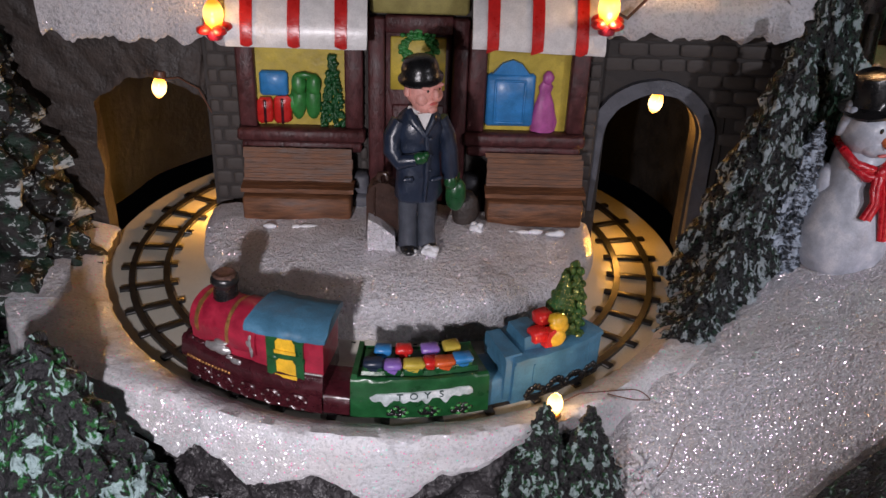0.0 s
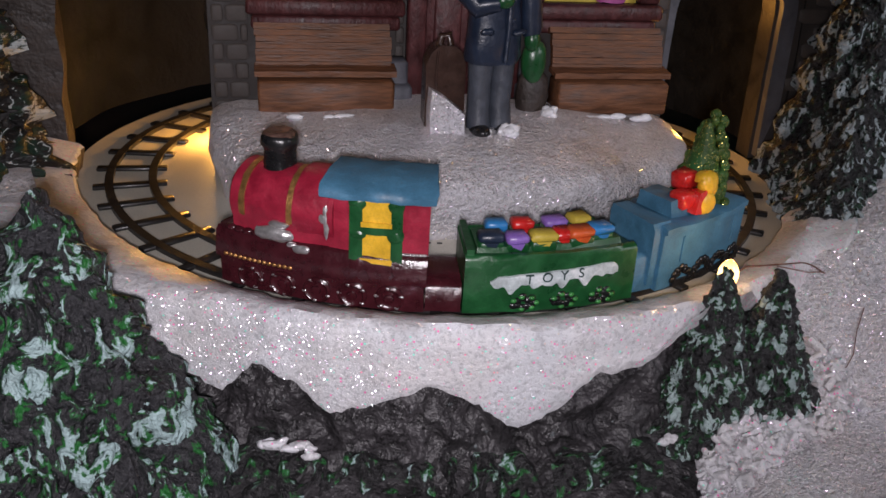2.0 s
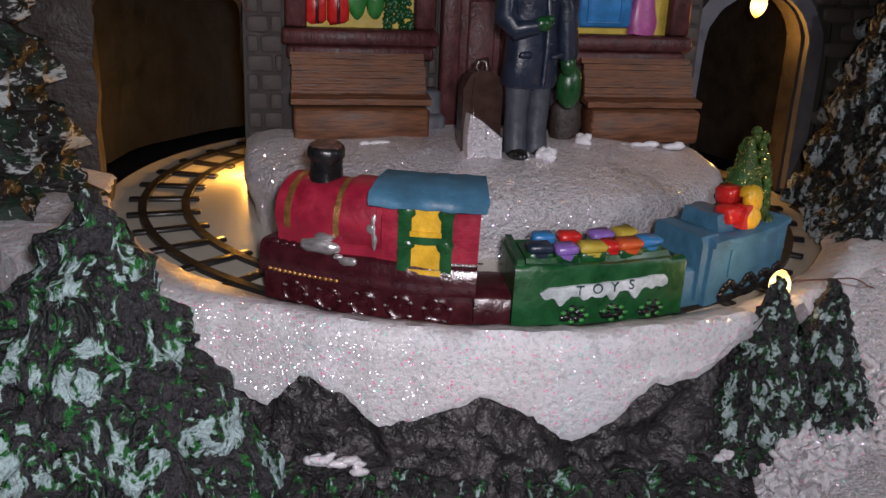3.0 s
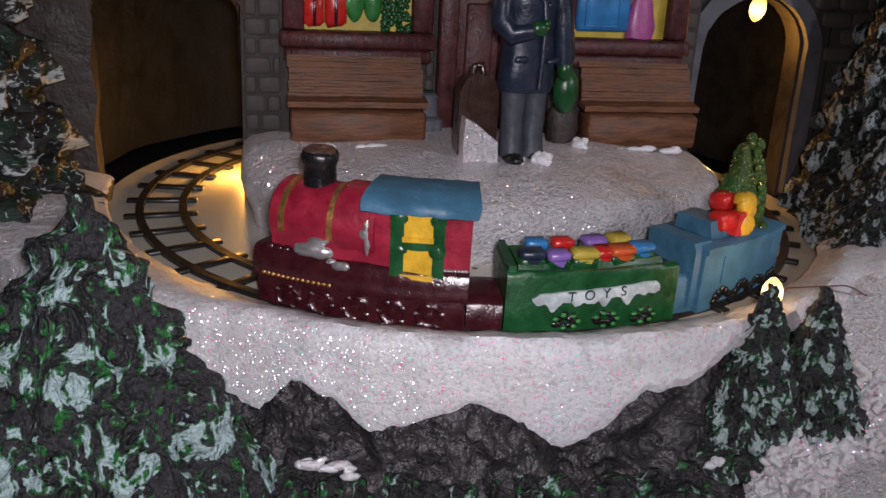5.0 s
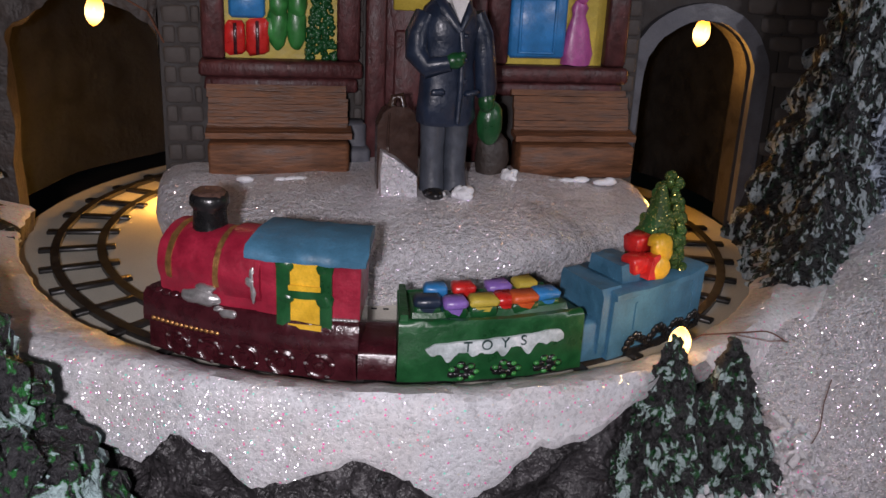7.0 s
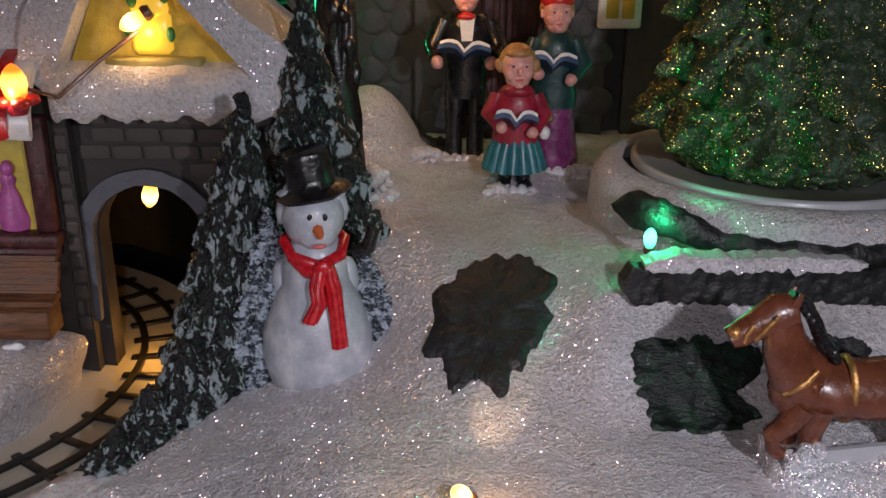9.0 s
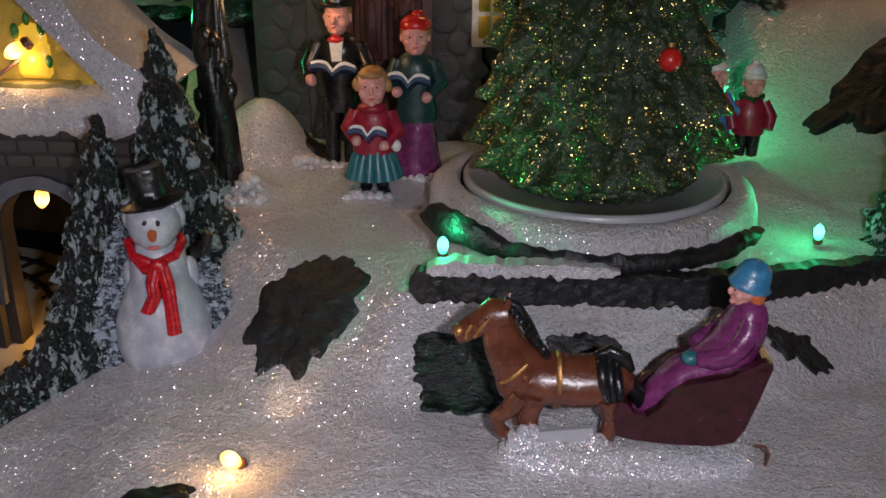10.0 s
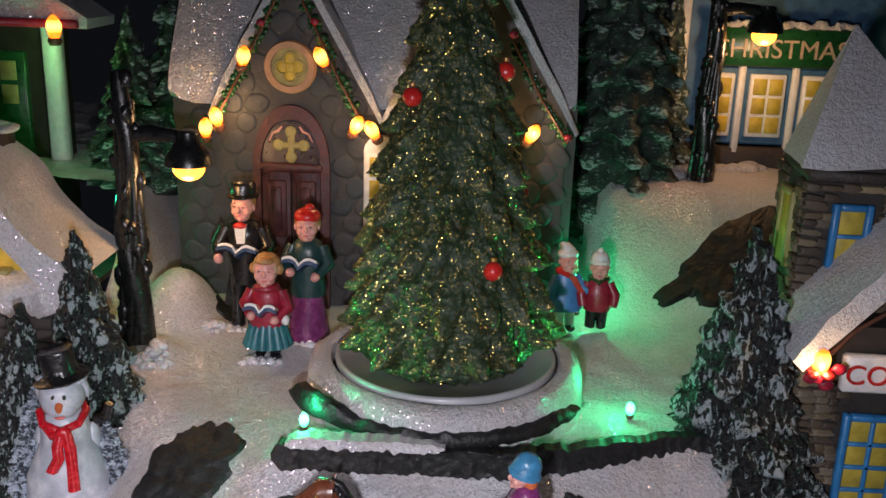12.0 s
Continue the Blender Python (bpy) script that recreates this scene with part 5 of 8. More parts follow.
# benches
def bench(x0, x1, seed):
    t = thing("bench", ((x0 + x1) / 2, 0, 0), "brown wooden slatted bench with snow under its front", "bench", "station benches")
    rnd = random.Random(seed)
    h = (x1 - x0) / 2

    def plank(name, p0, p1, thick, xa, xb):
        c = Clay(BENCHWOOD)
        (ya, za), (yb, zb) = p0, p1
        d = Vector((0, yb - ya, zb - za))
        nrm = Vector((0, -d.z, d.y)).normalized() * thick
        n, vs, fs = 10, [], []
        for i in range(n + 1):
            x = xa + (xb - xa) * i / n
            j = 0.16 * wob(x, za, 2.6, seed) + 0.05
            for y, z, o in ((ya, za, 0), (yb, zb, 0), (yb, zb, 1), (ya, za, 1)):
                vs.append((x, y + nrm.y * o * (1 + j), z + nrm.z * o * (1 + j) + j * 0.7))
        for i in range(n):
            for k in range(4):
                fs.append((i * 4 + k, (i + 1) * 4 + k, (i + 1) * 4 + (k + 1) % 4, i * 4 + (k + 1) % 4))
        fs += [(0, 1, 2, 3), tuple(n * 4 + k for k in (3, 2, 1, 0))]
        c.faces(vs, fs)
        return part(name, c, t)

    for k in range(7):
        a, b = k / 7, (k + 0.95) / 7
        e = rnd.uniform(-0.3, 0.3)
        plank("back_slat", (37.6 - 6.0 * (1 - a) * 0.6 - 1.0, 6.6 + 8.6 * a), (37.6 - 6.0 * (1 - b) * 0.6 - 1.0, 6.6 + 8.6 * b), 1.4, -h + e, h + e)
    for k in range(3):
        a, b = k / 3, (k + 0.92) / 3
        plank("seat_slat", (33.0 - 5.2 * a, 6.6 - 0.5 * a), (33.0 - 5.2 * b, 6.6 - 0.5 * b), -1.2, -h - 0.3, h + 0.6)
    c = Clay(BENCHWOOD)
    c.box(-h + 0.2, h, 26.2, 34, -1.5, 5.6, 0.6)
    c.roughen(0.35, 1.6, seed)
    part("seat_box", c, t)
    c = Clay(WHITEPAINT)
    for k in range(9):
        c.ball((rnd.uniform(-h * 0.5, h * 0.6), 22.6, -0.9 + rnd.uniform(-0.4, 0.3)), (rnd.uniform(1.2, 2.4), 0.8, 0.7), 8, 5)
    part("snow_edge", c, t, "white snow lumps along the bench front")
    return t


bench(-45.2, -17.0, 3)
bench(18.2, 43.6, 5)

# eaves and roof of the station with hanging snow


def eave(x0, x1, y0, y1, zt, zb, seed, name="snow_eave"):
    clay = Clay(EAVESNOW)
    n, vs, fs = int((x1 - x0) * 1.6), [], []
    for i in range(n + 1):
        x = x0 + (x1 - x0) * i / n
        low = zb + 2.4 * wob(x, 0, 4.6, seed) - 1.6 * abs(wob(x, 0, 2.2, seed + 2))
        j = 0.7 * wob(x, 1, 6, seed + 5)
        vs += [(x, y1, zt + 1), (x, (y0 + y1) / 2, zt + 0.6 + j), (x, y0 + 1.4, zt - 1.0 + j), (x, y0 + j * 0.6, (zt + zb) / 2), (x, y0 + 0.5, low + 1.4), (x, y0 + 1.6, low), (x, y0 + 3.4, low + 1.6), (x, y1, zb + 2)]
    for i in range(n):
        for k in range(7):
            fs.append((i * 8 + k, (i + 1) * 8 + k, (i + 1) * 8 + k + 1, i * 8 + k + 1))
    fs += [tuple(range(8)), tuple(n * 8 + k for k in range(8))[::-1]]
    clay.faces(vs, fs)
    return tagged(part(name, clay), "thick snow hanging from the station eave", "snow", "", "structure")


eave(46.5, 97.5, 35.5, 46, 58, 47.5, 3)
eave(-92, -46.5, 33, 46, 62, 44, 8)
clay = Clay(EAVESNOW)
clay.slab([(-60, 62), (48, 62), (40, 96), (-52, 96)], 40, 46)
clay.roughen(0.8, 8, 3)
setting("station_roof", clay, "snow-covered main roof of the station")

# dormer wing above the east tunnel
wing = thing("station_wing", (0, 0, 0), "snow-roofed gabled wing of the station with a lit lantern window", "house")
c = Clay(YELLOW)
c.slab([(48, 56), (88, 56), (63, 90)], 44.5, 47)
part("gable_wall", c, wing, "ochre painted gable")
for sgn, x_low, x_top in ((-1, 44, 62), (1, 96, 62)):
    c = Clay(EAVESNOW)
    n = 14
    vs, fs = [], []
    for i in range(n + 1):
        q = i / n
        x, z = x_low + (x_top - x_low) * q, 55 + 38 * q
        th = 6.5 + 1.4 * math.sin(q * 9 + sgn)
        for k in range(9):
            y = 36.5 + k * 4.6
            w = 0.9 * wob(x, y, 7, 4)
            vs.append((x + sgn * (th * 0.75) + w * 0.6, y, z + th * 0.5 + w))
        for k in range(9):
            y = 36.5 + k * 4.6
            vs.append((x - sgn * 2.0, y, z - 2.0))
    for i in range(n):
        for k in range(8):
            b0, b1 = i * 18, (i + 1) * 18
            fs.append((b0 + k, b1 + k, b1 + k + 1, b0 + k + 1))
            fs.append((b0 + 9 + k, b0 + 10 + k, b1 + 10 + k, b1 + 9 + k))
        fs.append((i * 18, i * 18 + 9, (i + 1) * 18 + 9, (i + 1) * 18))
        fs.append((i * 18 + 8, (i + 1) * 18 + 8, (i + 1) * 18 + 17, i * 18 + 17))
    fs += [tuple(range(9)) + tuple(range(17, 8, -1)), tuple(n * 18 + k for k in list(range(9)) + list(range(17, 8, -1)))[::-1]]
    c.faces(vs, fs)
    part("roof_slope", c, wing, "thick white snow on the roof slope")
c = Clay(BROWNROCK)
c.box(52, 70, 62, 72, 80, 98, 1.0)
c.roughen(0.4, 3, 2)
part("chimney", c, wing, "dark brown chimney")
c = Clay(EAVESNOW)
for k in range(9):
    c.ball((52 + 2.3 * k, 66, 98.5), (3.0, 6.0, 2.0 + 0.5 * math.sin(k * 2.1)), 12, 8)
c.roughen(0.4, 3, 4)
part("chimney_snow", c, wing, "white snow cap on the chimney")
c = Clay(OLIVE)
c.box(58, 79, 40.5, 45.5, 57.5, 60, 0.5)
part("window_ledge", c, wing)
c = Clay(LITWINDOW)
c.box(63.5, 72.5, 42.4, 45, 60.5, 70, 1.2)
c.ball((68, 43.6, 70.5), (4.2, 1.5, 4.0))
part("lantern_pane", c, wing, "glowing yellow lantern pane")
c = Clay(LGREEN)
for x, z, s_ in ((63.6, 66, 2.2), (64.6, 72.5, 2.0), (72.4, 65, 1.7), (71.6, 73.5, 2.0), (68, 75.5, 1.6)):
    c.ball((x, 42.6, z), (s_ * 0.6, 0.8, s_), 8, 6)
part("lantern_trim", c, wing, "green trim round the lantern")

# ---- toy train on the track ----
TR = 66.6


class Bent(Clay):
    """A Clay built along u (back), v (outwards), w (up), then bent round the track."""

    def bar(self, u0, u1, prof, segs=8, taper0=None):
        q = len(prof)
        vs, fs = [], []
        for i in range(segs + 1):
            u = u0 + (u1 - u0) * i / segs
            for v, w in prof:
                s = taper0 if (taper0 and i == 0) else 1.0
                vs.append((u, v * s, w))
        for i in range(segs):
            for k in range(q):
                fs.append((i * q + k, (i + 1) * q + k, (i + 1) * q + (k + 1) % q, i * q + (k + 1) % q))
        fs += [tuple(range(q)), tuple(segs * q + k for k in range(q))[::-1]]
        self.faces(vs, fs)
        return self

    def bend(self, theta):
        for v in self.bm.verts:
            a, r = radians(theta) + v.co.x / TR, TR + v.co.y
            v.co = Vector((CX + r * math.cos(a), CY + r * math.sin(a), v.co.z))
        return self


def rounded(hw, w0, w1, b=0.8):
    return [(-hw, w0), (hw, w0), (hw, w1 - b), (hw - b, w1), (-hw + b, w1), (-hw, w1 - b)]


def circle_prof(r, w, n=18, sq=1.0):
    return [(r * math.cos(2 * math.pi * i / n), w + r * sq * math.sin(2 * math.pi * i / n)) for i in range(n)]


FRONT = -128.2
B0 = TZ + 1.1
WORNTOP = paint("worn_copper_paint", (0.16, 0.09, 0.07), 0.35, 0.5, 1.2, 0.6, metal=0.5, wear=(0.02, 0.015, 0.015))
VIOLET = paint("violet_gift_paint", (0.22, 0.12, 0.42), 0.4, 0.25, 2)
GIFTORANGE = paint("orange_red_gift_paint", (0.55, 0.09, 0.02), 0.4, 0.25, 2)
SIGNSNOW = paint("greyed_sign_snow_paint", (0.5, 0.56, 0.57), 0.5, 0.35, 2.2, 0.5, second=(0.72, 0.74, 0.76))
TREETINSEL = glitter_green("gold_flecked_wagon_tree", 2.4)
loco = thing("toy_locomotive", (0, 0, 0), "red toy steam locomotive with blue roof on the round track", "toy train")


def tp_(name, clay, label="", parent=None):
    return part(name, clay.bend(FRONT), parent or loco, label)


CT = -7.0      # top of the locomotive's chassis
c = Bent(DARKRED)
c.bar(0.0, 32, [(-6.4, B0), (6.7, B0), (6.5, B0 + 4.6), (-6.3, B0 + 4.6)], 14)
c.bar(-0.8, 32.3, [(-6.7, B0 + 4.5), (6.9, B0 + 4.5), (7.0, B0 + 5.4), (6.6, CT - 0.7), (6.0, CT), (-6.0, CT), (-6.5, CT - 0.7), (-6.8, B0 + 5.2)], 14)
c.bar(-1.9, 0.4, [(-5.0, B0 + 1.0), (5.4, B0 + 1.0), (5.8, CT - 1.2), (4.8, CT - 0.4), (-4.6, CT - 0.4), (-5.4, CT - 1.2)], 3, 0.82)
for k in range(7):      # rounded clods moulded along the footplate
    c.ball((1.6 + 1.5 * k, 5.6, CT + 0.1), (1.1, 0.9, 0.6), 8, 6)
c.roughen(0.2, 1.7, 4)
chassis = tp_("chassis", c, "dark oxblood chassis")
for k in range(5):
    w = Bent(DARKRED)
    w.lathe([(2.2, 0), (2.2, 0.5), (1.8, 0.8), (1.5, 0.5), (0.8, 0.5), (0.7, 0.9), (0.2, 1.0)], 16, Matrix.Translation((5.4 + k * 5.4, 6.35, B0 + 2.0)) @ Matrix.Rotation(radians(-90), 4, "X"))
    w.use(SILVER)
    for j in range(5):
        w.ball((5.4 + k * 5.4 + 1.9 * math.cos(j * 1.3 + k), 7.0, B0 + 2.0 + 1.8 * math.sin(j * 1.3 + k)), (0.38, 0.13, 0.24), 6, 4)
    w.roughen(0.15, 1.2, k)
    tp_("wheel", w, "moulded wheel with silver wear", chassis)
for k in range(14):
    c = Bent(GOLD)
    c.ball((1.2 + k * 0.84, 7.0, B0 + 5.2), (0.4, 0.3, 0.36), 6, 5)
    tp_("bead", c, "gold bead", chassis)
c = Bent(RED)
c.bar(1.6, 13, circle_prof(5.95, -2.3, 28), 10)
c.ball((2.0, 0, -2.3), (2.3, 5.9, 5.9), 28, 16)
c.bar(2, 20, [(-5.6, CT - 0.3), (5.6, CT - 0.3), (5.95, -2.4), (-5.95, -2.4)], 8)
c.roughen(0.14, 2.2, 3)
tp_("boiler", c, "glossy red boiler")
c = Bent(RED)
c.bar(12.2, 12.9, circle_prof(6.25, -2.2, 28), 1)
c.bar(12.8, 17.6, circle_prof(6.5, -2.1, 28), 3)
c.bar(17.0, 18.6, circle_prof(6.8, -2.0, 28), 1)
c.roughen(0.12, 2.0, 5)
tp_("firebox", c, "red firebox ring in front of the cab")
c = Bent(GOLD)
c.ball((-0.5, 0.4, -2.8), (1.2, 1.6, 1.6), 12, 8)
tp_("nose_knob", c, "gold nose knob")
for u in (3.2, 11.2):
    c = Bent(GOLD)
    c.bar(u, u + 1.0, circle_prof(6.12, -2.3, 30), 1)
    c.roughen(0.12, 0.8, int(u))
    tp_("boiler_band", c, "worn gold band")
c = Bent(BLACK)
c.lathe([(3.0, 1.6), (2.7, 3.4), (2.6, 6.0), (2.7, 6.4), (3.05, 7.0), (3.05, 7.9), (2.8, 8.5), (2.2, 8.7), (1.6, 8.2)], 20, Matrix.Translation((7.2, 0, 0)), 1, 1, 0.02)
c.use(WORNTOP).lathe([(2.7, 8.4), (2.5, 8.9), (2.1, 9.1), (1.4, 8.7), (0.4, 8.6)], 16, Matrix.Translation((7.2, 0, 0)), 1, 1, 0.05)
c.roughen(0.12, 1.4, 5)
tp_("chimney", c, "black flared chimney with worn brown top")
c = Bent(SILVER)
c.ball((9.2, 6.3, CT + 0.9), (3.2, 0.9, 1.3), 14, 9)
c.ball((10.0, 6.0, CT + 2.5), (1.8, 0.7, 0.7), 10, 6)
c.ball((13.8, 6.5, CT - 0.9), (1.5, 0.5, 0.75), 10, 6)
c.ball((12.2, 6.5, CT - 0.3), (0.8, 0.4, 0.5), 8, 6)
c.roughen(0.4, 1.1, 3)
tp_("piston", c, "worn silver piston")
c = Bent(SILVER)
c.ball((17.6, 6.55, -2.6), (0.5, 0.3, 3.0), 8, 10)
c.ball((17.3, 6.6, -2.0), (0.8, 0.3, 0.8), 8, 6)
c.roughen(0.3, 0.9, 2)
tp_("pipe", c, "chipped silver upright pipe")
c = Bent(RED)
c.bar(17.8, 32.4, [(-5.9, CT - 0.2), (5.9, CT - 0.2), (6.1, 2.6), (-6.1, 2.6)], 8)
c.roughen(0.14, 2.0, 6)
cab = tp_("cab", c, "red cab")
c = Bent(DGREEN)
for u0, u1, fl in ((21.0, 22.9, -1), (27.0, 28.6, 1)):
    c.bar(u0, u1, [(5.9, CT - 1.2), (6.6, CT - 1.2), (6.7, 2.2), (5.9, 2.2)], 2)
    for z_ in (1.2, -3.8):      # drapery that swells below each lintel
        c.ball(((u0 + u1) / 2 - 0.2 * fl, 6.4, z_), (1.3, 0.45, 1.2), 10, 7)
c.bar(21.4, 28.2, [(5.9, -3.6), (6.65, -3.6), (6.65, -2.4), (5.9, -2.4)], 2)
c.roughen(0.28, 1.1, 8)
tp_("window_frame", c, "green curtained window frame", cab)
for w0, w1 in ((CT - 1.6, -3.6), (-2.4, 2.2)):
    c = Bent(TRAINYELLOW)
    c.bar(22.8, 27.1, [(5.9, w0), (6.5, w0), (6.5, w1), (5.9, w1)], 2)
    c.bar(22.7, 27.2, [(5.9, w0), (6.75, w0), (6.75, w0 + 0.8), (5.9, w0 + 0.8)], 2)
    c.roughen(0.16, 1.2, 9)
    tp_("pane", c, "bright yellow pane", cab)
c = Bent(SILVER)
for k in range(7):
    c.ball((28.8 + 0.5 * k, 6.1, CT + 0.2), (0.5, 0.3, 0.25), 6, 5)
tp_("worn_edge", c, "silver worn lower edge", cab)
c = Bent(STEELBLUE)
c.bar(16.8, 33.4, [(-7.4, 2.2), (-7.6, 3.2), (-6.9, 3.9), (-3.0, 5.2), (2.6, 5.3), (6.7, 3.9), (7.7, 3.0), (7.6, 2.1), (6.9, 1.8), (5.6, 2.4), (-6.0, 2.4)], 10)
c.roughen(0.3, 2.0, 5)
tp_("roof", c, "steel blue roof with worn edges")
c = Bent(DARKRED)
c.bar(32.2, 37.4, [(-5.0, B0), (6.2, B0), (6.2, B0 + 4.0), (5.4, B0 + 4.8), (-4.4, B0 + 4.8), (-5.0, B0 + 4.0)], 3)
c.roughen(0.12, 1.6, 2)
tp_("coupling", c, "dark red coupling block")

green = thing("toy_wagon", (0, 0, 0), "green toy train wagon with snow-covered sign and small gifts", "toy train", "train wagons")
GT0, GT1, GZT = 37.6, 64.8, -6.5
c = Bent(DGREEN)
c.bar(GT0, GT1, [(-6.2, B0), (6.5, B0), (6.7, GZT - 0.8), (6.3, GZT), (5.5, GZT + 0.1), (5.0, GZT - 0.5), (-5.0, GZT - 0.5), (-5.6, GZT + 0.1), (-6.2, GZT - 0.6)], 16)
c.bar(GT0 + 0.2, GT0 + 1.4, [(-6.0, GZT - 1), (6.3, GZT - 1), (6.1, GZT + 1.0), (-5.8, GZT + 1.0)], 2)
c.bar(GT0 + 2, GT1 - 1.6, [(-4.6, GZT - 0.8), (4.6, GZT - 0.8), (4.0, GZT + 0.5), (-4.0, GZT + 0.5)], 12)
c.roughen(0.22, 2, 11)
wagon = tp_("body", c, "glossy bottle green body", green)
for k, (u, v_, mt, s_) in enumerate(((41.8, 2.6, NAVY, 1.15), (45.8, 3.0, VIOLET, 1.0), (50.0, 3.0, YELLOW, 1.2), (56.4, 2.8, GIFTORANGE, 1.25), (53.6, 2.2, BRIGHTRED, 0.9), (60.2, 2.2, BLUE, 1.2), (43.6, -2.2, BLUE, 1.1), (48.2, -2.4, BRIGHTRED, 1.1), (54.0, -2.2, VIOLET, 1.2), (59.0, -2.6, YELLOW, 1.1))):
    c = Bent(DGREEN)
    h_ = GZT + 1.6 + 0.9 * s_
    c.box(u - 1.65 * s_, u + 1.65 * s_, v_ - 1.5, v_ + 1.5, GZT - 0.6, h_ - 1.3, 0.3)
    c.use(mt).box(u - 1.75 * s_, u + 1.75 * s_, v_ - 1.6, v_ + 1.6, h_ - 1.6, h_, 0.45)
    c.use(mt).slab([(u - 1.1 * s_, h_ - 1.4), (u + 0.9 * s_, h_ - 1.4), (u + 0.5 * s_, h_ - 2.1 - 0.3 * (k % 2)), (u - 0.6 * s_, h_ - 2.0)], v_ + 1.2, v_ + 1.6)
    c.roughen(0.25, 1.3, k)
    tp_("gift", c, "small painted gift box", green)
c = Bent(SIGNSNOW)
us = [41.4 + 0.25 * k for k in range(81)]
vs, fs = [], []
for u in us:
    rise = 0.06 * (u - 41)
    w1 = -9.9 + rise + 0.35 * wob(u, 0, 2.5, 2)
    w0 = -11.9 + rise - 3.4 * max(0, wob(u, 0, 1.9, 7) + 0.12) - 0.3 * wob(u, 0, 0.8, 4)
    e = min(1, (u - 41.2) / 1.4, (61.8 - u) / 1.0)
    mid = (w1 + w0) / 2
    vs += [(u, 6.2, mid + (w0 - mid) * e), (u, 7.0, mid + (w0 - mid) * e * 0.86), (u, 7.12, mid), (u, 7.0, mid + (w1 - mid) * e * 0.86), (u, 6.2, mid + (w1 - mid) * e)]
for k in range(len(us) - 1):
    for j in range(4):
        fs.append((k * 5 + j, (k + 1) * 5 + j, (k + 1) * 5 + j + 1, k * 5 + j + 1))
c.faces(vs, fs)
sign = tp_("snow_sign", c, "greyish white snow patch carrying the word TOYS", wagon)
for ch, u in zip("TOYS", (47.2, 49.9, 52.5, 55.2)):
    cu = bpy.data.curves.new("letter", "FONT")
    cu.body, cu.size, cu.extrude, cu.align_x, cu.align_y = ch, 2.3 * M, 0.12 * M, "CENTER", "CENTER"
    tmp = bpy.data.objects.new("letter", cu)
    me = bpy.data.meshes.new_from_object(tmp)
    bpy.data.objects.remove(tmp)
    me.materials.clear()
    me.materials.append(DTEAL)
    ob = new("letter", me)
    ob.parent = sign
    a = radians(FRONT) + u / TR
    ob.matrix_basis = Matrix.Translation(((CX + (TR + 7.08) * math.cos(a)) * M, (CY + (TR + 7.08) * math.sin(a)) * M, (-10.9 + 0.06 * (u - 41)) * M)) @ Matrix.Rotation(a + math.pi / 2, 4, "Z") @ Matrix.Rotation(math.pi / 2, 4, "X")
rnd = random.Random(19)
for k in range(3):
    c = Bent(BLACK)
    for q in range(16):
        a = q * 0.9
        c.ball((46.8 + k * 6.2 + 2.0 * math.cos(a) * rnd.uniform(0.4, 1), 6.5, B0 + 1.5 + 1.3 * math.sin(a) * rnd.uniform(0.4, 1)), (0.7, 0.45, 0.6), 7, 5)
        if q % 3 == 0:
            c.use(LGREEN).ball((46.8 + k * 6.2 + 1.8 * math.cos(a), 6.75, B0 + 1.6 + 1.1 * math.sin(a)), (0.5, 0.4, 0.4), 6, 5)
            c.use(BLACK)
    tp_("wheel", c, "dark wheel with green and white flecks", wagon)

blue = thing("toy_wagon", (0, 0, 0), "blue toy train wagon carrying gifts and a small glittering tree", "toy train", "train wagons")
BT0, BZT = 70.2, -4.6
c = Bent(STEELBLUE)
c.bar(65.2, 71, rounded(5.2, B0, -9.6), 3)
c.bar(BT0, 92.6, [(-6.2, B0), (6.2, B0), (6.4, BZT - 1.6), (6.9, BZT - 1.4), (6.9, BZT - 0.5), (6.1, BZT), (-5.8, BZT), (-6.4, BZT - 0.8)], 14)
c.bar(BT0 - 1.6, BT0 + 2.0, [(-5.4, B0 + 1), (5.6, B0 + 1), (5.8, BZT - 0.6), (5.2, BZT + 0.4), (-5.2, BZT + 0.4), (-5.6, BZT - 0.6)], 3)
c.bar(BT0 + 3.4, BT0 + 8.6, [(-4.4, BZT - 0.5), (4.2, BZT - 0.5), (3.4, BZT + 2.8), (-3.8, BZT + 2.8)], 3)
for u0, u1 in ((74.6, 75.1), (89.0, 89.5)):
    c.bar(u0, u1, [(6.0, B0 + 4.4), (6.6, B0 + 4.4), (6.6, BZT - 2.6), (6.0, BZT - 2.6)], 1)
c.roughen(0.25, 2.2, 12)
body_ = tp_("body", c, "steel blue body", blue)
rnd = random.Random(3)
for k in range(4):
    c = Bent(BLACK)
    for q in range(15):
        a = q * 0.42
        c.ball((75.6 + k * 4.9 + 2.1 * math.cos(a), 6.45, B0 + 0.9 + 2.4 * abs(math.sin(a)) * rnd.uniform(0.6, 1)), (rnd.uniform(0.4, 0.9), 0.4, rnd.uniform(0.5, 0.9)), 7, 5)
    tp_("wheel", c, "black painted wheel lumps", body_)
c = Bent(BLACK)
c.bar(73.4, 92.4, [(5.6, B0), (6.7, B0), (6.6, B0 + 1.0), (5.6, B0 + 1.2)], 10)
c.roughen(0.3, 1.2, 7)
tp_("dark_trim", c, "black painted lower edge", body_)
c = Bent(BRIGHTRED)
c.box(75.2, 79.2, 1.2, 4.8, BZT + 1.0, BZT + 4.2, 0.5)
c.slab([(77.4, BZT + 0.4), (79.4, BZT + 0.2), (80.2, BZT + 4.4), (78.2, BZT + 4.2)], 3.6, 5.6)
c.box(77.8, 81.4, -1.0, 2.6, BZT + 3.4, BZT + 6.6, 0.5)
c.roughen(0.3, 1.6, 2)
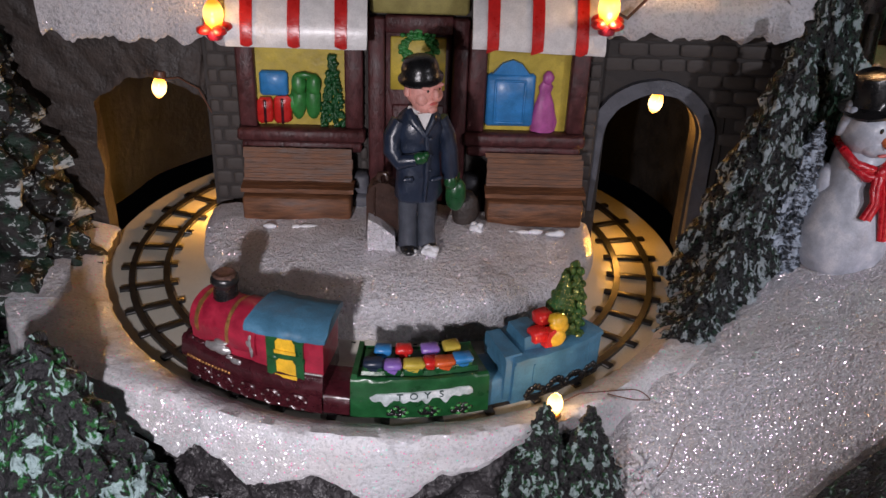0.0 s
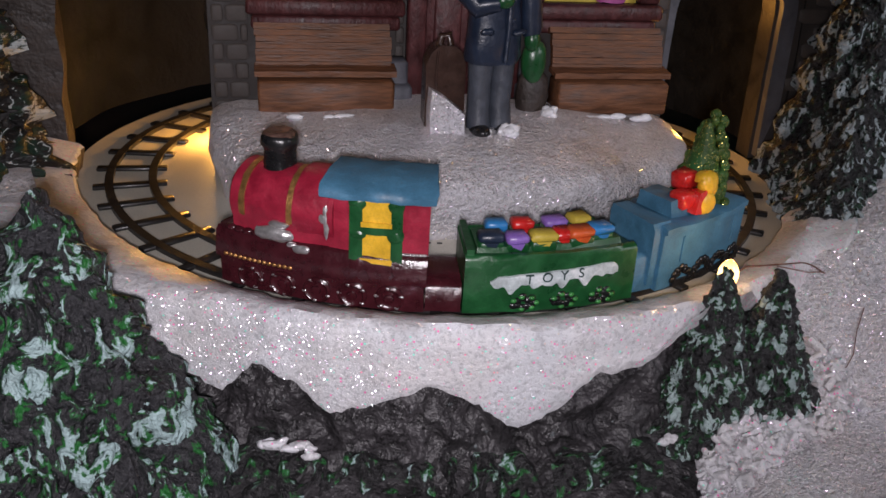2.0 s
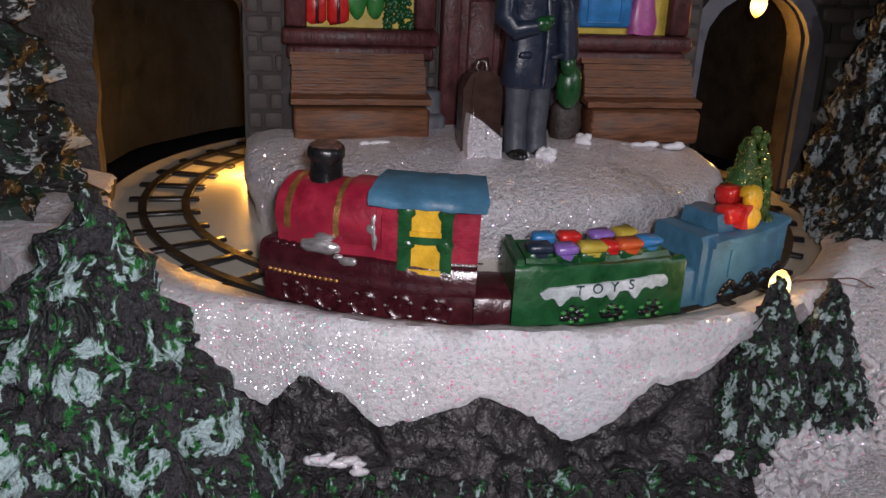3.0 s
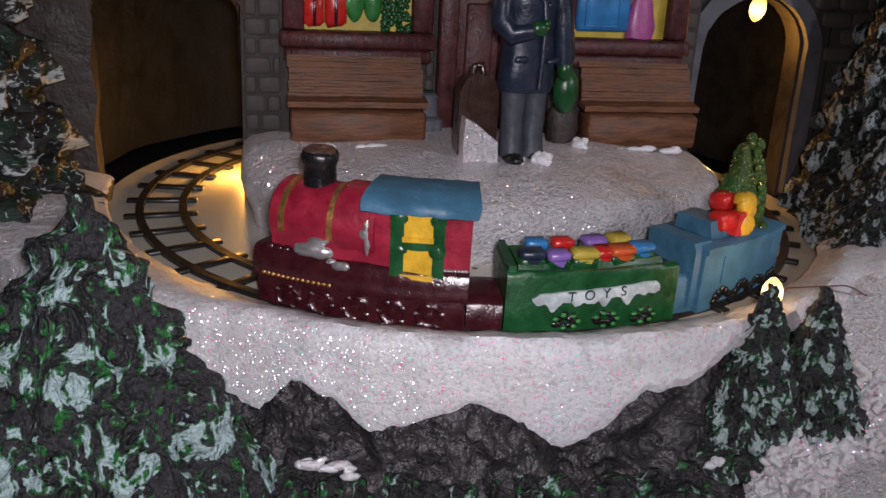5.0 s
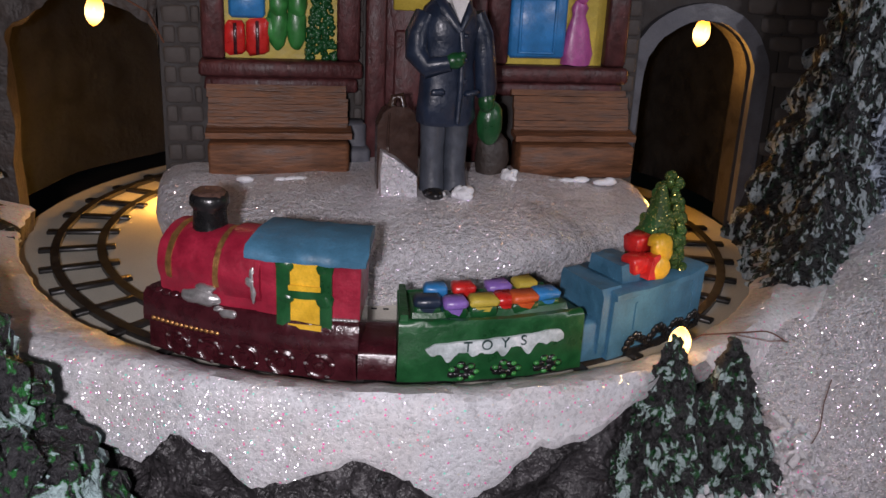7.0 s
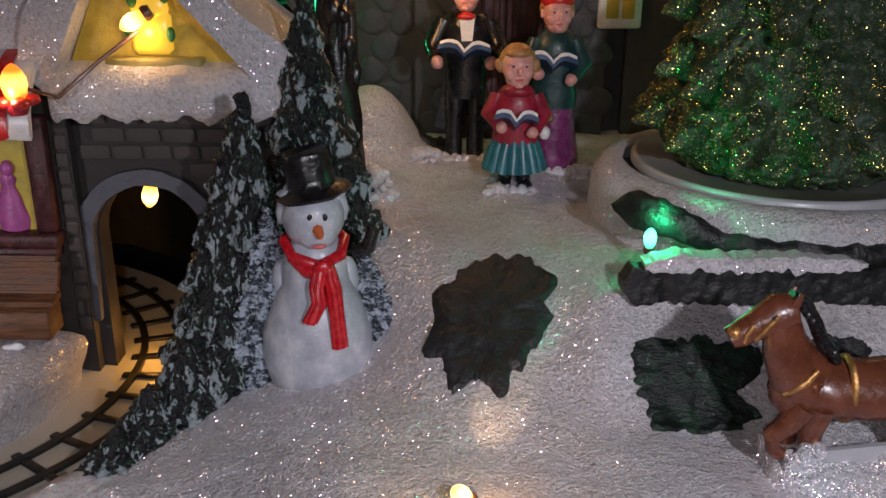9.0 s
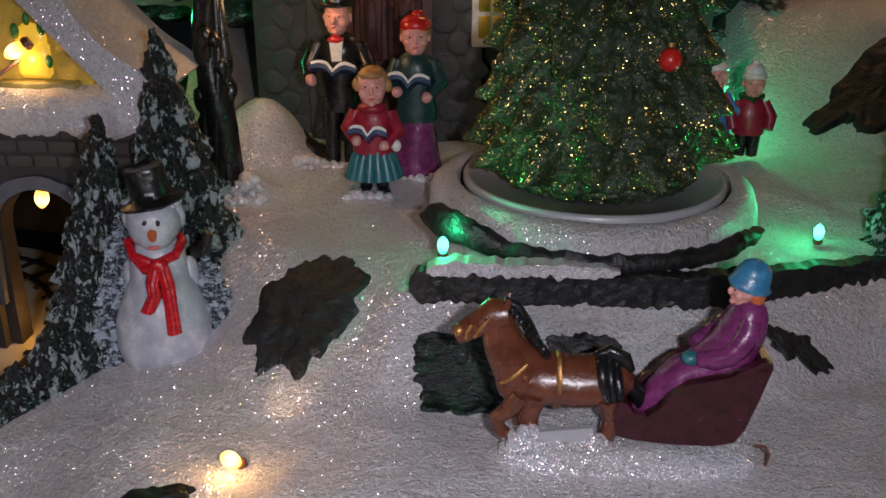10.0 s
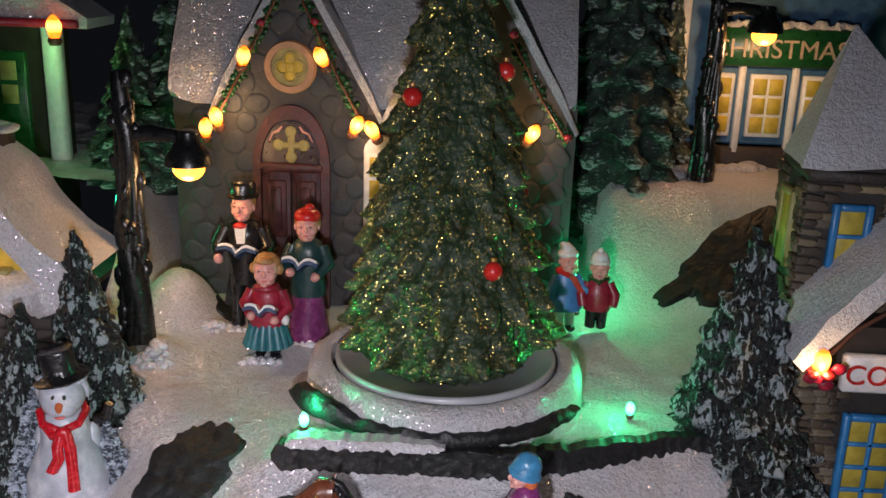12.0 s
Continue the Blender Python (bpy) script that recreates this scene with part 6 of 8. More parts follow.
tp_("gift", c, "red gift box", blue)
c = Bent(TRAINYELLOW)
c.ball((80.6, 4.9, BZT + 1.6), (2.4, 1.4, 2.4), 12, 8)
c.ball((81.0, 4.6, BZT + 5.0), (2.1, 1.4, 2.3), 12, 8)
c.ball((82.2, 4.4, BZT + 3.4), (1.8, 1.2, 1.6), 10, 7)
c.box(79.2, 82.4, 2.6, 5.4, BZT + 4.8, BZT + 7.2, 0.7)
c.roughen(0.35, 1.6, 5)
tp_("gift", c, "yellow toy bundle", blue)
c = Bent(TREETINSEL)
rnd = random.Random(8)
for k in range(13):
    f = k / 13
    for i in range(int(17 * (1 - f)) + 4):
        a = rnd.uniform(0, 6.283)
        r = 4.7 * (1 - f) ** 0.8 * rnd.uniform(0.75, 1.05) + 0.3
        c.ball((86.0 + r * math.cos(a) + 3.6 * f, r * math.sin(a), BZT + 0.4 + 15.5 * f + rnd.uniform(-0.6, 0.6)), (0.85, 0.85, 0.95), 6, 5)
c.lathe([(4.2, BZT - 0.3), (3.4, BZT + 5), (0.6, BZT + 14)], 14, Matrix.Translation((86.0, 0, 0)))
tp_("small_tree", c, "small green tree with foil sparkle, leaning back", blue)

# ---- figurines, each one moulded piece ----


def limb(c, pts, radii, mat, n=9):
    c.use(mat).tube(pts, radii, n)


def face(c, x, y, z, r, skin, turn=0.0, ears=True):
    """A moulded head: skull, jaw, cheeks, brow, nose, painted eyes and lips, turned about z."""
    m = Matrix.Translation((x, y, z)) @ Matrix.Rotation(radians(turn), 4, "Z")

    def lump(px, py, pz, rx, ry, rz, seg=10, rings=7):
        p_ = m @ Vector((px * r, py * r, pz * r))
        c.ball(p_, (rx * r, ry * r, rz * r), seg, rings, Matrix.Rotation(radians(turn), 4, "Z"))

    c.use(skin)
    lump(0, 0, 0.1, 0.9, 0.95, 1.02, 16, 12)
    lump(0, -0.2, -0.55, 0.68, 0.68, 0.64, 14, 9)
    for s in (-1, 1):
        lump(s * 0.42, -0.5, -0.24, 0.36, 0.34, 0.4)
        lump(s * 0.36, -0.78, 0.34, 0.34, 0.14, 0.12)
        if ears:
            lump(s * 0.92, 0.05, 0.02, 0.14, 0.2, 0.28)
    lump(0, -0.98, -0.02, 0.17, 0.22, 0.3)
    lump(0, -0.8, -0.82, 0.26, 0.16, 0.2)
    c.use(BROWNROCK)
    for s in (-1, 1):
        lump(s * 0.34, -0.84, 0.18, 0.08, 0.06, 0.08, 7, 5)
    c.use(LIPS)
    lump(0, -0.84, -0.52, 0.24, 0.08, 0.08, 8, 5)


LIPS = paint("lip_paint", (0.6, 0.13, 0.12), 0.4, 0.2, 2)


def put_figure(name, c, at, label, category="figurine", turn=0.0, group="", grow=1.0):
    ob = part(name, c)
    ob.matrix_basis = pose(at[0] * M, at[1] * M, at[2] * M, 0, 0, turn) @ Matrix.Scale(grow, 4)
    return tagged(ob, label, category, group)


# traveller on the platform
c = Clay(NAVY)
c.lathe([(5.3, 13.5), (5.9, 14.4), (5.5, 19), (5.0, 24.5), (5.6, 29), (5.9, 32), (4.9, 34.6), (2.8, 36.4)], 26, None, 1.0, 0.7, 0.035)
c.tube([(0.6, -3.4, 33), (1.0, -4.3, 27), (0.8, -4.2, 20), (0.6, -4.2, 14)], [0.5, 0.55, 0.55, 0.5], 7)
for z in (30, 26, 22):
    c.ball((1.6, -4.3, z), (0.5, 0.4, 0.5), 8, 5)
for sx in (-1, 1):
    c.tube([(sx * 2.6, -1.6, 36.6), (sx * 2.2, -3.4, 34.6), (0.4, -4.4, 31)], [0.9, 1.0, 0.5], 8)
    c.box(sx * 3.4 - 1.4, sx * 3.4 + 1.4, -4.4, -3.2, 19.2, 20.4, 0.4)
c.tube([(-4.6, 0, 33.6), (-6.5, -0.6, 30), (-6.8, -1.2, 26.6), (-5.2, -3.4, 24.6), (-1.6, -4.8, 25.6)], [2.0, 2.3, 2.2, 2.0, 1.6], 12)
c.tube([(4.8, 0, 33.6), (6.4, -0.4, 30), (7.2, -0.6, 25), (7.6, -1.0, 20), (7.7, -1.2, 18.6)], [2.0, 2.2, 2.1, 1.9, 1.5], 12)
c.roughen(0.45, 2.6, 5)
limb(c, [(-2.3, 0, 14.5), (-2.4, 0, 9), (-2.2, 0.2, 5), (-2.3, -0.4, 0.5)], [2.7, 2.3, 2.4, 2.5], GREYTROUSER)
limb(c, [(2.2, 0, 14.5), (2.4, 0, 9), (2.2, 0.2, 5), (2.4, -0.4, 0.5)], [2.7, 2.3, 2.4, 2.5], GREYTROUSER)
c.use(BLACK).ball((-2.6, -2.0, 0.4), (2.0, 3.2, 1.3)).ball((2.8, -2.0, 0.4), (2.0, 3.2, 1.3))
c.use(DGREEN).ball((-0.8, -5.2, 26.0), (1.9, 1.4, 1.5)).ball((0.4, -5.6, 27.0), (0.8, 0.9, 0.7)).ball((7.8, -1.4, 17.6), (1.6, 1.5, 2.2))
c.use(WHITE).slab([(-1.6, 36.6), (1.9, 36.6), (0.3, 32.6)], -4.3, -2.8)
c.tube([(-2.6, -0.6, 36.8), (-1.2, -3.0, 36.4), (1.4, -3.0, 36.4), (2.8, -0.6, 36.8)], 0.6, 7)
face(c, 0.4, -0.9, 41.3, 4.7, SKIN, 24)
hat = Matrix.Translation((0.1, -0.3, 43.0)) @ Matrix.Rotation(radians(-7), 4, "Y") @ Matrix.Rotation(radians(6), 4, "X") @ Matrix.Translation((0, 0, -43.0))
c.use(BLACK).lathe([(4.4, 43.6), (5.1, 43.5), (5.3, 44.0), (4.9, 44.4), (4.4, 44.8), (4.3, 46.6), (3.6, 48.2), (2.0, 49.0), (0.2, 49.1)], 24, hat)
put_figure("traveller_figurine", c, (0.2, 13.5, -0.4), "painted figurine in navy coat and black hat on the platform", turn=14)

c = Clay(DGREEN)
c.ball((0, 0, 4.2), (2.7, 2.2, 4.4), 14, 10)
c.ball((-0.4, 0, 9.0), (1.3, 1.1, 2.2))
c.roughen(0.3, 2.5, 3)
put_figure("green_sack", c, (9.6, 17, 8.2), "green painted sack held beside the traveller", "sack")
sc = thing("suitcase", (-8.6, 17.5, -0.5), "dark brown standing suitcase heaped with white snow", "suitcase")
c = Clay(paint("dark_leather_paint", (0.045, 0.024, 0.018), 0.22, 0.4, 3))
c.slab([(-3.6, 0), (4.0, 0), (4.2, 4), (4.1, 12.5), (3.4, 14.8), (1.8, 16.0), (-0.8, 16.2), (-2.8, 15.0), (-3.7, 12.6), (-3.8, 5)], -2.4, 3.0)
c.tube([(-1.6, -2.6, 15.2), (-1.8, -2.7, 10), (-1.4, -2.7, 5)], 0.25, 6)
c.tube([(-1.0, 0.2, 15.6), (-0.6, 0.2, 17.6), (0.8, 0.2, 18.0), (1.4, 0.2, 15.8)], 0.7, 8)
c.roughen(0.3, 3, 2)
part("case", c, sc)
c = Clay(SNOW)
c.slab([(-3.2, -1), (3.6, -1), (3.4, 3.8), (-0.4, 6.6), (-3.0, 8.2), (-3.4, 4)], -6.5, -2.2)
c.roughen(0.5, 2.5, 4)
part("snow_mound", c, sc, "white glittering snow heap")
c = Clay(BROWNROCK)
c.lathe([(3.0, 0), (3.6, 3), (3.2, 7), (2.0, 8.6), (0.6, 9)], 14, None, 1, 0.8, 0.06)
put_figure("brown_sack", c, (12.6, 27, -0.5), "brown sack standing against the plinth", "sack")
for k, (x, y, r) in enumerate(((3.6, 9.2, 2.0), (15.6, 22.5, 1.8), (-1.0, 9.2, 1.1))):
    c = Clay(WHITEPAINT)
    for q in range(7):
        c.ball((r * 0.5 * math.sin(q * 2.4), r * 0.4 * math.cos(q * 2.4), r * (0.3 + 0.1 * q)), (r * 0.62, r * 0.5, r * 0.5), 10, 7)
    c.roughen(0.45, 1.1, k)
    put_figure("snow_lump", c, (x, y, -0.8), "small white lump of snow on the platform", "snow")

# snowman
c = Clay(paint("snowman_white_paint", (0.42, 0.45, 0.52), 0.42, 0.25, 5, 0.35, second=(0.62, 0.63, 0.67)))
c.lathe([(8.6, 0), (11.0, 3), (11.7, 8), (11.2, 13), (9.2, 18.5), (6.9, 23), (6.6, 27), (6.0, 31), (4.0, 33)], 28, None, 1, 0.95, 0.02)
c.ball((0, -0.4, 37.0), (6.2, 6.2, 6.6), 22, 16)
c.ball((-6.4, 2.0, 23.0), (2.6, 2.6, 4.6)).ball((6.6, 2.0, 22.0), (2.6, 2.6, 5.0))
c.ball((0.3, -3.2, 34.6), (4.2, 3.8, 3.4), 16, 10)
for k in range(16):
    a = 0.35 * k - 2.6
    c.ball((5.7 * math.sin(a), 0.6 - 2.4 * math.cos(a), 41.4 + 0.7 * math.sin(k * 2.3)), (1.3, 1.3, 1.2 + 0.4 * math.sin(k * 1.7)), 8, 6)
for sx in (-1, 1):
    c.tube([(sx * 4.8, -0.2, 42.2), (sx * 5.6, 0.4, 40.2), (sx * 6.0, 1.0, 37.8), (sx * 6.2, 1.6, 35.4)], [1.0, 1.3, 1.3, 0.7], 14)
c.use(ORANGE).tube([(0.4, -6.0, 36.4), (0.6, -7.8, 35.7), (0.8, -8.8, 35.3)], [1.2, 0.9, 0.35])
c.use(BLACK).ball((-1.0, -6.2, 38.7), (0.45, 0.4, 0.7)).ball((1.9, -6.2, 38.7), (0.45, 0.4, 0.7))
c.use(LIPS).ball((0.6, -6.9, 33.0), (1.5, 0.5, 0.5))
c.use(SCARFRED).tube([(-6.0, -1.5, 32.4), (-4.6, -5.0, 30.2), (0.5, -6.8, 28.8), (4.8, -5.0, 30.2), (6.2, -0.5, 32.0), (4, 5, 32.5), (-4, 5, 32.5), (-6.0, -1.5, 32.4)], [1.15] * 8, 10)
c.tube([(-5.0, -3.6, 29.6), (-2.0, -6.6, 27.6), (1.4, -7.6, 27.4)], [0.8, 1.3, 1.4], 10)
c.ball((1.2, -7.6, 28.4), (2.2, 1.5, 2.3), 12, 8)
for path, wd in ((((0.6, -7.6, 28.4), (-0.4, -8.8, 25), (-0.2, -9.6, 22), (-2.0, -9.9, 18.2)), 1.6), (((1.8, -7.7, 28.6), (2.8, -8.5, 24.5), (3.2, -9.6, 19), (3.6, -11.0, 12.6)), 1.65)):
    for o, rr in ((-0.5, 0.5), (0.0, 0.66), (0.5, 0.5)):
        c.tube([(px + o * wd, py - (0.3 if o == 0 else 0), pz) for px, py, pz in path], wd * rr, 8)
tip = Matrix.Translation((0.2, 0.6, 42)) @ Matrix.Rotation(radians(-9), 4, "Y") @ Matrix.Translation((0, 0, -42))
c.use(BLACK).lathe([(5.6, 41.6), (7.4, 41.7), (7.7, 42.3), (6.4, 42.8), (4.9, 43.4), (4.6, 45.4), (4.7, 49.8), (4.4, 50.4), (3.6, 49.8)], 22, tip, 1, 1, 0.03)
c.tube([(8.2, 1.5, 28), (11.0, 0.5, 29.4), (12.4, 0.2, 33.5)], [1.6, 1.7, 1.1])
c.roughen(0.3, 2.0, 3)
put_figure("snowman_figurine", c, (106.0, 13.5, -3.2), "white painted snowman with red scarf, carrot nose and black top hat", turn=12)


# bushes under bluish snow, pressed against the snowman
pine("bush", (93.5, 16.5, -6), 40, 7.0, BLUEPINE, "low bush under bluish snow pressed against the snowman", 4, 41, (2.5, 0), 0.8, "bushes by the snowman", tip=0.6, flare=0.3, lump=0.24, fold=0.1)
pine("bush", (118.0, 18, -5), 30, 6.0, BLUEPINE, "low bush under bluish snow pressed against the snowman", 4, 42, (-2.0, 0), 0.8, "bushes by the snowman", tip=0.6, flare=0.3, lump=0.24, fold=0.1)


def book(c, x, y, z, w, tilt, cover):
    """An open song book with a wavy block of pages in a thick blue cover."""
    m = Matrix.Translation((x, y, z)) @ Matrix.Rotation(radians(tilt), 4, "X") @ Matrix.Rotation(radians(4), 4, "Y")
    n, vs, fs = 14, [], []
    for k, (z0, z1, e) in enumerate(((-1.1, 0.0, 1.0), (0.02, 0.9, 0.94))):
        vs, fs = [], []
        for i in range(n + 1):
            u = -1 + 2 * i / n
            h = 1.1 * math.sin(abs(u) * math.pi) - 0.9 * math.exp(-(u * 6) ** 2) + 0.5 * u * u
            for yy, zz in ((-2.6 * e, z0), (2.7 * e, z0), (2.7 * e, z1), (-2.6 * e, z1)):
                vs.append((u * w * e, yy, zz + h))
        for i in range(n):
            for q in range(4):
                fs.append((i * 4 + q, (i + 1) * 4 + q, (i + 1) * 4 + (q + 1) % 4, i * 4 + (q + 1) % 4))
        fs += [(0, 1, 2, 3), (n * 4 + 3, n * 4 + 2, n * 4 + 1, n * 4)]
        c.use(cover if k == 0 else WHITE).faces(vs, fs, m)


BOOKBLUE = paint("book_blue_paint", (0.022, 0.055, 0.13), 0.35, 0.3, 2)


# three singers
c = Clay(BLACK)
c.lathe([(4.6, 17), (5.0, 20), (5.2, 26), (6.2, 33), (5.2, 37), (2.4, 38.4)], 18, None, 1, 0.75, 0.03)
for sx in (-1, 1):
    c.tube([(sx * 2.4, 0, 19), (sx * 2.6, 0.2, 10), (sx * 2.8, -0.4, 1)], [2.7, 2.2, 2.3], 10)
    c.slab([(sx * 0.8, 21), (sx * 5.2, 21), (sx * 7.6, 9), (sx * 4.6, 7.6)], 1.2, 3.0)
c.tube([(-5.6, 0, 35.6), (-8.4, -1.4, 29.5), (-7.4, -4.8, 27.5)], [2.4, 2.3, 1.8], 10)
c.tube([(5.6, 0, 35.6), (8.2, -1.4, 29.5), (6.4, -4.8, 27.5)], [2.4, 2.3, 1.8], 10)
c.use(WHITE).slab([(-1.8, 37.6), (2.0, 37.6), (1.4, 31.5), (-1.2, 31.5)], -5.3, -3.6)
c.use(BRIGHTRED).ball((0, -4.7, 37.2), (2.3, 1.3, 1.1))
face(c, 0, -0.6, 42.3, 3.9, SKIN, -8)
c.use(HAIR).ball((0, 1.0, 43.6), (3.9, 3.6, 3.4), 14, 9)
c.use(BLACK).lathe([(4.9, 45.6), (5.0, 46.3), (3.9, 46.7), (3.9, 49.6), (3.4, 50.4), (1.0, 50.6)], 16)
c.use(SKIN).ball((-7.0, -5.6, 26.4), (1.6, 1.6, 1.7)).ball((6.0, -5.6, 26.4), (1.6, 1.6, 1.7))
book(c, -0.5, -6.4, 29.2, 6.4, -24, BOOKBLUE)
c.use(SNOWRIM)
for k in range(14):
    c.ball((-6 + 0.9 * k, -3.4 + 1.2 * math.sin(k * 2.1), 1.4), (1.5 + 0.4 * math.sin(k), 1.5, 1.3 + 0.5 * math.sin(k * 1.7)), 8, 6)
c.roughen(0.22, 1.8, 2)
put_figure("singer_figurine", c, (137.6, 93, 22.8), "carol singer figurine in black tailcoat and top hat with blue book", group="carol singers", grow=1.1)
c = Clay(PURPLE)
c.lathe([(6.8, 0), (6.6, 4), (5.4, 14), (4.6, 21)], 16, None, 1, 0.85, 0.05)
c.use(DTEAL).lathe([(5.6, 17), (5.6, 20), (4.9, 25), (5.6, 31), (4.6, 34), (2.2, 36)], 16, None, 1, 0.8, 0.03)
c.tube([(-4.6, 0, 33), (-6.6, -1.8, 28), (-5.0, -5.0, 26.4)], [2.0, 2.0, 1.6], 10)
c.tube([(4.6, 0, 33), (7.0, -1.6, 27.6), (4.0, -4.8, 25.0)], [2.0, 2.0, 1.6], 10)
face(c, 0, -0.6, 39.3, 3.9, SKIN, 6)
c.use(HAIR).ball((0, 0.9, 40.6), (4.2, 3.7, 3.6), 14, 9)
c.use(BRIGHTRED).ball((0, 0.4, 42.6), (4.2, 4.2, 2.8)).ball((0.6, 0.6, 45.2), (1.7, 1.6, 1.4))
c.use(SKIN).ball((-4.4, -5.8, 26.0), (1.5, 1.5, 1.5)).ball((3.4, -5.8, 24.6), (1.5, 1.5, 1.5))
book(c, -1.2, -6.2, 28.6, 5.8, -24, BOOKBLUE)
c.use(SNOWRIM)
for k in range(14):
    c.ball((-4.6 + 0.75 * k, -4 + 1.2 * math.sin(k * 2.1), 1.2), (1.5 + 0.4 * math.sin(k), 1.6, 1.5 + 0.6 * math.sin(k * 1.7)), 8, 6)
c.roughen(0.22, 1.8, 3)
put_figure("singer_figurine", c, (161.2, 87, 21.6), "carol singer figurine in dark teal coat and purple gown", group="carol singers", grow=1.1)
c = Clay(TEAL)
for i in range(15):
    a = 2 * math.pi * i / 15
    c.tube([(3.9 * math.cos(a), 3.2 * math.sin(a), 14), (5.2 * math.cos(a), 4.3 * math.sin(a), 10.5), (6.5 * math.cos(a), 5.3 * math.sin(a), 6)], [1.1, 1.3, 1.5], 12)
c.lathe([(5.0, 5.6), (7.0, 6.0), (6.9, 6.6), (5.6, 10.2), (4.5, 14)], 30, None, 1, 0.82)
c.use(RED).lathe([(5.4, 12.5), (5.8, 14), (5.2, 19), (5.4, 22.5), (3.6, 25.4), (2.0, 26.2)], 16, None, 1, 0.8, 0.04)
c.tube([(-4.4, 0, 23.5), (-6.4, -1.8, 19.5), (-4.2, -5.0, 17.8)], [1.9, 1.9, 1.5], 10)
c.tube([(4.4, 0, 23.5), (6.8, -1.8, 18.6), (4.0, -5.0, 16.6)], [1.9, 1.9, 1.5], 10)
c.ball((0, -2.4, 25.2), (3.8, 2.6, 1.5))
face(c, 0, -0.6, 30.0, 4.2, SKIN, 4, False)
c.use(HAIR).ball((0, 0.9, 31.5), (4.3, 4.0, 4.0), 14, 9).ball((-4.0, 0.2, 30.4), (1.2, 1.3, 1.7)).ball((4.0, 0.2, 30.4), (1.2, 1.3, 1.7)).ball((0, -2.6, 33.6), (3.0, 1.6, 1.3))
c.use(SKIN).ball((-3.6, -5.8, 17.4), (1.4, 1.4, 1.4)).ball((3.4, -5.8, 16.2), (1.4, 1.4, 1.4))
c.use(WHITE).ball((6.4, -4, 15.8), (1.4, 1.3, 1.6))
book(c, -0.4, -6.2, 19.0, 5.0, -24, BOOKBLUE)
limb(c, [(-2.2, 0, 7), (-2.2, 0, 3)], [1.8, 1.7], BLACK)
limb(c, [(2.2, 0, 7), (2.2, 0, 3)], [1.8, 1.7], BLACK)
c.use(BLACK).ball((-2.4, -1.2, 2.4), (1.9, 2.4, 1.9)).ball((2.6, -1.2, 2.2), (1.9, 2.4, 1.7))
c.use(SNOWRIM)
for k in range(12):
    c.ball((-4.2 + 0.75 * k, -3.6 + 1.5 * math.sin(k * 2.3), 1.2), (1.5, 1.7, 1.6 + 0.8 * math.sin(k * 1.7)), 8, 6)
c.roughen(0.22, 1.8, 4)
put_figure("singer_figurine", c, (150.3, 72, 20.4), "child carol singer figurine in red coat and teal skirt", group="carol singers", grow=1.1)

# two children by the slope
CHILDBLUE = paint("cornflower_coat_paint", (0.07, 0.2, 0.5), 0.4, 0.25, 3)
c = Clay(CHILDBLUE)
c.lathe([(6.2, 8), (5.2, 12), (4.0, 18), (3.0, 21)], 14, None, 1, 0.8, 0.05)
c.tube([(-3.4, 0, 19.5), (-6.0, -2, 15), (-7.0, -3, 12.4)], [1.7, 1.7, 1.4])
c.tube([(3.4, 0, 19.5), (5.0, -2.4, 16), (7.0, -3, 15)], [1.7, 1.7, 1.4])
c.use(BRIGHTRED).tube([(-3, 0.6, 21.6), (0, -2.8, 21), (3, 0.6, 21.6), (0, 2.6, 21.6), (-3, 0.6, 21.6)], 1.3, 8)
c.slab([(-0.6, 21), (1.6, 21), (5.0, 15.4), (3.4, 14.6)], -4.4, -3.2)
face(c, 0, -0.4, 25.2, 3.5, SKIN, 10)
c.use(WHITE).ball((0, 0.3, 27.6), (3.7, 3.7, 1.9))
c.use(WHITEPAINT).tube([(0, 0.4, 28), (-1.2, 0.8, 30.2), (-2.6, 1.2, 31.2)], [3.0, 2.0, 0.8])
limb(c, [(-1.8, 0, 9.5), (-2, 0, 2)], [1.9, 1.6], WHITE)
limb(c, [(1.8, 0, 9.5), (2, 0, 2)], [1.9, 1.6], WHITE)
c.use(BLACK).ball((-2, -1.2, 1), (1.7, 2.6, 1.3)).ball((2, -1.2, 1), (1.7, 2.6, 1.3))
c.roughen(0.25, 1.8, 5)
put_figure("child_figurine", c, (252.5, 103, 25.5), "child figurine in blue coat, red scarf and white cap", turn=12, group="children on the slope", grow=1.05)
c = Clay(RED)
c.lathe([(4.8, 8), (5.2, 12), (4.8, 16), (3.0, 19)], 14, None, 1, 0.85, 0.05)
c.tube([(-3.8, 0, 17.5), (-6.2, -1.6, 13.6), (-5.4, -3.2, 10)], [1.9, 1.8, 1.5])
c.tube([(3.8, 0, 17.5), (6.0, -1.6, 13.6), (5.2, -3.2, 10)], [1.9, 1.8, 1.5])
c.use(DGREEN).tube([(-3, 0.6, 19.4), (0, -2.6, 18.8), (3, 0.6, 19.4), (0, 2.6, 19.4), (-3, 0.6, 19.4)], 1.2, 8)
face(c, 0, -0.4, 23.2, 3.5, SKIN, -6)
c.use(WHITE).ball((0, 0.3, 25.6), (3.8, 3.8, 1.8))
c.use(WHITEPAINT).ball((0, 0.4, 27.0), (3.2, 3.2, 2.4))
c.use(WHITE).ball((0, 0.4, 29.6), (1.2, 1.2, 1.2))
limb(c, [(-1.8, 0, 8.5), (-2, 0, 1)], [2.2, 1.8], BLACK)
limb(c, [(1.8, 0, 8.5), (2, 0, 1)], [2.2, 1.8], BLACK)
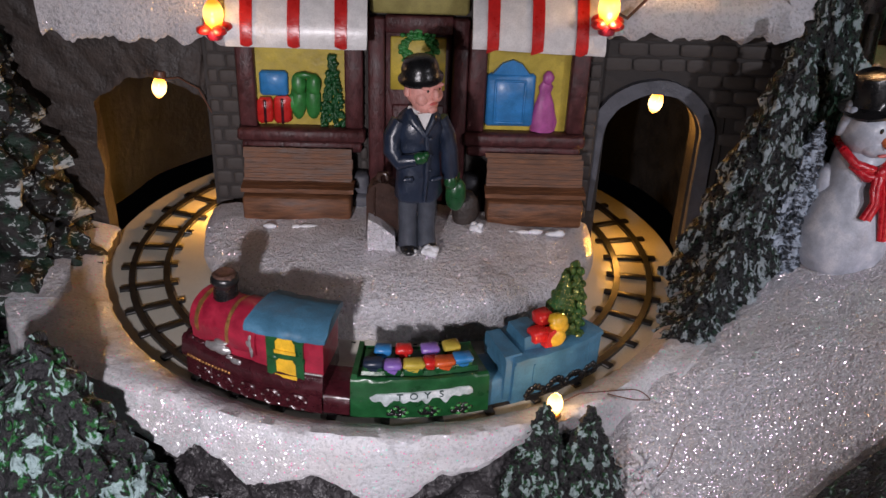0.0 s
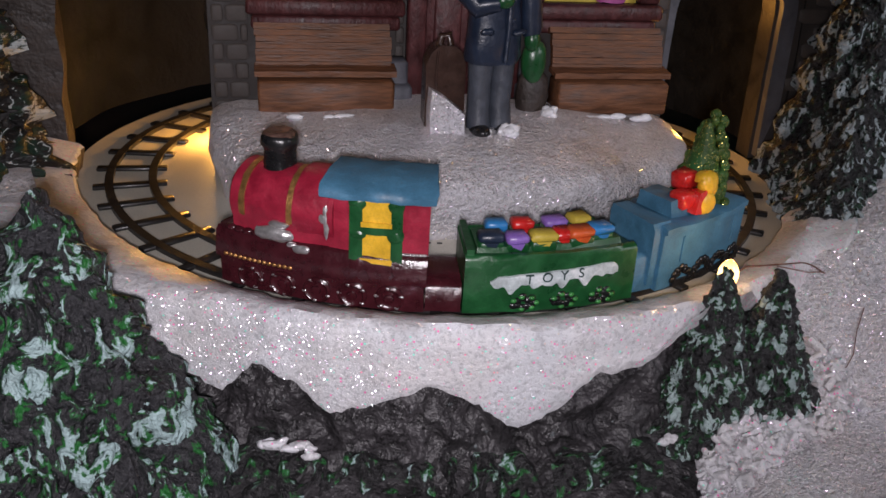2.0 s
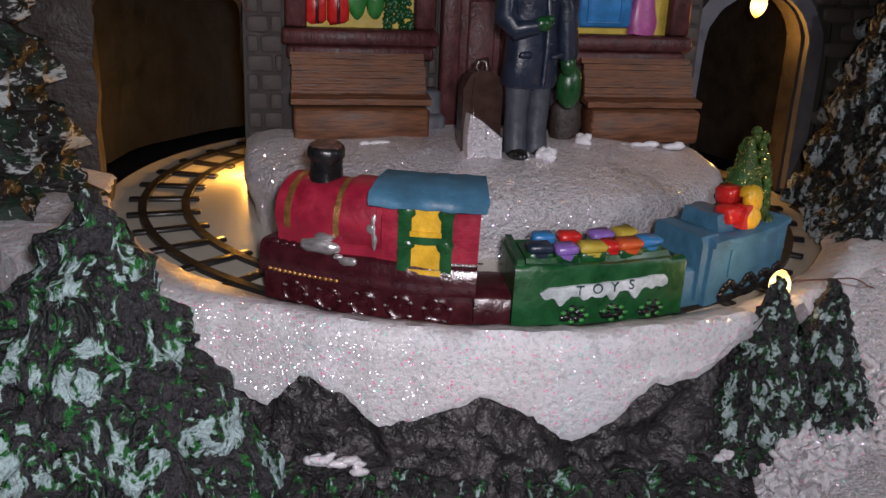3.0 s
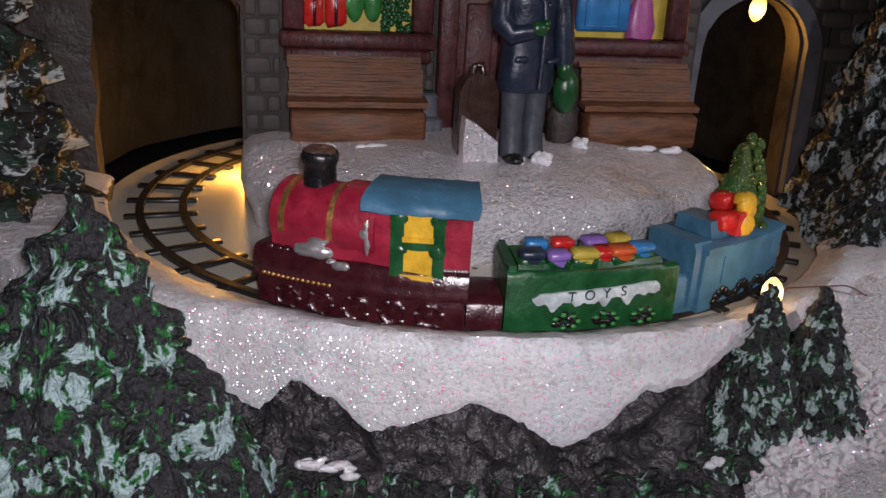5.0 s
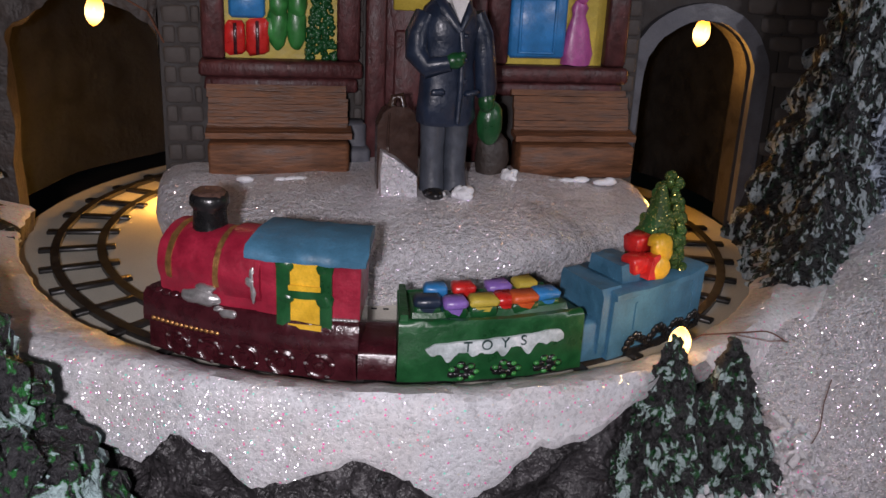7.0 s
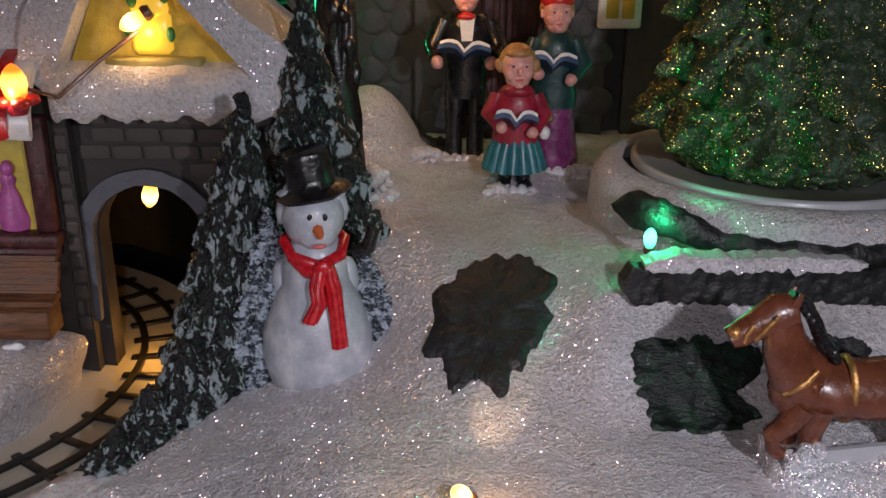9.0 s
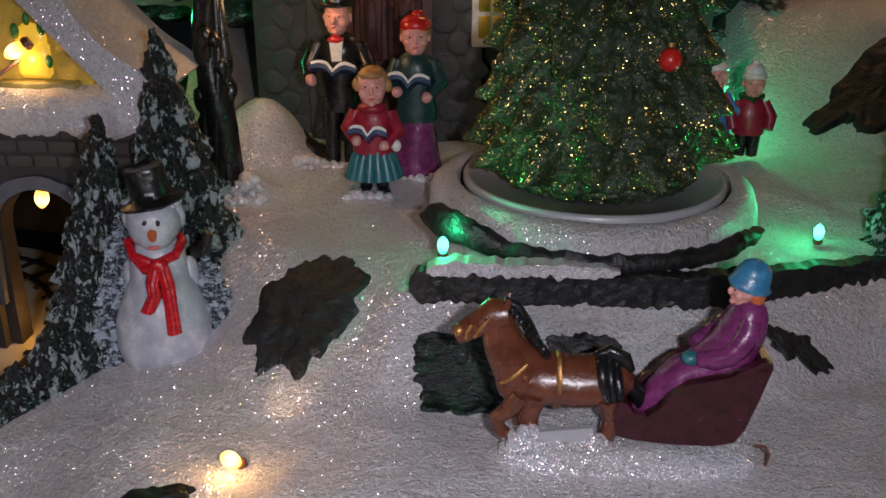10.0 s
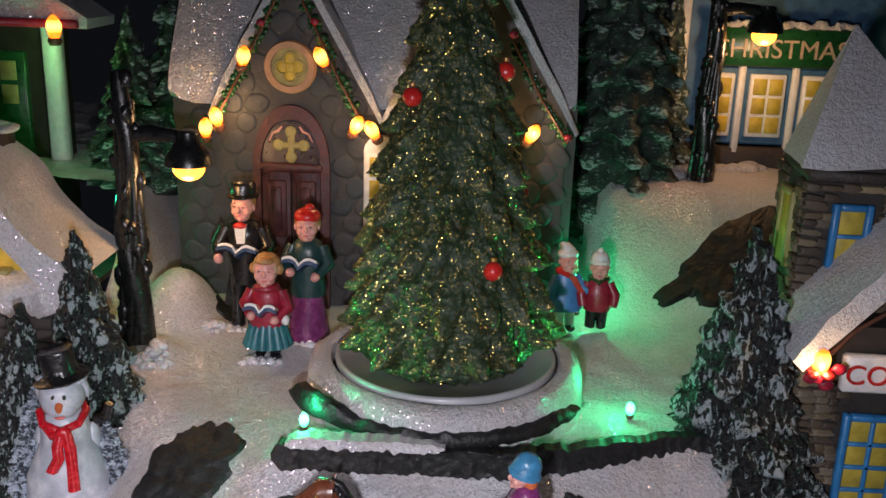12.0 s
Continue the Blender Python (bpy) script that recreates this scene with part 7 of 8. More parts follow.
c.roughen(0.25, 1.8, 6)
put_figure("child_figurine", c, (264, 103, 26), "child figurine in red jacket and white bobble cap", group="children on the slope", grow=1.02)

# horse, sleigh and driver
c = Clay(BROWNHORSE)
c.tube([(-13, 0, 15.0), (-11, 0, 15.6), (-6, 0, 15.4), (0, 0, 14.8), (5, 0, 15.4), (8.4, 0, 15.2), (10.4, 0, 13.8)], [2.6, 4.8, 5.5, 5.3, 5.5, 5.0, 2.8], 20, True, 0.78)
c.tube([(-8.5, 0, 15.5), (-12.0, 0, 19), (-14.2, 0, 23), (-15.2, 0, 26.6), (-15.2, 0, 29.2)], [5.6, 5.3, 4.4, 3.7, 3.0], 18, True, 0.7)
c.ball((-11.6, 0, 14.6), (4.2, 4.0, 4.6), 14, 10)
c.tube([(-13.4, 0, 29.4), (-16.0, 0, 29.0), (-19.0, 0, 26.8), (-21.8, 0, 24.8), (-23.4, 0, 24.0)], [2.7, 3.3, 2.7, 2.2, 1.8], 16, True, 0.8)
c.ball((-16.2, -1.6, 27.6), (2.2, 1.1, 2.0)).ball((-16.2, 1.6, 27.6), (2.2, 1.1, 2.0))
for s in (-1, 1):
    c.tube([(-14.0, s * 1.3, 30.6), (-13.4, s * 1.6, 32.8)], [0.9, 0.3], 7)
c.tube([(-10.5, -2.4, 13), (-12.6, -2.6, 9.4), (-15.0, -2.6, 7.4), (-14.6, -2.6, 5.0), (-13.2, -2.6, 3.6)], [2.8, 2.0, 1.7, 1.3, 1.3], 10)
c.tube([(-9.6, 2.4, 13), (-10.4, 2.4, 7), (-10.2, 2.4, 1)], [2.4, 1.7, 1.5])
c.tube([(-8.0, -2.4, 13), (-8.8, -2.6, 8.4), (-8.4, -2.6, 4), (-8.6, -2.6, 1.4)], [2.9, 2.1, 1.7, 1.8], 10)
c.tube([(6.6, -2.6, 13), (7.8, -2.8, 8.6), (6.6, -2.8, 4.6), (6.4, -2.8, 1.4)], [3.2, 2.3, 1.7, 1.7], 10)
c.tube([(7.8, 2.4, 13), (9.2, 2.6, 7.6), (8.8, 2.6, 0.8)], [2.8, 1.9, 1.5])
c.use(BLACK).tube([(-14.4, 0, 32.0), (-11.8, 0, 30.6), (-9.8, 0, 27), (-8.0, 0, 23), (-5.6, 0, 20.4)], [0.9, 1.1, 1.2, 1.1, 0.6], 10)
for k in range(9):
    c.ball((-12.6 + k * 0.85, -1.0, 30.2 - k * 1.15), (0.9, 1.3, 1.0), 7, 5)
for k in range(3):      # black straps and pad over the rump
    c.tube([(4.6 + 1.5 * k, 0, 20.6 - 0.7 * k), (4.6 + 1.6 * k, -3.0, 20.0 - 0.8 * k), (4.8 + 1.7 * k, -4.7, 17.4 - 0.8 * k), (5.6 + 1.4 * k, -5.0, 14.8 - 0.5 * k), (6.6 + 1.0 * k, -4.7, 12.4)], [0.9, 0.9, 0.8, 0.75, 0.6], 10)
c.tube([(3.8, 0, 20.6), (6.0, 0, 21.4), (8.6, 0, 20.0), (10.4, 0, 17.4)], [0.7, 1.5, 1.6, 0.9], 12, True, 1.6)
c.tube([(10, 0, 15), (12.4, 0, 13), (13.4, 0, 9)], [1.8, 1.8, 0.8])
c.use(GOLD)
c.tube([(-3.4, 4.5 * math.cos(a), 15.0 + 5.7 * math.sin(a)) for a in [i * math.pi / 10 for i in range(21)]], 0.6, 6, True, 0.6)
c.tube([(-9.6, -3.4, 20.0), (-11.4, -4.1, 18.4), (-13.0, -4.0, 16.8), (-14.6, -3.2, 15.6)], [0.55, 0.7, 0.7, 0.5], 7)
c.ball((-8.6, -4.4, 11.6), (0.8, 0.4, 0.8), 8, 5)
c.tube([(-17.0, -2.9, 29.4), (-18.6, -2.6, 27.0), (-19.8, -1.9, 24.8)], 0.4, 6)
c.tube([(-20.4, -1.8, 27.2), (-21.2, -2.0, 25.6), (-21.4, -1.6, 24.0)], 0.45, 6)
c.ball((-22.8, -0.6, 25.4), (1.2, 1.5, 1.2), 8, 6)
c.use(BLACK).ball((-17.4, -2.8, 28.9), (0.5, 0.4, 0.5), 6, 5)
c.roughen(0.3, 2.4, 6)
put_figure("horse_figurine", c, (202.5, -26, 3.2), "glossy chestnut horse figurine with gold harness pulling the sleigh", "horse figurine")

sl = thing("sleigh", (227, -25, 2.0), "dark oxblood toy sleigh standing on a snowy base", "sleigh")
for s, nm in ((-1, "side_panel"), (1, "side_panel")):
    c = Clay(DARKRED)
    c.slab([(-16.5, 8.4), (-13, 7.0), (-6, 6.4), (2, 6.4), (6.0, 7.2), (7.6, 10), (9.4, 17), (11.2, 23.6), (11.0, 24.6), (9.6, 25.0), (7.0, 23.4), (3.6, 21.6), (0, 20.6), (-3.6, 19.6), (-6.6, 17.2), (-8.8, 14.2), (-11.2, 12.2), (-13.6, 12.8), (-15.0, 15.0), (-16.4, 15.4), (-17.4, 12.4)], s * 6.2 - 1.0, s * 6.2 + 1.0)
    bmesh.ops.bevel(c.bm, geom=[e for e in c.bm.edges if len(e.link_faces) == 2 and e.calc_face_angle(0) > 1.2], offset=0.6, segments=3, affect="EDGES")
    c.roughen(0.3, 3, 5)
    part(nm, c, sl)
c = Clay(DARKRED)
c.box(-15, 7, -6, 6, 6.6, 10, 0.5)
c.slab([(5.6, 8), (7.2, 8), (11.0, 24.6), (9.4, 24.8)], -6, 6)
part("seat_shell", c, sl)
c = Clay(BASESNOW)
vs, fs, n, q = [], [], 120, 14
for i in range(n):      # a pressed block of snow with a steep rough front
    a = 2 * math.pi * i / n
    u, v = math.cos(a), math.sin(a)
    r = (abs(u) ** 5 + abs(v) ** 5) ** -0.2
    for k in range(q):
        t = k / (q - 1)
        sc, z = (1.04 - 0.05 * t, -3 + 10.2 * t) if k < 9 else (0.985 - 0.5 * (k - 8) / (q - 9), 3.6 + 1.3 * sstep(8, 10, k))
        x, y = -13.5 + 24.5 * u * r * sc, 9.4 * v * r * sc
        g = 0.9 * wob(x, y + z, 4, 3) + 0.5 * wob(x * 1.3, y + 2 * z, 1.6, 5)
        vs.append((x + g * u * 0.5, y + g * v * 0.8, z + g * 0.35))
for i in range(n):
    for k in range(q - 1):
        j = (i + 1) % n
        fs.append((i * q + k, j * q + k, j * q + k + 1, i * q + k + 1))
fs.append(tuple(i * q + q - 1 for i in range(n)))
c.faces(vs, fs)
rnd = random.Random(61)
for cx_, cz_, h_ in ((-34.0, 4.6, 2.6), (-19.4, 4.6, 1.6), (-36.0, 3.6, 1.8)):
    for _ in range(9):
        c.ball((cx_ + rnd.uniform(-1.6, 1.6), -5.4 + rnd.uniform(-1.2, 1.0), cz_ + rnd.uniform(0, h_)), (1.4, 1.3, 1.5), 9, 7)
c.roughen(0.35, 1.6, 7)
part("snow_base", c, sl, "white glittering snow base")
c = Clay(GREYPLASTIC)
c.slab([(-32.4, 3.2), (-21.4, 4.2), (-20.8, 8.2), (-31.6, 6.8)], -5.6, -4.6)
part("support_tab", c, sl, "grey moulded support tab")
c = Clay(CABLE)
c.tube([(11.5, -3, 4), (13.2, -3.2, 4), (14.2, -3.4, 2.2), (13.6, -3.6, -1)], 0.35, 6)
part("wire_end", c, sl, "thin dark wire end")

BLUEHAT = paint("blue_hat_paint", (0.045, 0.2, 0.36), 0.35, 0.3, 2)
c = Clay(PURPLE)
c.tube([(-15.8, 0, 2.6), (-14.4, 0, 4.6), (-12.4, 0, 7.2), (-9.8, 0, 10.0), (-6.8, 0, 12.4), (-3.4, 0, 14.4), (-0.4, 0, 17.0), (2.0, 0, 20.4), (3.6, 0, 24.2), (4.2, 0, 27.6), (4.2, 0, 29.6), (4.0, 0, 31.0)], [2.2, 2.9, 3.5, 4.2, 4.8, 5.1, 5.2, 5.0, 4.7, 4.1, 3.2, 2.2], 28)
for sy in (-1, 1):
    c.tube([(4.0, sy * 3.2, 27.6), (3.4, sy * 4.4, 25.2), (2.0, sy * 5.2, 22.6), (0.0, sy * 5.3, 20.6), (-2.6, sy * 4.7, 19.2), (-5.2, sy * 3.4, 18.6)], [1.9, 2.4, 2.3, 2.2, 2.0, 1.7], 16)
for v in c.bm.verts:      # folds that run down the gown
    q = Vector((v.co.x * 0.5 + v.co.z * 0.5, v.co.y, v.co.z * 0.2)) / 2.6
    v.co += Vector((0, v.co.y, 0.8)).normalized() * (0.55 - 1.5 * abs(noise.noise(q)))
c.roughen(0.3, 2.2, 4)
c.use(TEAL).ball((-6.8, -2.6, 18.4), (1.9, 1.8, 1.6))
face(c, 2.8, 0, 33.0, 2.9, SKIN, -78, False)
c.use(ORANGE).ball((5.2, 0, 31.8), (2.0, 2.5, 2.7), 14, 10)
bonnet = Matrix.Translation((3.9, 0, 35.0)) @ Matrix.Rotation(radians(16), 4, "Y")
c.use(BLUEHAT).lathe([(3.0, -1.6), (4.3, -1.5), (4.5, -0.8), (3.9, 0.2), (3.6, 1.8), (3.0, 3.4), (1.7, 4.4), (0.2, 4.6)], 22, bonnet, 1.0, 0.9, 0.03)
put_figure("driver_figurine", c, (230.3, -25, 7.6), "sleigh driver figurine in glossy purple gown and blue hat", grow=0.93)

# ---- church ----
church = thing("church", (0, 0, 0), "grey stone church with snowy roofs, arched door and string lights", "church")
c = Clay(CHURCHMORTAR)
c.slab([(123, 22), (180, 22), (180, 100), (151.5, 152), (123, 100)], 118, 124)
c.box(104, 254, 124, 128, 22, 104)
c.slab([(186, 22), (250, 22), (250, 100), (218, 152), (186, 100)], 119, 124)
part("wall", c, church, "dark slate stone wall", False)


def pointed(x0, x1, z0, spring, top, n=10):
    """Outline of a slightly pointed arch."""
    cx, h = (x0 + x1) / 2, (x1 - x0) / 2
    side = [(1 - (i / n) ** 1.75, math.sin(math.pi / 2 * i / n) ** 0.94) for i in range(n + 1)]
    return [(x0, z0)] + [(cx - h * u, spring + (top - spring) * v) for u, v in side] + [(cx + h * u, spring + (top - spring) * v) for u, v in side[-2::-1]] + [(x1, z0)]


DARKMAROON = paint("dark_maroon_glass_paint", (0.025, 0.009, 0.01), 0.3, 0.4, 2.5, 0.5)
c = Clay(MAROON)
outer_, inner_ = pointed(135.6, 164.0, 24, 80, 102), pointed(138.6, 161.0, 24, 80, 97)
k = len(outer_)
vs = [(x, 115.4, z) for x, z in outer_] + [(x, 115.0, z) for x, z in inner_] + [(x, 118.6, z) for x, z in outer_] + [(x, 118.6, z) for x, z in inner_]
fs = []
for i in range(k - 1):
    fs += [(i, i + 1, k + i + 1, k + i), (i, 2 * k + i, 2 * k + i + 1, i + 1), (k + i, k + i + 1, 3 * k + i + 1, 3 * k + i)]
c.faces(vs, fs)
c.box(137.6, 161.6, 114.6, 118.4, 77.4, 80.4, 0.5)
c.roughen(0.25, 3, 2)
part("door_frame", c, church, "maroon pointed door frame")
c = Clay(MAROON)
c.box(138.6, 149.4, 116.4, 118.6, 24, 77.4, 0.3)
c.box(149.8, 160.6, 116.4, 118.6, 24, 77.4, 0.3)
door_ = part("door", c, church, "maroon double door")
for x0, x1 in ((140.4, 148.0), (151.4, 159.0)):
    for z0, z1 in ((52, 74), (28, 48)):
        c = Clay(MAROON)
        c.box(x0, x1, 115.6, 116.8, z0, z1, 0.6)
        c.box(x0 + 1.8, x1 - 1.8, 115.0, 116.2, z0 + 2.4, z1 - 2.4, 0.5)
        part("door_panel", c, door_)
c = Clay(DARKMAROON)
c.slab(pointed(138.6, 160.6, 80.4, 81.4, 96.0), 116.6, 118.4)
fan = part("fanlight", c, church, "dark glossy fan window with a yellow cross")
c = Clay(OLIVE)
c.box(148.5, 151.1, 115.7, 117, 80.6, 93, 0.8)
c.box(144.6, 155.0, 115.7, 117, 86.0, 88.4, 0.8)
for dx, dz in ((0, 5.0), (0, -4.2), (-4.6, 0), (4.6, 0)):
    c.ball((149.8 + dx, 116.2, 87.2 + dz), (2.2, 0.7, 2.2), 12, 7)
c.roughen(0.25, 1.6, 3)
part("cross_tracery", c, fan, "dull yellow cross tracery")
c = Clay(SKIN)
for sx in (-1, 1):
    c.tube([(149.8 + sx * 3.2, 116.0, 94.2), (149.8 + sx * 4.6, 115.8, 92.4), (149.8 + sx * 6.6, 115.9, 91.6), (149.8 + sx * 8.0, 116.2, 88.6)], [0.4, 0.55, 0.45, 0.25], 6)
part("leaf_tracery", c, fan, "pale pink worn tracery")
c = Clay(paint("peach_stone_paint", (0.42, 0.25, 0.14), 0.5, 0.25, 4))
m = Matrix.Translation((149.8, 117.2, 115.5)) @ Matrix.Rotation(radians(90), 4, "X")
vs, fs, n = [], [], 40
for r, z in ((6.6, 0), (6.9, 1.8), (9.0, 1.8), (9.6, 0.2)):
    vs += [(r * math.cos(2 * math.pi * i / n), r * math.sin(2 * math.pi * i / n), z) for i in range(n)]
for k in range(3):
    fs += [(k * n + i, k * n + (i + 1) % n, (k + 1) * n + (i + 1) % n, (k + 1) * n + i) for i in range(n)]
c.faces(vs, fs, m)
rose = part("round_window", c, church, "round window with peach stone ring")
c = Clay(OLIVE)
c.lathe([(6.8, 0.1), (6.8, 0.9)], 32, m)
for a in range(4):
    q = radians(90 * a)
    c.use(YELLOW).ball((149.8 + 2.9 * math.cos(q), 116.4, 115.5 + 2.9 * math.sin(q)), (2.2, 0.5, 2.2))
    arc = [(149.8 + 2.9 * math.cos(q) + 2.4 * math.cos(q + b_), 116.0, 115.5 + 2.9 * math.sin(q) + 2.4 * math.sin(q + b_)) for b_ in [-1.9 + 0.38 * i for i in range(11)]]
    c.use(OLIVE).tube(arc, 0.42, 6)
c.use(YELLOW).box(148.2, 151.4, 115.9, 116.6, 113.9, 117.1, 0.5)
c.roughen(0.15, 1.5, 4)
part("quatrefoil", c, rose, "yellow quatrefoil tracery")
# side windows with white surrounds
c = Clay(WHITE)
c.box(176.6, 189.2, 116.0, 119.4, 57, 86, 0.6)
c.slab(arch_outline(176.6, 189.2, 84, 92, 8, 0.9), 116.2, 119.2)
c.roughen(0.2, 2.5, 6)
w_ = part("window", c, church, "white-framed yellow window")
for x0, x1 in ((178.8, 182.4), (183.4, 187.0)):
    for z0, z1 in ((60, 67), (68.4, 75.4), (76.8, 84)):
        c = Clay(YELLOW)
        c.box(x0, x1, 115.5, 116.6, z0, z1, 0.2)
        part("pane", c, w_)


def snow_roof(parent, a, b, depth, y0, y1, name="roof", thick=6.0, seed=1, label="thick white snow roof"):
    """A sloping slab of snow between the points a and b (x, z), from y0 to y1."""
    c = Clay(ROOFSNOW)
    (xa, za), (xb, zb) = a, b
    d = Vector((xb - xa, 0, zb - za))
    nr = Vector((-d.z, 0, d.x)).normalized()
    if nr.z < 0:
        nr = -nr
    n, q = 16, 6
    vs, fs = [], []
    for i in range(n + 1):
        t_ = i / n
        p = Vector((xa, 0, za)) + d * t_
        for k in range(q + 1):
            y = y0 + (y1 - y0) * k / q
            th = thick * (0.55 + 0.45 * min(1, 4 * t_, 4 * (1 - t_) + 0.3)) + 0.9 * wob(p.x + p.z, y, 8, seed)
            e = p + nr * th
            vs.append((e.x, y + (0.8 if k == 0 else 0), e.z))
        for k in range(q + 1):
            y = y0 + (y1 - y0) * k / q
            w = 1.2 * wob(i * 3, y, 4, seed + 3) if i == 0 else 0
            vs.append((p.x, y, p.z - abs(w)))
    s = 2 * (q + 1)
    for i in range(n):
        for k in range(q):
            fs.append((i * s + k, (i + 1) * s + k, (i + 1) * s + k + 1, i * s + k + 1))
            fs.append((i * s + q + 1 + k, i * s + q + 2 + k, (i + 1) * s + q + 2 + k, (i + 1) * s + q + 1 + k))
        fs.append((i * s, i * s + q + 1, (i + 1) * s + q + 1, (i + 1) * s))
        fs.append((i * s + q, (i + 1) * s + q, (i + 1) * s + 2 * q + 1, i * s + 2 * q + 1))
    for i in (0, n):
        fs.append(tuple(i * s + k for k in range(q + 1)) + tuple(i * s + q + 1 + k for k in range(q, -1, -1)))
    c.faces(vs, fs)
    return part(name, c, parent, label)


def nave_slab(parent, x0, x1, y0, z0, y1, z1, seed):
    c = Clay(SNOW)
    n, q, vs, fs = 30, 14, [], []
    for i in range(n + 1):
        x = x0 + (x1 - x0) * i / n
        for k in range(q + 1):
            t_ = k / q
            vs.append((x, y0 + (y1 - y0) * t_ - 3 * math.sin(min(1, t_ * 6) * 1.57), z0 + (z1 - z0) * t_ + 4 * sstep(0, 0.12, t_) + 0.9 * wob(x, t_ * 40, 9, seed) + (1.6 * wob(x, 0, 7, seed + 2) if k == 0 else 0) + 5 * (1 - sstep(0, 7, min(x - x0, x1 - x))) * (1 - sstep(0, 0.14, t_))))
        vs.append((x, y0 + 3, z0 + 2))
    s = q + 2
    for i in range(n):
        for k in range(q):
            fs.append((i * s + k, (i + 1) * s + k, (i + 1) * s + k + 1, i * s + k + 1))
        fs.append((i * s + q + 1, (i + 1) * s + q + 1, (i + 1) * s, i * s))
    c.faces(vs, fs)
    return part("roof", c, parent, "thick white snow roof")


nave_slab(church, 104, 253, 119, 101, 165, 172, 3)
for a, b in (((120.5, 97), (151.5, 152)), ((182.5, 97), (151.5, 152))):
    snow_roof(church, a, b, 0, 114, 128, "gable_roof", 2.6, 5)
for a, b in (((184, 97), (218, 152)), ((253, 95), (218, 152))):
    snow_roof(church, a, b, 0, 114, 128, "gable_roof", 3.0, 6)
# garlands with lights on the gable


def garland(pts, name="garland"):
    c = Clay(DGREEN)
    rnd = random.Random(len(pts))
    for (x0, y0, z0), (x1, y1, z1) in zip(pts, pts[1:]):
        for k in range(34):
            t_ = k / 34
            c.ball((x0 + (x1 - x0) * t_ + rnd.uniform(-1.5, 1.5), y0 + (y1 - y0) * t_ + rnd.uniform(-0.6, 0.8), z0 + (z1 - z0) * t_ + rnd.uniform(-1.5, 1.5)), (rnd.uniform(0.7, 1.3), 0.9, rnd.uniform(0.7, 1.3)), 6, 5)
    c.use(CABLE).tube([(x, y - 1.5, z) for x, y, z in pts], 0.5, 6)
    c.use(RED)
    for (x, y, z) in pts[::2]:
        c.ball((x, y - 1.8, z + 2), (1.5, 0.9, 1.3), 8, 6)
    part(name, c, church, "dark green garland with red bows and wire")


garland([(124, 112, 97), (133, 112, 113), (141, 112, 129), (150, 112, 146)])
garland([(178, 112, 95), (169, 112, 111), (160, 112, 130), (152, 112, 146)])
garland([(250, 112, 93), (240, 112, 108), (229, 112, 128)])

# stones of the church front, flat irregular cobbles
rnd = random.Random(21)
GX, GZ = 9.0, 7.4


def corner(j, k):
    """A knot of the honeycomb: half-columns j along the row line k."""
    r = random.Random(j * 131 + k * 977 + 5)
    sag = -0.2 if (j + k) % 2 else 0.2
    return Vector((j * GX / 2 + r.uniform(-1.3, 1.3), 0, (k + sag) * GZ + r.uniform(-1.0, 1.0)))


def masonry(x0, x1, z0, z1, y, allowed):
    """Rounded stones in a loose honeycomb, each a little proud of the mortar."""
    for k in range(int((z1 - z0) / GZ)):
        for i in range(int((x1 - x0) / GX) + 1):
            j = 2 * i + k % 2
            q = [corner(j, k), corner(j + 1, k), corner(j + 2, k), corner(j + 2, k + 1), corner(j + 1, k + 1), corner(j, k + 1)]
            mid = sum(q, Vector()) / 6
            if not allowed(x0 + mid.x, z0 + mid.z):
                continue
            c = Clay(CHURCHSTONE)
            o = Vector((x0, y, z0))
            ring0 = [mid + (v - mid) * rnd.uniform(0.93, 0.985) for v in q]
            pts = []
            for a, b in zip(ring0, ring0[1:] + ring0[:1]):
                pts += [a + (b - a) * 0.28, a + (b - a) * 0.72]
            n = len(pts)
            h = rnd.uniform(0.18, 0.38)
            vs = [o + v + Vector((0, 0.1, 0)) for v in pts] + [o + mid + (v - mid) * 0.93 - Vector((0, h * 0.6, 0)) for v in pts] + [o + mid + (v - mid) * 0.7 - Vector((0, h, 0)) for v in pts]
            fs = [(r_ * n + j, r_ * n + (j + 1) % n, (r_ + 1) * n + (j + 1) % n, (r_ + 1) * n + j) for j in range(n) for r_ in (0, 1)] + [tuple(2 * n + j for j in range(n))]
            c.faces([tuple(v) for v in vs], fs)
            part("stone", c, church)


def front_ok(x, z):
    in_door = 134.2 < x < 165.4 and z < 88 or math.hypot(x - 149.8, z - 88) < 14.6 or math.hypot(x - 149.8, z - 115.5) < 11.5
    return 125 < x < 179 and (z < 100 or abs(x - 151.5) < 28.5 * (152 - z) / 52 - 4) and not in_door


masonry(124, 180, 24, 146, 117.9, front_ok)
masonry(105, 122, 24, 98, 123.9, lambda x, z: x < 121)
masonry(234, 252, 24, 110, 118.9, lambda x, z: x < 249 and (z < 98 or x - 218 < 32 * (152 - z) / 54 - 4))

# ---- lamp posts ----


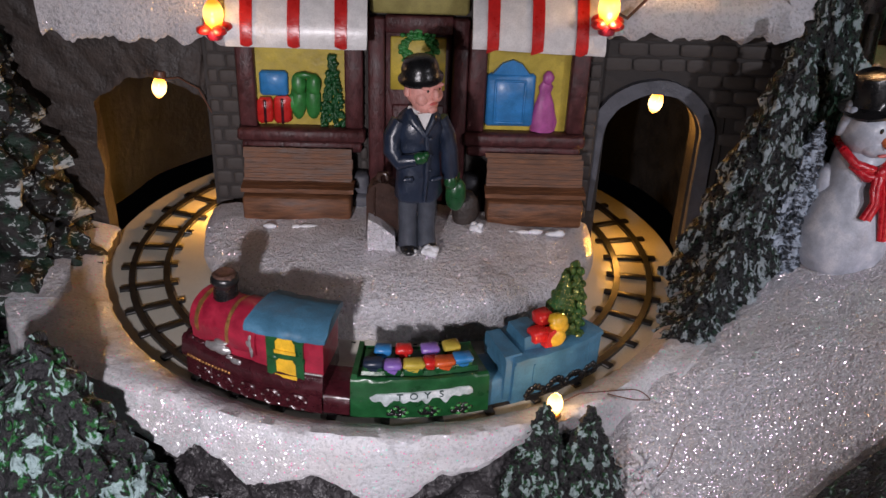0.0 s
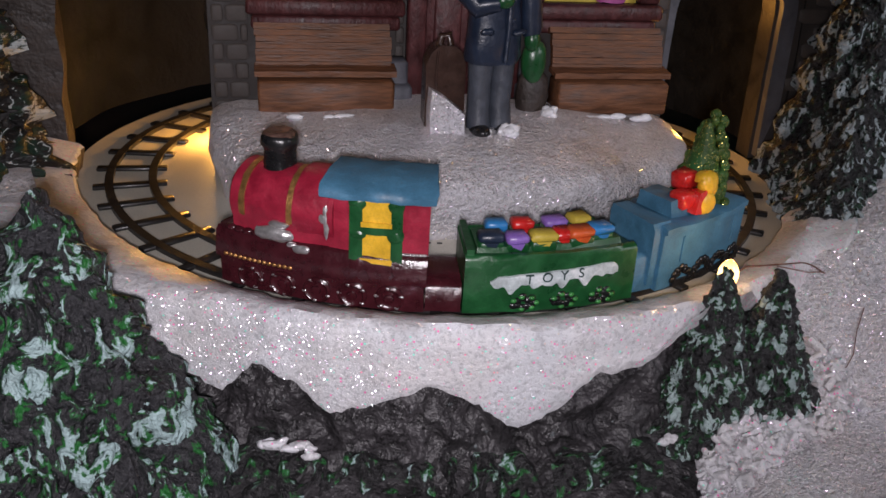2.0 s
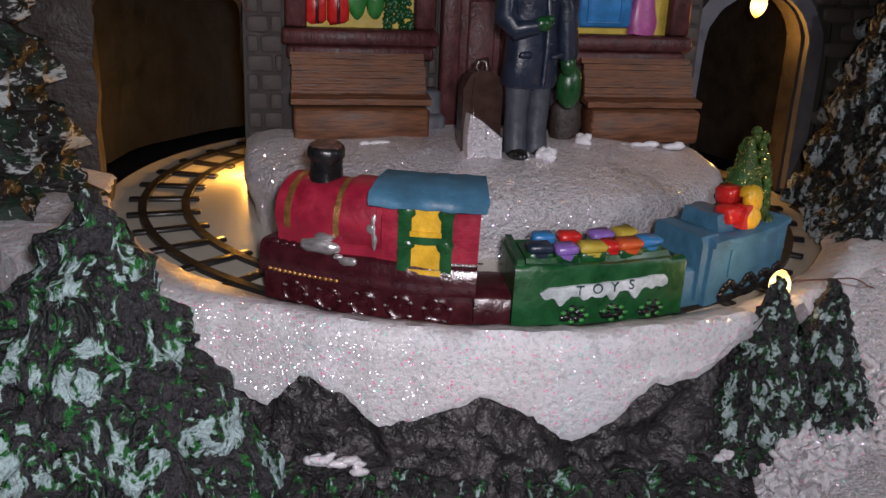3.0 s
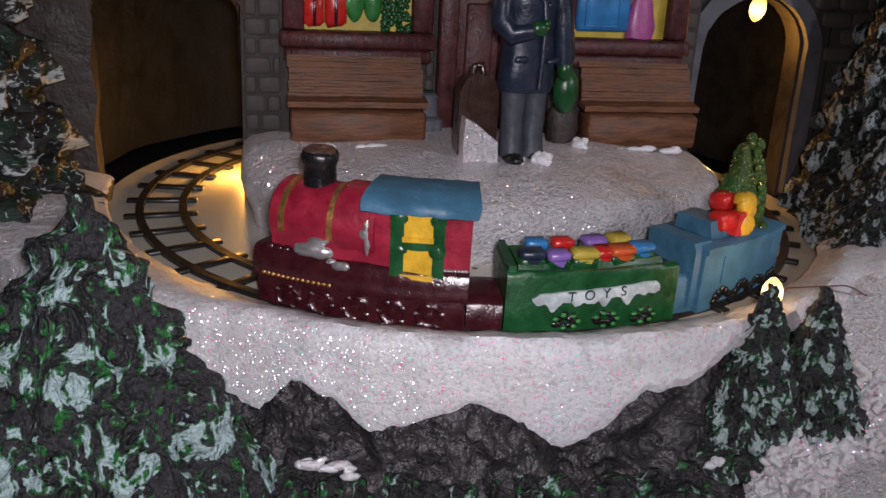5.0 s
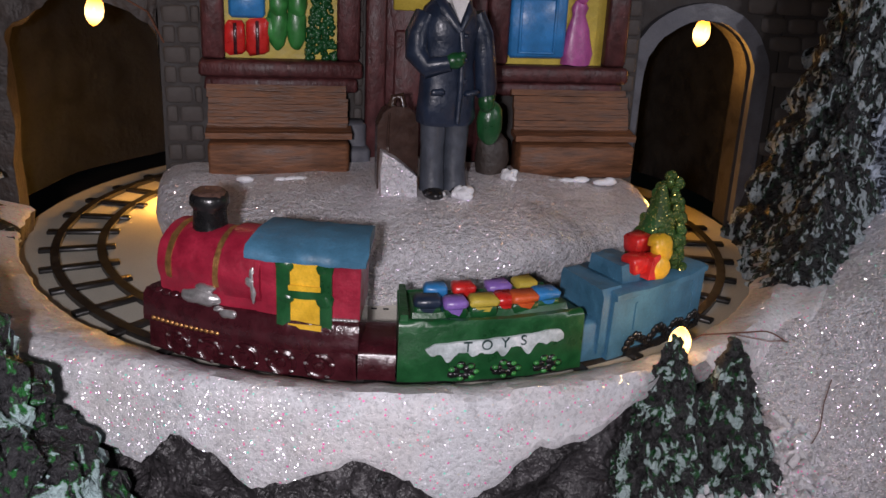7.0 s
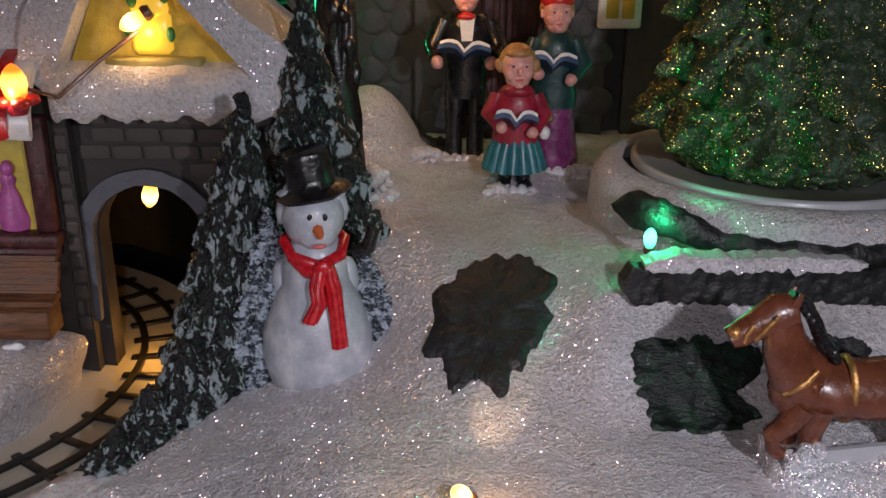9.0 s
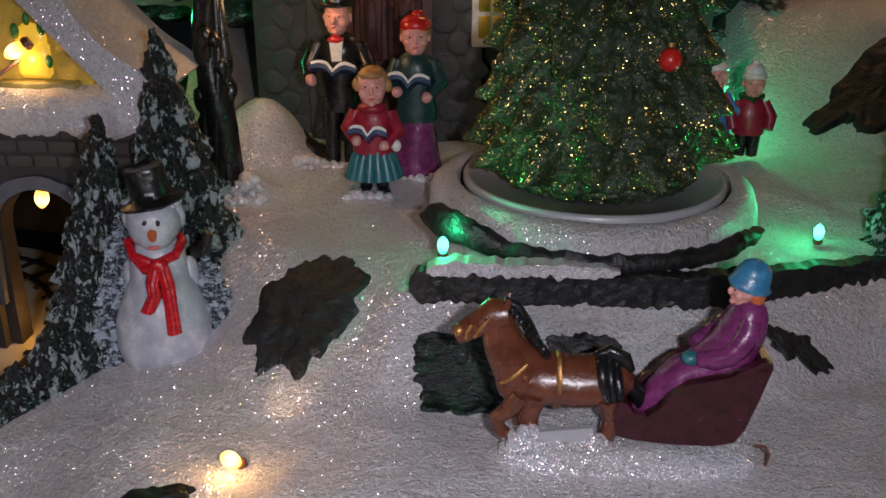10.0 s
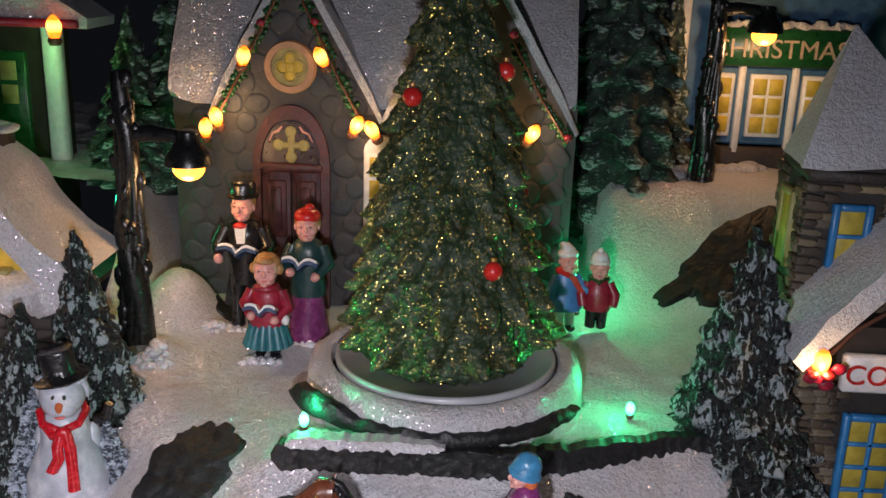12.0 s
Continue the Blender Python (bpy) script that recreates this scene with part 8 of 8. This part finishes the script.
def lamp_post(x, y, z0, z1, arm, lamp_z, label):
    t = thing("street_lamp", (x, y, z0), label, "street lamp", "street lamps")
    h = z1 - z0
    c = Clay(BLACK)
    ribs = Clay(BLACK)
    pts = [(1.2 * math.sin(k * 0.9), 0.8 * math.cos(k), h * k / 12) for k in range(13)]
    c.tube(pts, [6.0, 5.2, 4.6, 4.4, 4.2, 4.2, 4.0, 3.8, 3.8, 3.6, 3.4, 3.2, 2.4], 12)
    for k in range(7):
        a = k * 0.9
        ribs.tube([(5 * math.cos(a), 5 * math.sin(a), 0), (3.7 * math.cos(a + 1), 3.7 * math.sin(a + 1), h * 0.4), (2.8 * math.cos(a + 2.2), 2.8 * math.sin(a + 2.2), h * 0.9)], [1.6, 1.3, 0.9], 7)
    knob = random.Random(int(x))
    for k in range(34):
        a, q = knob.uniform(0, 6.283), knob.uniform(0, 1)
        r_ = 4.6 - 1.2 * q
        c.ball((r_ * math.cos(a), r_ * math.sin(a), h * q), (knob.uniform(1.2, 2.4), 1.6, knob.uniform(1.6, 4.0)), 8, 6)
    c.roughen(0.8, 2.6, 2)
    ribs.roughen(0.5, 3.5, 2)
    post = part("post", c, t, "knobbly black post")
    part("bark_relief", ribs, post, "twisted black ridges")["kind"] = "stuff"
    c = Clay(BLACK)
    lz = lamp_z - z0
    c.tube([(0, 0, lz + 12), (arm * 0.4, 0, lz + 13), (arm * 0.8, 0, lz + 12.4), (arm, 0, lz + 10)], [3.0, 2.6, 2.4, 2.6], 10)
    part("arm", c, t)
    c = Clay(BLACK)
    c.lathe([(2.4, 14.5), (3.6, 14), (3.9, 11), (5.2, 9.6), (6.8, 7.4), (7.6, 4.8), (7.8, 3.4), (6.4, 3.4), (3, 6)], 18, Matrix.Translation((arm, 0, lz)))
    part("shade", c, t, "black dish shade")
    c = Clay(BULB)
    c.ball((arm, 0, lz + 2.2), (5.2, 5.2, 4.2), 16, 10)
    part("lamp_globe", c, t, "glowing warm white globe")
    return t


lamp_post(105, 73, 26, 117, 20.5, 84.5, "black street lamp with a glowing globe beside the church")
lamp_post(316, 190, 55, 150, 20, 126, "black street lamp with a glowing globe on the hill")

# ---- bulbs ----


def bulb(x, y, z, mat=BULB, size=1.9, tall=1.5, label="small glowing warm bulb", red=False, group="string bulbs"):
    t = thing("light_bulb", (x, y, z), label, "light bulb", group)
    c = Clay(mat)
    c.lathe([(size * 0.5, -size * tall), (size * 0.82, -size * tall * 0.6), (size, -size * 0.1), (size * 0.96, size * 0.5), (size * 0.72, size * 1.05), (size * 0.38, size * 1.45), (size * 0.06, size * 1.65)], 16)
    part("glass", c, t)
    c = Clay(RED if red else CABLE)
    c.lathe([(size * 0.7, -size * tall * 1.6), (size * 0.95, -size * tall * 1.2), (size * 0.85, -size * tall * 0.95)], 12)
    part("socket", c, t)
    if red:
        for k in range(4):
            a = 0.6 + k * 1.57
            c = Clay(BRIGHTRED)
            c.ball((size * 1.1 * math.cos(a), size * 1.1 * math.sin(a), -size * tall * 0.9), (size * 0.75, size * 0.75, size * 0.5), 10, 7)
            c.roughen(0.3, 1.5, k)
            part("petal", c, t, "glossy red petal")
    return t


LED = "small green light diode with a clear dome"
for x, y, z in ((63.3, 44.8, 27.6), (-67.5, 42.6, 28.8)):      # hanging in the tunnel mouths
    bulb(x, y, z).rotation_euler = (math.pi, 0.15, 0)
bulb(29.8, -37.0, -9.6, size=1.7)
bulb(135.6, -36.4, 3.6, size=1.6).rotation_euler = (0.5, -0.6, 0)
bulb(-48.5, 27, 52.5, BULBSOFT, 2.4, red=True)
bulb(44.0, 26.5, 57.0, BULBSOFT, 2.6, red=True)
bulb(65.0, 40.6, 68.0, BULB, 1.9).rotation_euler = (0.2, -2.1, 0)
bulb(174.0, 14.0, 29.6, LEDGREEN, 1.35, label=LED, group="green diodes")
bulb(268.4, 40.2, 25.4, LEDGREEN, 1.35, label=LED, group="green diodes")
bulb(258.0, 113.0, 31.0, LEDGREEN, 1.35, label=LED, group="green diodes")
bulb(317.4, 27, 49.6, BULBSOFT, 2.6, red=True)
bulb(46.5, 155, 123.6, BULBSOFT, 3.0)
for x, z in ((124.0, 97.6), (120.0, 93.5), (134.6, 119.4), (162.0, 120.0), (174.8, 96.6), (180.2, 95.0), (237.5, 96.0)):
    b_ = bulb(x, 110.5, z, BULBSOFT, 2.35)
    b_.rotation_euler = (0.3, 0.5 * math.sin(x * 1.7), 0)
AMBER = (1.0, 0.45, 0.08)
point_lamp("bulb_glow", 69.5, 47.5, 20, 0.005, AMBER)
# these two: unseen amber lamps added low in the tunnels to light the track
point_lamp("bulb_glow", 59, 46, -9, 0.006, AMBER)
point_lamp("bulb_glow", -55, 60, -12, 0.036, AMBER)
point_lamp("bulb_glow", 30.5, -35.6, -7.4, 0.0026, WARM)
point_lamp("bulb_glow", 136.2, -38.8, 5.8, 0.005, (1.0, 0.52, 0.18))
diode_beam(136.4, -33.4, 8.0, (142.5, -14, 5.0), 0.016, WARM, 36, "bulb_beam")
point_lamp("bulb_glow", -48.5, 22, 50, 0.003, WARM)
point_lamp("bulb_glow", 44, 23, 55, 0.006, WARM)
point_lamp("bulb_glow", 66.5, 38.5, 65, 0.004, WARM)
point_lamp("lamp_glow", 125.5, 70, 79, 0.02, WARM, 4)
point_lamp("lamp_glow", 336, 186, 120, 0.036, WARM, 4)
point_lamp("bulb_glow", 317, 23.5, 48, 0.01, WARM)
# green lamp added under the orange bulb to tint the pale post
point_lamp("bulb_glow", 46, 154, 116, 0.01, (0.3, 1, 0.3), 3)
point_lamp("garland_glow", 128, 106, 100, 0.009, WARM, 3)
point_lamp("garland_glow", 176, 106, 96, 0.009, WARM, 3)
point_lamp("garland_glow", 238, 106, 96, 0.009, WARM, 3)
point_lamp("diode_glow", 175.5, 13.0, 33, 0.007, GREEN, 1)
diode_beam(176, 14.0, 35.5, (204, 50, 52), 0.02)
diode_beam(265, 41.5, 30, (226, 56, 58), 0.024)
point_lamp("diode_glow", 267, 117, 46, 0.02, GREEN, 1.5)
# no diode stands here: unseen green lamp added for the back slope
point_lamp("diode_glow", 76, 114, 66, 0.014, GREEN, 2)
point_lamp("diode_glow", 266.5, 41, 29.5, 0.008, GREEN, 1.4)

# thin wires on the snow and along the gable


def wire(pts, r=0.28, mat=None, label="thin bent bare wire lying on the snow"):
    c = Clay(mat or CABLE)
    c.tube(pts, r, 6)
    return tagged(part("wire", c), label, "wire")


loop = [(32, -34, -11.4), (36, -31.4, -11.0)]
for k in range(15):
    a = radians(110 - 15 * k)
    x, y = 48.4 + 3.4 * math.cos(a), -30.0 + 1.7 * math.sin(a)
    loop.append((x, y, -11.6 - 0.22 * (x - 45) + 0.3 * math.sin(k * 0.7)))
loop.append((42, -31.2, -11.2))
wire(loop, 0.14)
wire([(x, y, ground_z(x, y) + 0.35) for x, y in ((48.6, -38.6), (51, -40), (53.6, -39.6), (56, -37.4), (57.8, -34.4), (60.4, -31.4))], 0.1, None, "thin dark thread stuck to the snow")
wire([(44, 26, 57), (50, 33, 53), (58, 37, 60), (66, 41, 66)], 0.45, None, "copper brown wire between the bulbs")
wire([(317, 26, 49), (326, 29, 58), (338, 33, 64), (352, 36, 72)], 0.6, None, "copper brown wire along the eave")
wire([(-67, 42.2, 31), (-62, 41.6, 31.8), (-57, 41.2, 29), (-54, 40.4, 23)], 0.2, None, "thin wire of the tunnel bulb")

# lumpy snow along the top of the hill
rnd = random.Random(44)
c = Clay(SNOW)
for k in range(70):
    x = rnd.uniform(272, 350)
    y = 206 + 12 * math.sin(x / 17) + rnd.uniform(-4, 4)
    q = rnd.uniform(1.8, 4.2)
    c.ball((x, y, ground_z(x, y) + 0.2 * q), (q * 1.5, q, q * 0.8), 10, 7)
for dz, q in ((2, 6.0), (6, 4.6), (10, 3.0), (12.5, 1.8)):
    c.ball((299, 196, ground_z(299, 196) + dz), (q, q, q * 0.9), 12, 8)
c.roughen(0.8, 3, 3)
tagged(part("snow_mound", c), "lumpy white snow along the top of the hill", "snow", "", "stuff")

# glittering lumps of snow at the foot of the lamp post and before the singers
rnd = random.Random(52)
for cx_, cy_, rx_, n_ in ((114, 62, 6, 46), (128, 88, 4, 22), (146, 66, 3, 12), (170, 80, 4, 20)):
    c = Clay(SNOWRIM)
    for _ in range(n_):
        a, u = rnd.uniform(0, 6.283), rnd.random()
        x, y, q = cx_ + rx_ * u * math.cos(a), cy_ + rx_ * 0.7 * u * math.sin(a), rnd.uniform(0.7, 1.7)
        c.ball((x, y, ground_z(x, y) + (1 - u) * rx_ * 0.45), (q * 1.2, q, q * 0.9), 9, 6)
    c.roughen(0.5, 1.4, n_)
    tagged(part("snow_mound", c), "lumpy white glittering snow on the ground", "snow", "", "stuff")

# ---- Christmas shop on the hill ----
shop = thing("christmas_shop", (-3.6, 0, 0), "blue toy shop with white windows and green Christmas sign", "shop")
c = Clay(paint("shop_blue_paint", (0.05, 0.14, 0.26), 0.5, 0.3, 5))
c.box(311, 420, 232, 260, 50, 170)
c.box(326, 400, 224, 233, 76, 112, 1)
part("wall", c, shop, "blue painted wall", False)
c = Clay(WHITE)
for x in (312, 325, 339.5, 364, 389):
    c = Clay(WHITE)
    c.box(x, x + 3.4, 222, 226, 72, 114, 0.6)
    c.roughen(0.3, 4, 3)
    part("pilaster", c, shop, "white painted pilaster")
c = Clay(WHITE)
c.box(309, 316, 226, 233, 70, 170, 0.8)
part("corner_post", c, shop, "white painted corner post")
for x0, x1 in ((329.5, 338), (345, 361.5), (369, 386)):
    c = Clay(WHITE)
    c.box(x0, x1, 221.5, 224.5, 80, 109, 0.5)
    w_ = part("window", c, shop, "white shop window")
    nx = 1 if x1 - x0 < 10 else 2
    for i in range(nx):
        for k in range(3):
            a, b = x0 + 1.6 + i * (x1 - x0 - 2) / nx, x0 + (i + 1) * (x1 - x0 - 2) / nx + 0.4
            p = Clay(YELLOW)
            p.box(a, b, 221, 221.8, 82 + k * 8.8, 82 + k * 8.8 + 7.4, 0.2)
            part("pane", p, w_)
c = Clay(BROWNROCK)
c.box(318, 402, 222, 233, 58, 75, 1)
part("plinth", c, shop)
c = Clay(DGREEN)
c.box(326, 388, 219, 224, 112.5, 130, 1.0)
SIGNCREAM = paint("faded_cream_letters", (0.42, 0.33, 0.24), 0.5, 0.3, 3)
sg = part("sign_board", c, shop, "dark green sign board")
words("sign_letters", "CHRISTMAS", 11.8, (355.5, 218.7, 120.3), sg, SIGNCREAM, depth=0.4)
c = Clay(SNOW)
c.tube([(325 + k * 1.6, 221, 131.0 + 0.8 * math.sin(k * 0.9)) for k in range(41)], [1.4 + 0.5 * math.sin(k * 1.3) + 0.3 * math.sin(k * 2.9) for k in range(41)], 12, True, 1.4)
c.roughen(0.5, 2.0, 5)
part("sign_snow", c, shop, "snow along the sign")

# ---- green house at the back ----
gh = thing("back_house", (0, 0, 0), "dark green timber house with pale eaves and green door", "house")
c = Clay(paint("dark_timber_paint", (0.035, 0.028, 0.02), 0.5, 0.3, 5))
c.box(-30, 36, 172, 190, 40, 130)
part("wall", c, gh)
c = Clay(WHITEPAINT)
c.box(34, 41, 168, 176, 60, 126, 1.0)
part("post", c, gh, "pale corner post")
c = Clay(SNOW)
c.slab([(-40, 127), (57, 123), (58, 127), (36, 141), (20, 152), (-40, 160)], 160, 190)
c.roughen(1.0, 8, 3)
part("roof", c, gh, "snow roof")
c = Clay(RED)
c.box(-40, 55, 157, 160, 123, 126.4, 0.8)
c.roughen(0.4, 5, 2)
part("fascia", c, gh, "red painted eave board")
c = Clay(DGREEN)
c.box(2, 26, 169.5, 173, 60, 112, 0.6)
dr = part("door", c, gh, "dark green door")
for i in range(2):
    for k in range(2):
        c = Clay(OLIVE)
        c.box(6 + i * 9, 13 + i * 9, 169, 169.8, 90 + k * 10, 98 + k * 10, 0.2)
        part("pane", c, dr)

# ---- stone cottage with the pointed tower ----
ct = thing("stone_cottage", (0, 0, 0), "rough stone cottage with pointed snowy tower and blue windows", "house")
c = Clay(MORTAR)
c.slab([(0, -30), (42, -30), (42, 100), (0, 100)], 0, 34, Matrix.Translation((316, 54, 0)) @ Matrix.Rotation(radians(-5), 4, "Z"))
c.box(316.5, 420, 38, 90, -34, 56)
c.roughen(0.7, 5, 3)
part("wall", c, ct, "weathered brown stone wall", False)
c = Clay(ROOFSNOW)
n = 16
vs, fs = [], []
apex = (331, 76, 139)
base = [(312, 49.5), (362, 52), (358, 98), (314.5, 76)]
for t_ in [i / 10 for i in range(11)]:
    for e in range(4):
        for k in range(6):
            (xa, ya), (xb, yb) = base[e], base[(e + 1) % 4]
            x, y = xa + (xb - xa) * k / 6, ya + (yb - ya) * k / 6
            sag = 1.0 + 0.05 * math.sin(t_ * 3.14)
            q = 1 - t_
            w = 0.6 * wob(x + t_ * 20, y, 5, 3)
            vs.append((apex[0] + (x - apex[0]) * q * sag + w, apex[1] + (y - apex[1]) * q * sag + w, 99.5 + (apex[2] - 99.5) * t_ + (1.5 * wob(x, y, 4, 6) if t_ == 0 else 0)))
for i in range(10):
    for k in range(24):
        fs.append((i * 24 + k, i * 24 + (k + 1) % 24, (i + 1) * 24 + (k + 1) % 24, (i + 1) * 24 + k))
fs.append(tuple(range(24)))
c.faces(vs, fs)
part("tower_roof", c, ct, "steep pyramid roof of glittering snow")
c = Clay(BROWNROCK)
c.box(0.2, 42, -1.5, 33, 95, 98.5, 0.5, Matrix.Translation((315.4, 54, 0)) @ Matrix.Rotation(radians(-5), 4, "Z"))
part("cornice", c, ct)


def blue_window(x0, x1, z0, z1, y, cols, rows_, parent):
    c = Clay(BLUE)
    c.box(x0 - 2, x0, y - 1.5, y + 1.5, z0 - 2, z1 + 2, 0.4)
    c.box(x1, x1 + 2, y - 1.5, y + 1.5, z0 - 2, z1 + 2, 0.4)
    c.box(x0, x1, y - 1.5, y + 1.5, z1, z1 + 2, 0.4)
    c.box(x0, x1, y - 1.5, y + 1.5, z0 - 2, z0, 0.4)
    for i in range(1, cols):
        x = x0 + (x1 - x0) * i / cols
        c.box(x - 0.6, x + 0.6, y - 1.0, y + 1, z0, z1, 0.2)
    for k in range(1, rows_):
        z = z0 + (z1 - z0) * k / rows_
        c.box(x0, x1, y - 1.0, y + 1, z - 0.6, z + 0.6, 0.2)
    w_ = part("window", c, parent, "bright blue window frame")
    for i in range(cols):
        for k in range(rows_):
            p = Clay(YELLOW)
            p.box(x0 + (x1 - x0) * i / cols, x0 + (x1 - x0) * (i + 1) / cols, y, y + 0.8, z0 + (z1 - z0) * k / rows_, z0 + (z1 - z0) * (k + 1) / rows_, 0.1)
            part("pane", p, w_)


blue_window(325.4, 333, 71.5, 87, 51.6, 1, 2, ct)
blue_window(332, 345.5, -18, 27.5, 36.0, 2, 6, ct)
snow_roof(ct, (312.5, 46.5), (352, 91), 0, 26, 60, "porch_roof", 6.5, 9)
c = Clay(OLIVE)
c.box(314.2, 317.6, 61, 63, 66, 90, 0.4)
c.box(314.6, 318, 72, 74, 66, 90, 0.4)
c.box(314.4, 317.8, 63, 72, 88, 90, 0.4)
sw = part("side_window", c, ct, "dull olive side window frame")
c = Clay(YELLOW)
c.box(315.2, 317.8, 63, 72, 66, 88, 0.1)
part("pane", c, sw, "ochre yellow pane")
c = Clay(WHITE)
c.box(326.6, 372, 33, 36.5, 37.4, 49, 0.8)
bd = part("sign_board", c, ct, "white sign board with red letters")
words("sign_letters", "CO", 8.4, (333.4, 32.7, 43.0), bd, BRIGHTRED, depth=0.4)
c = Clay(RED)
for x, z in ((313.5, 44), (318, 42), (321, 47)):
    c.ball((x + 2, 27.5, z), (2.2, 1, 1.8))
part("red_bow", c, ct, "red ribbon bow under the bulb")

# ---- stones of the cottage ----
rnd = random.Random(31)
c = Clay(PIECESTONE)
c.box(-0.5, 0.5, -0.5, 0.5, -0.5, 0.5, 0.1)
bmesh.ops.subdivide_edges(c.bm, edges=c.bm.edges[:], cuts=1, use_grid_fill=True)
c.roughen(0.3, 0.4, 3)
ob = part("stone", c)
stone_me = ob.data
bpy.data.objects.remove(ob)
tower = Matrix.Translation((316 * M, 54 * M, 0)) @ Matrix.Rotation(radians(-5), 4, "Z")


def stone(place, sx, sy, sz):
    ob = new("stone", stone_me)
    ob.parent = ct
    ob.matrix_basis = place @ Matrix.Rotation(rnd.uniform(-0.1, 0.1), 4, "Y") @ Matrix.Diagonal((sx, sy, sz, 1))


for r in range(19):      # tower, above the porch roof
    z = 43 + r * 2.8 + rnd.uniform(-0.4, 0.4)
    x = rnd.uniform(-1.0, 0.3)
    while x < 27:
        w = rnd.uniform(3.0, 7.0)
        if not (7 < x + w / 2 < 23 and 67 < z < 92):
            stone(tower @ Matrix.Translation(((x + w / 2) * M, 0, z * M)), w, rnd.uniform(1.4, 3.6), rnd.uniform(1.8, 3.2))
        x += w
    y = rnd.uniform(0.5, 2)
    while y < 30:
        w = rnd.uniform(3.0, 6.5)
        if not (5 < y + w / 2 < 22 and 62 < z < 94):
            stone(tower @ Matrix.Translation((0, (y + w / 2) * M, z * M)), rnd.uniform(1.4, 3.2), w, rnd.uniform(1.8, 3.2))
        y += w
for r in range(25):      # porch wall beside the blue window
    z = -22 + r * 2.6 + rnd.uniform(-0.4, 0.4)
    x = 316 + rnd.uniform(-0.5, 0.5)
    while x < 328:
        w = rnd.uniform(2.2, 6.4)
        stone(Matrix.Translation(((x + w / 2) * M, 38 * M, z * M)), w, rnd.uniform(1.2, 3.2), rnd.uniform(1.8, 3.0))
        x += w

# ---- stones of the station wall ----
c = Clay(WALLSTONE)
c.box(-0.5, 0.5, -0.5, 0.5, -0.5, 0.5, 0.14)
c.roughen(0.06, 0.5, 2)
ob = part("brick", c)
brick_me = ob.data
bpy.data.objects.remove(ob)
rnd = random.Random(77)
walls = {o.name: o for o in scene.objects if o.name.startswith("wall_")}


def brick(parent, x, y, z, w, h):
    ob = new("brick", brick_me)
    ob.parent = parent
    ob.matrix_basis = Matrix.Translation((x * M, y * M, z * M)) @ Matrix.Rotation(rnd.uniform(-0.02, 0.02), 4, "Y") @ Matrix.Diagonal((w, rnd.uniform(1.0, 1.8), h, 1))


for r in range(13):
    z = -3 + r * 4.1
    x = 47.8 + (r % 2) * 3.5
    while x < 98:
        w = rnd.uniform(6.5, 8.5)
        cxb = x + w / 2
        in_arch = 43.5 < cxb < 82 and (z < 19 or math.hypot(cxb - 62.8, z - 17) < 19.5)
        if not in_arch and cxb + w / 2 < 99:
            brick(walls["wall_east"], cxb, 44.5, z, w - 0.7, 3.5)
        x += w
for r in range(15):
    z = -4 + r * 4.1
    for x0, x1 in ((-54.5, -46.6), (-15.5, -13.2), (43.8, 47.3)):
        x = x0
        while x < x1 - 1:
            w = min((2.6 if r % 2 and x == x0 else 5.2) + rnd.uniform(-0.6, 0.8), x1 - x)
            if x1 - x - w < 1.2:
                w = x1 - x
            brick(walls["wall_front"], x + w / 2, 41.3, z, w - 0.5, 3.5)
            x += w
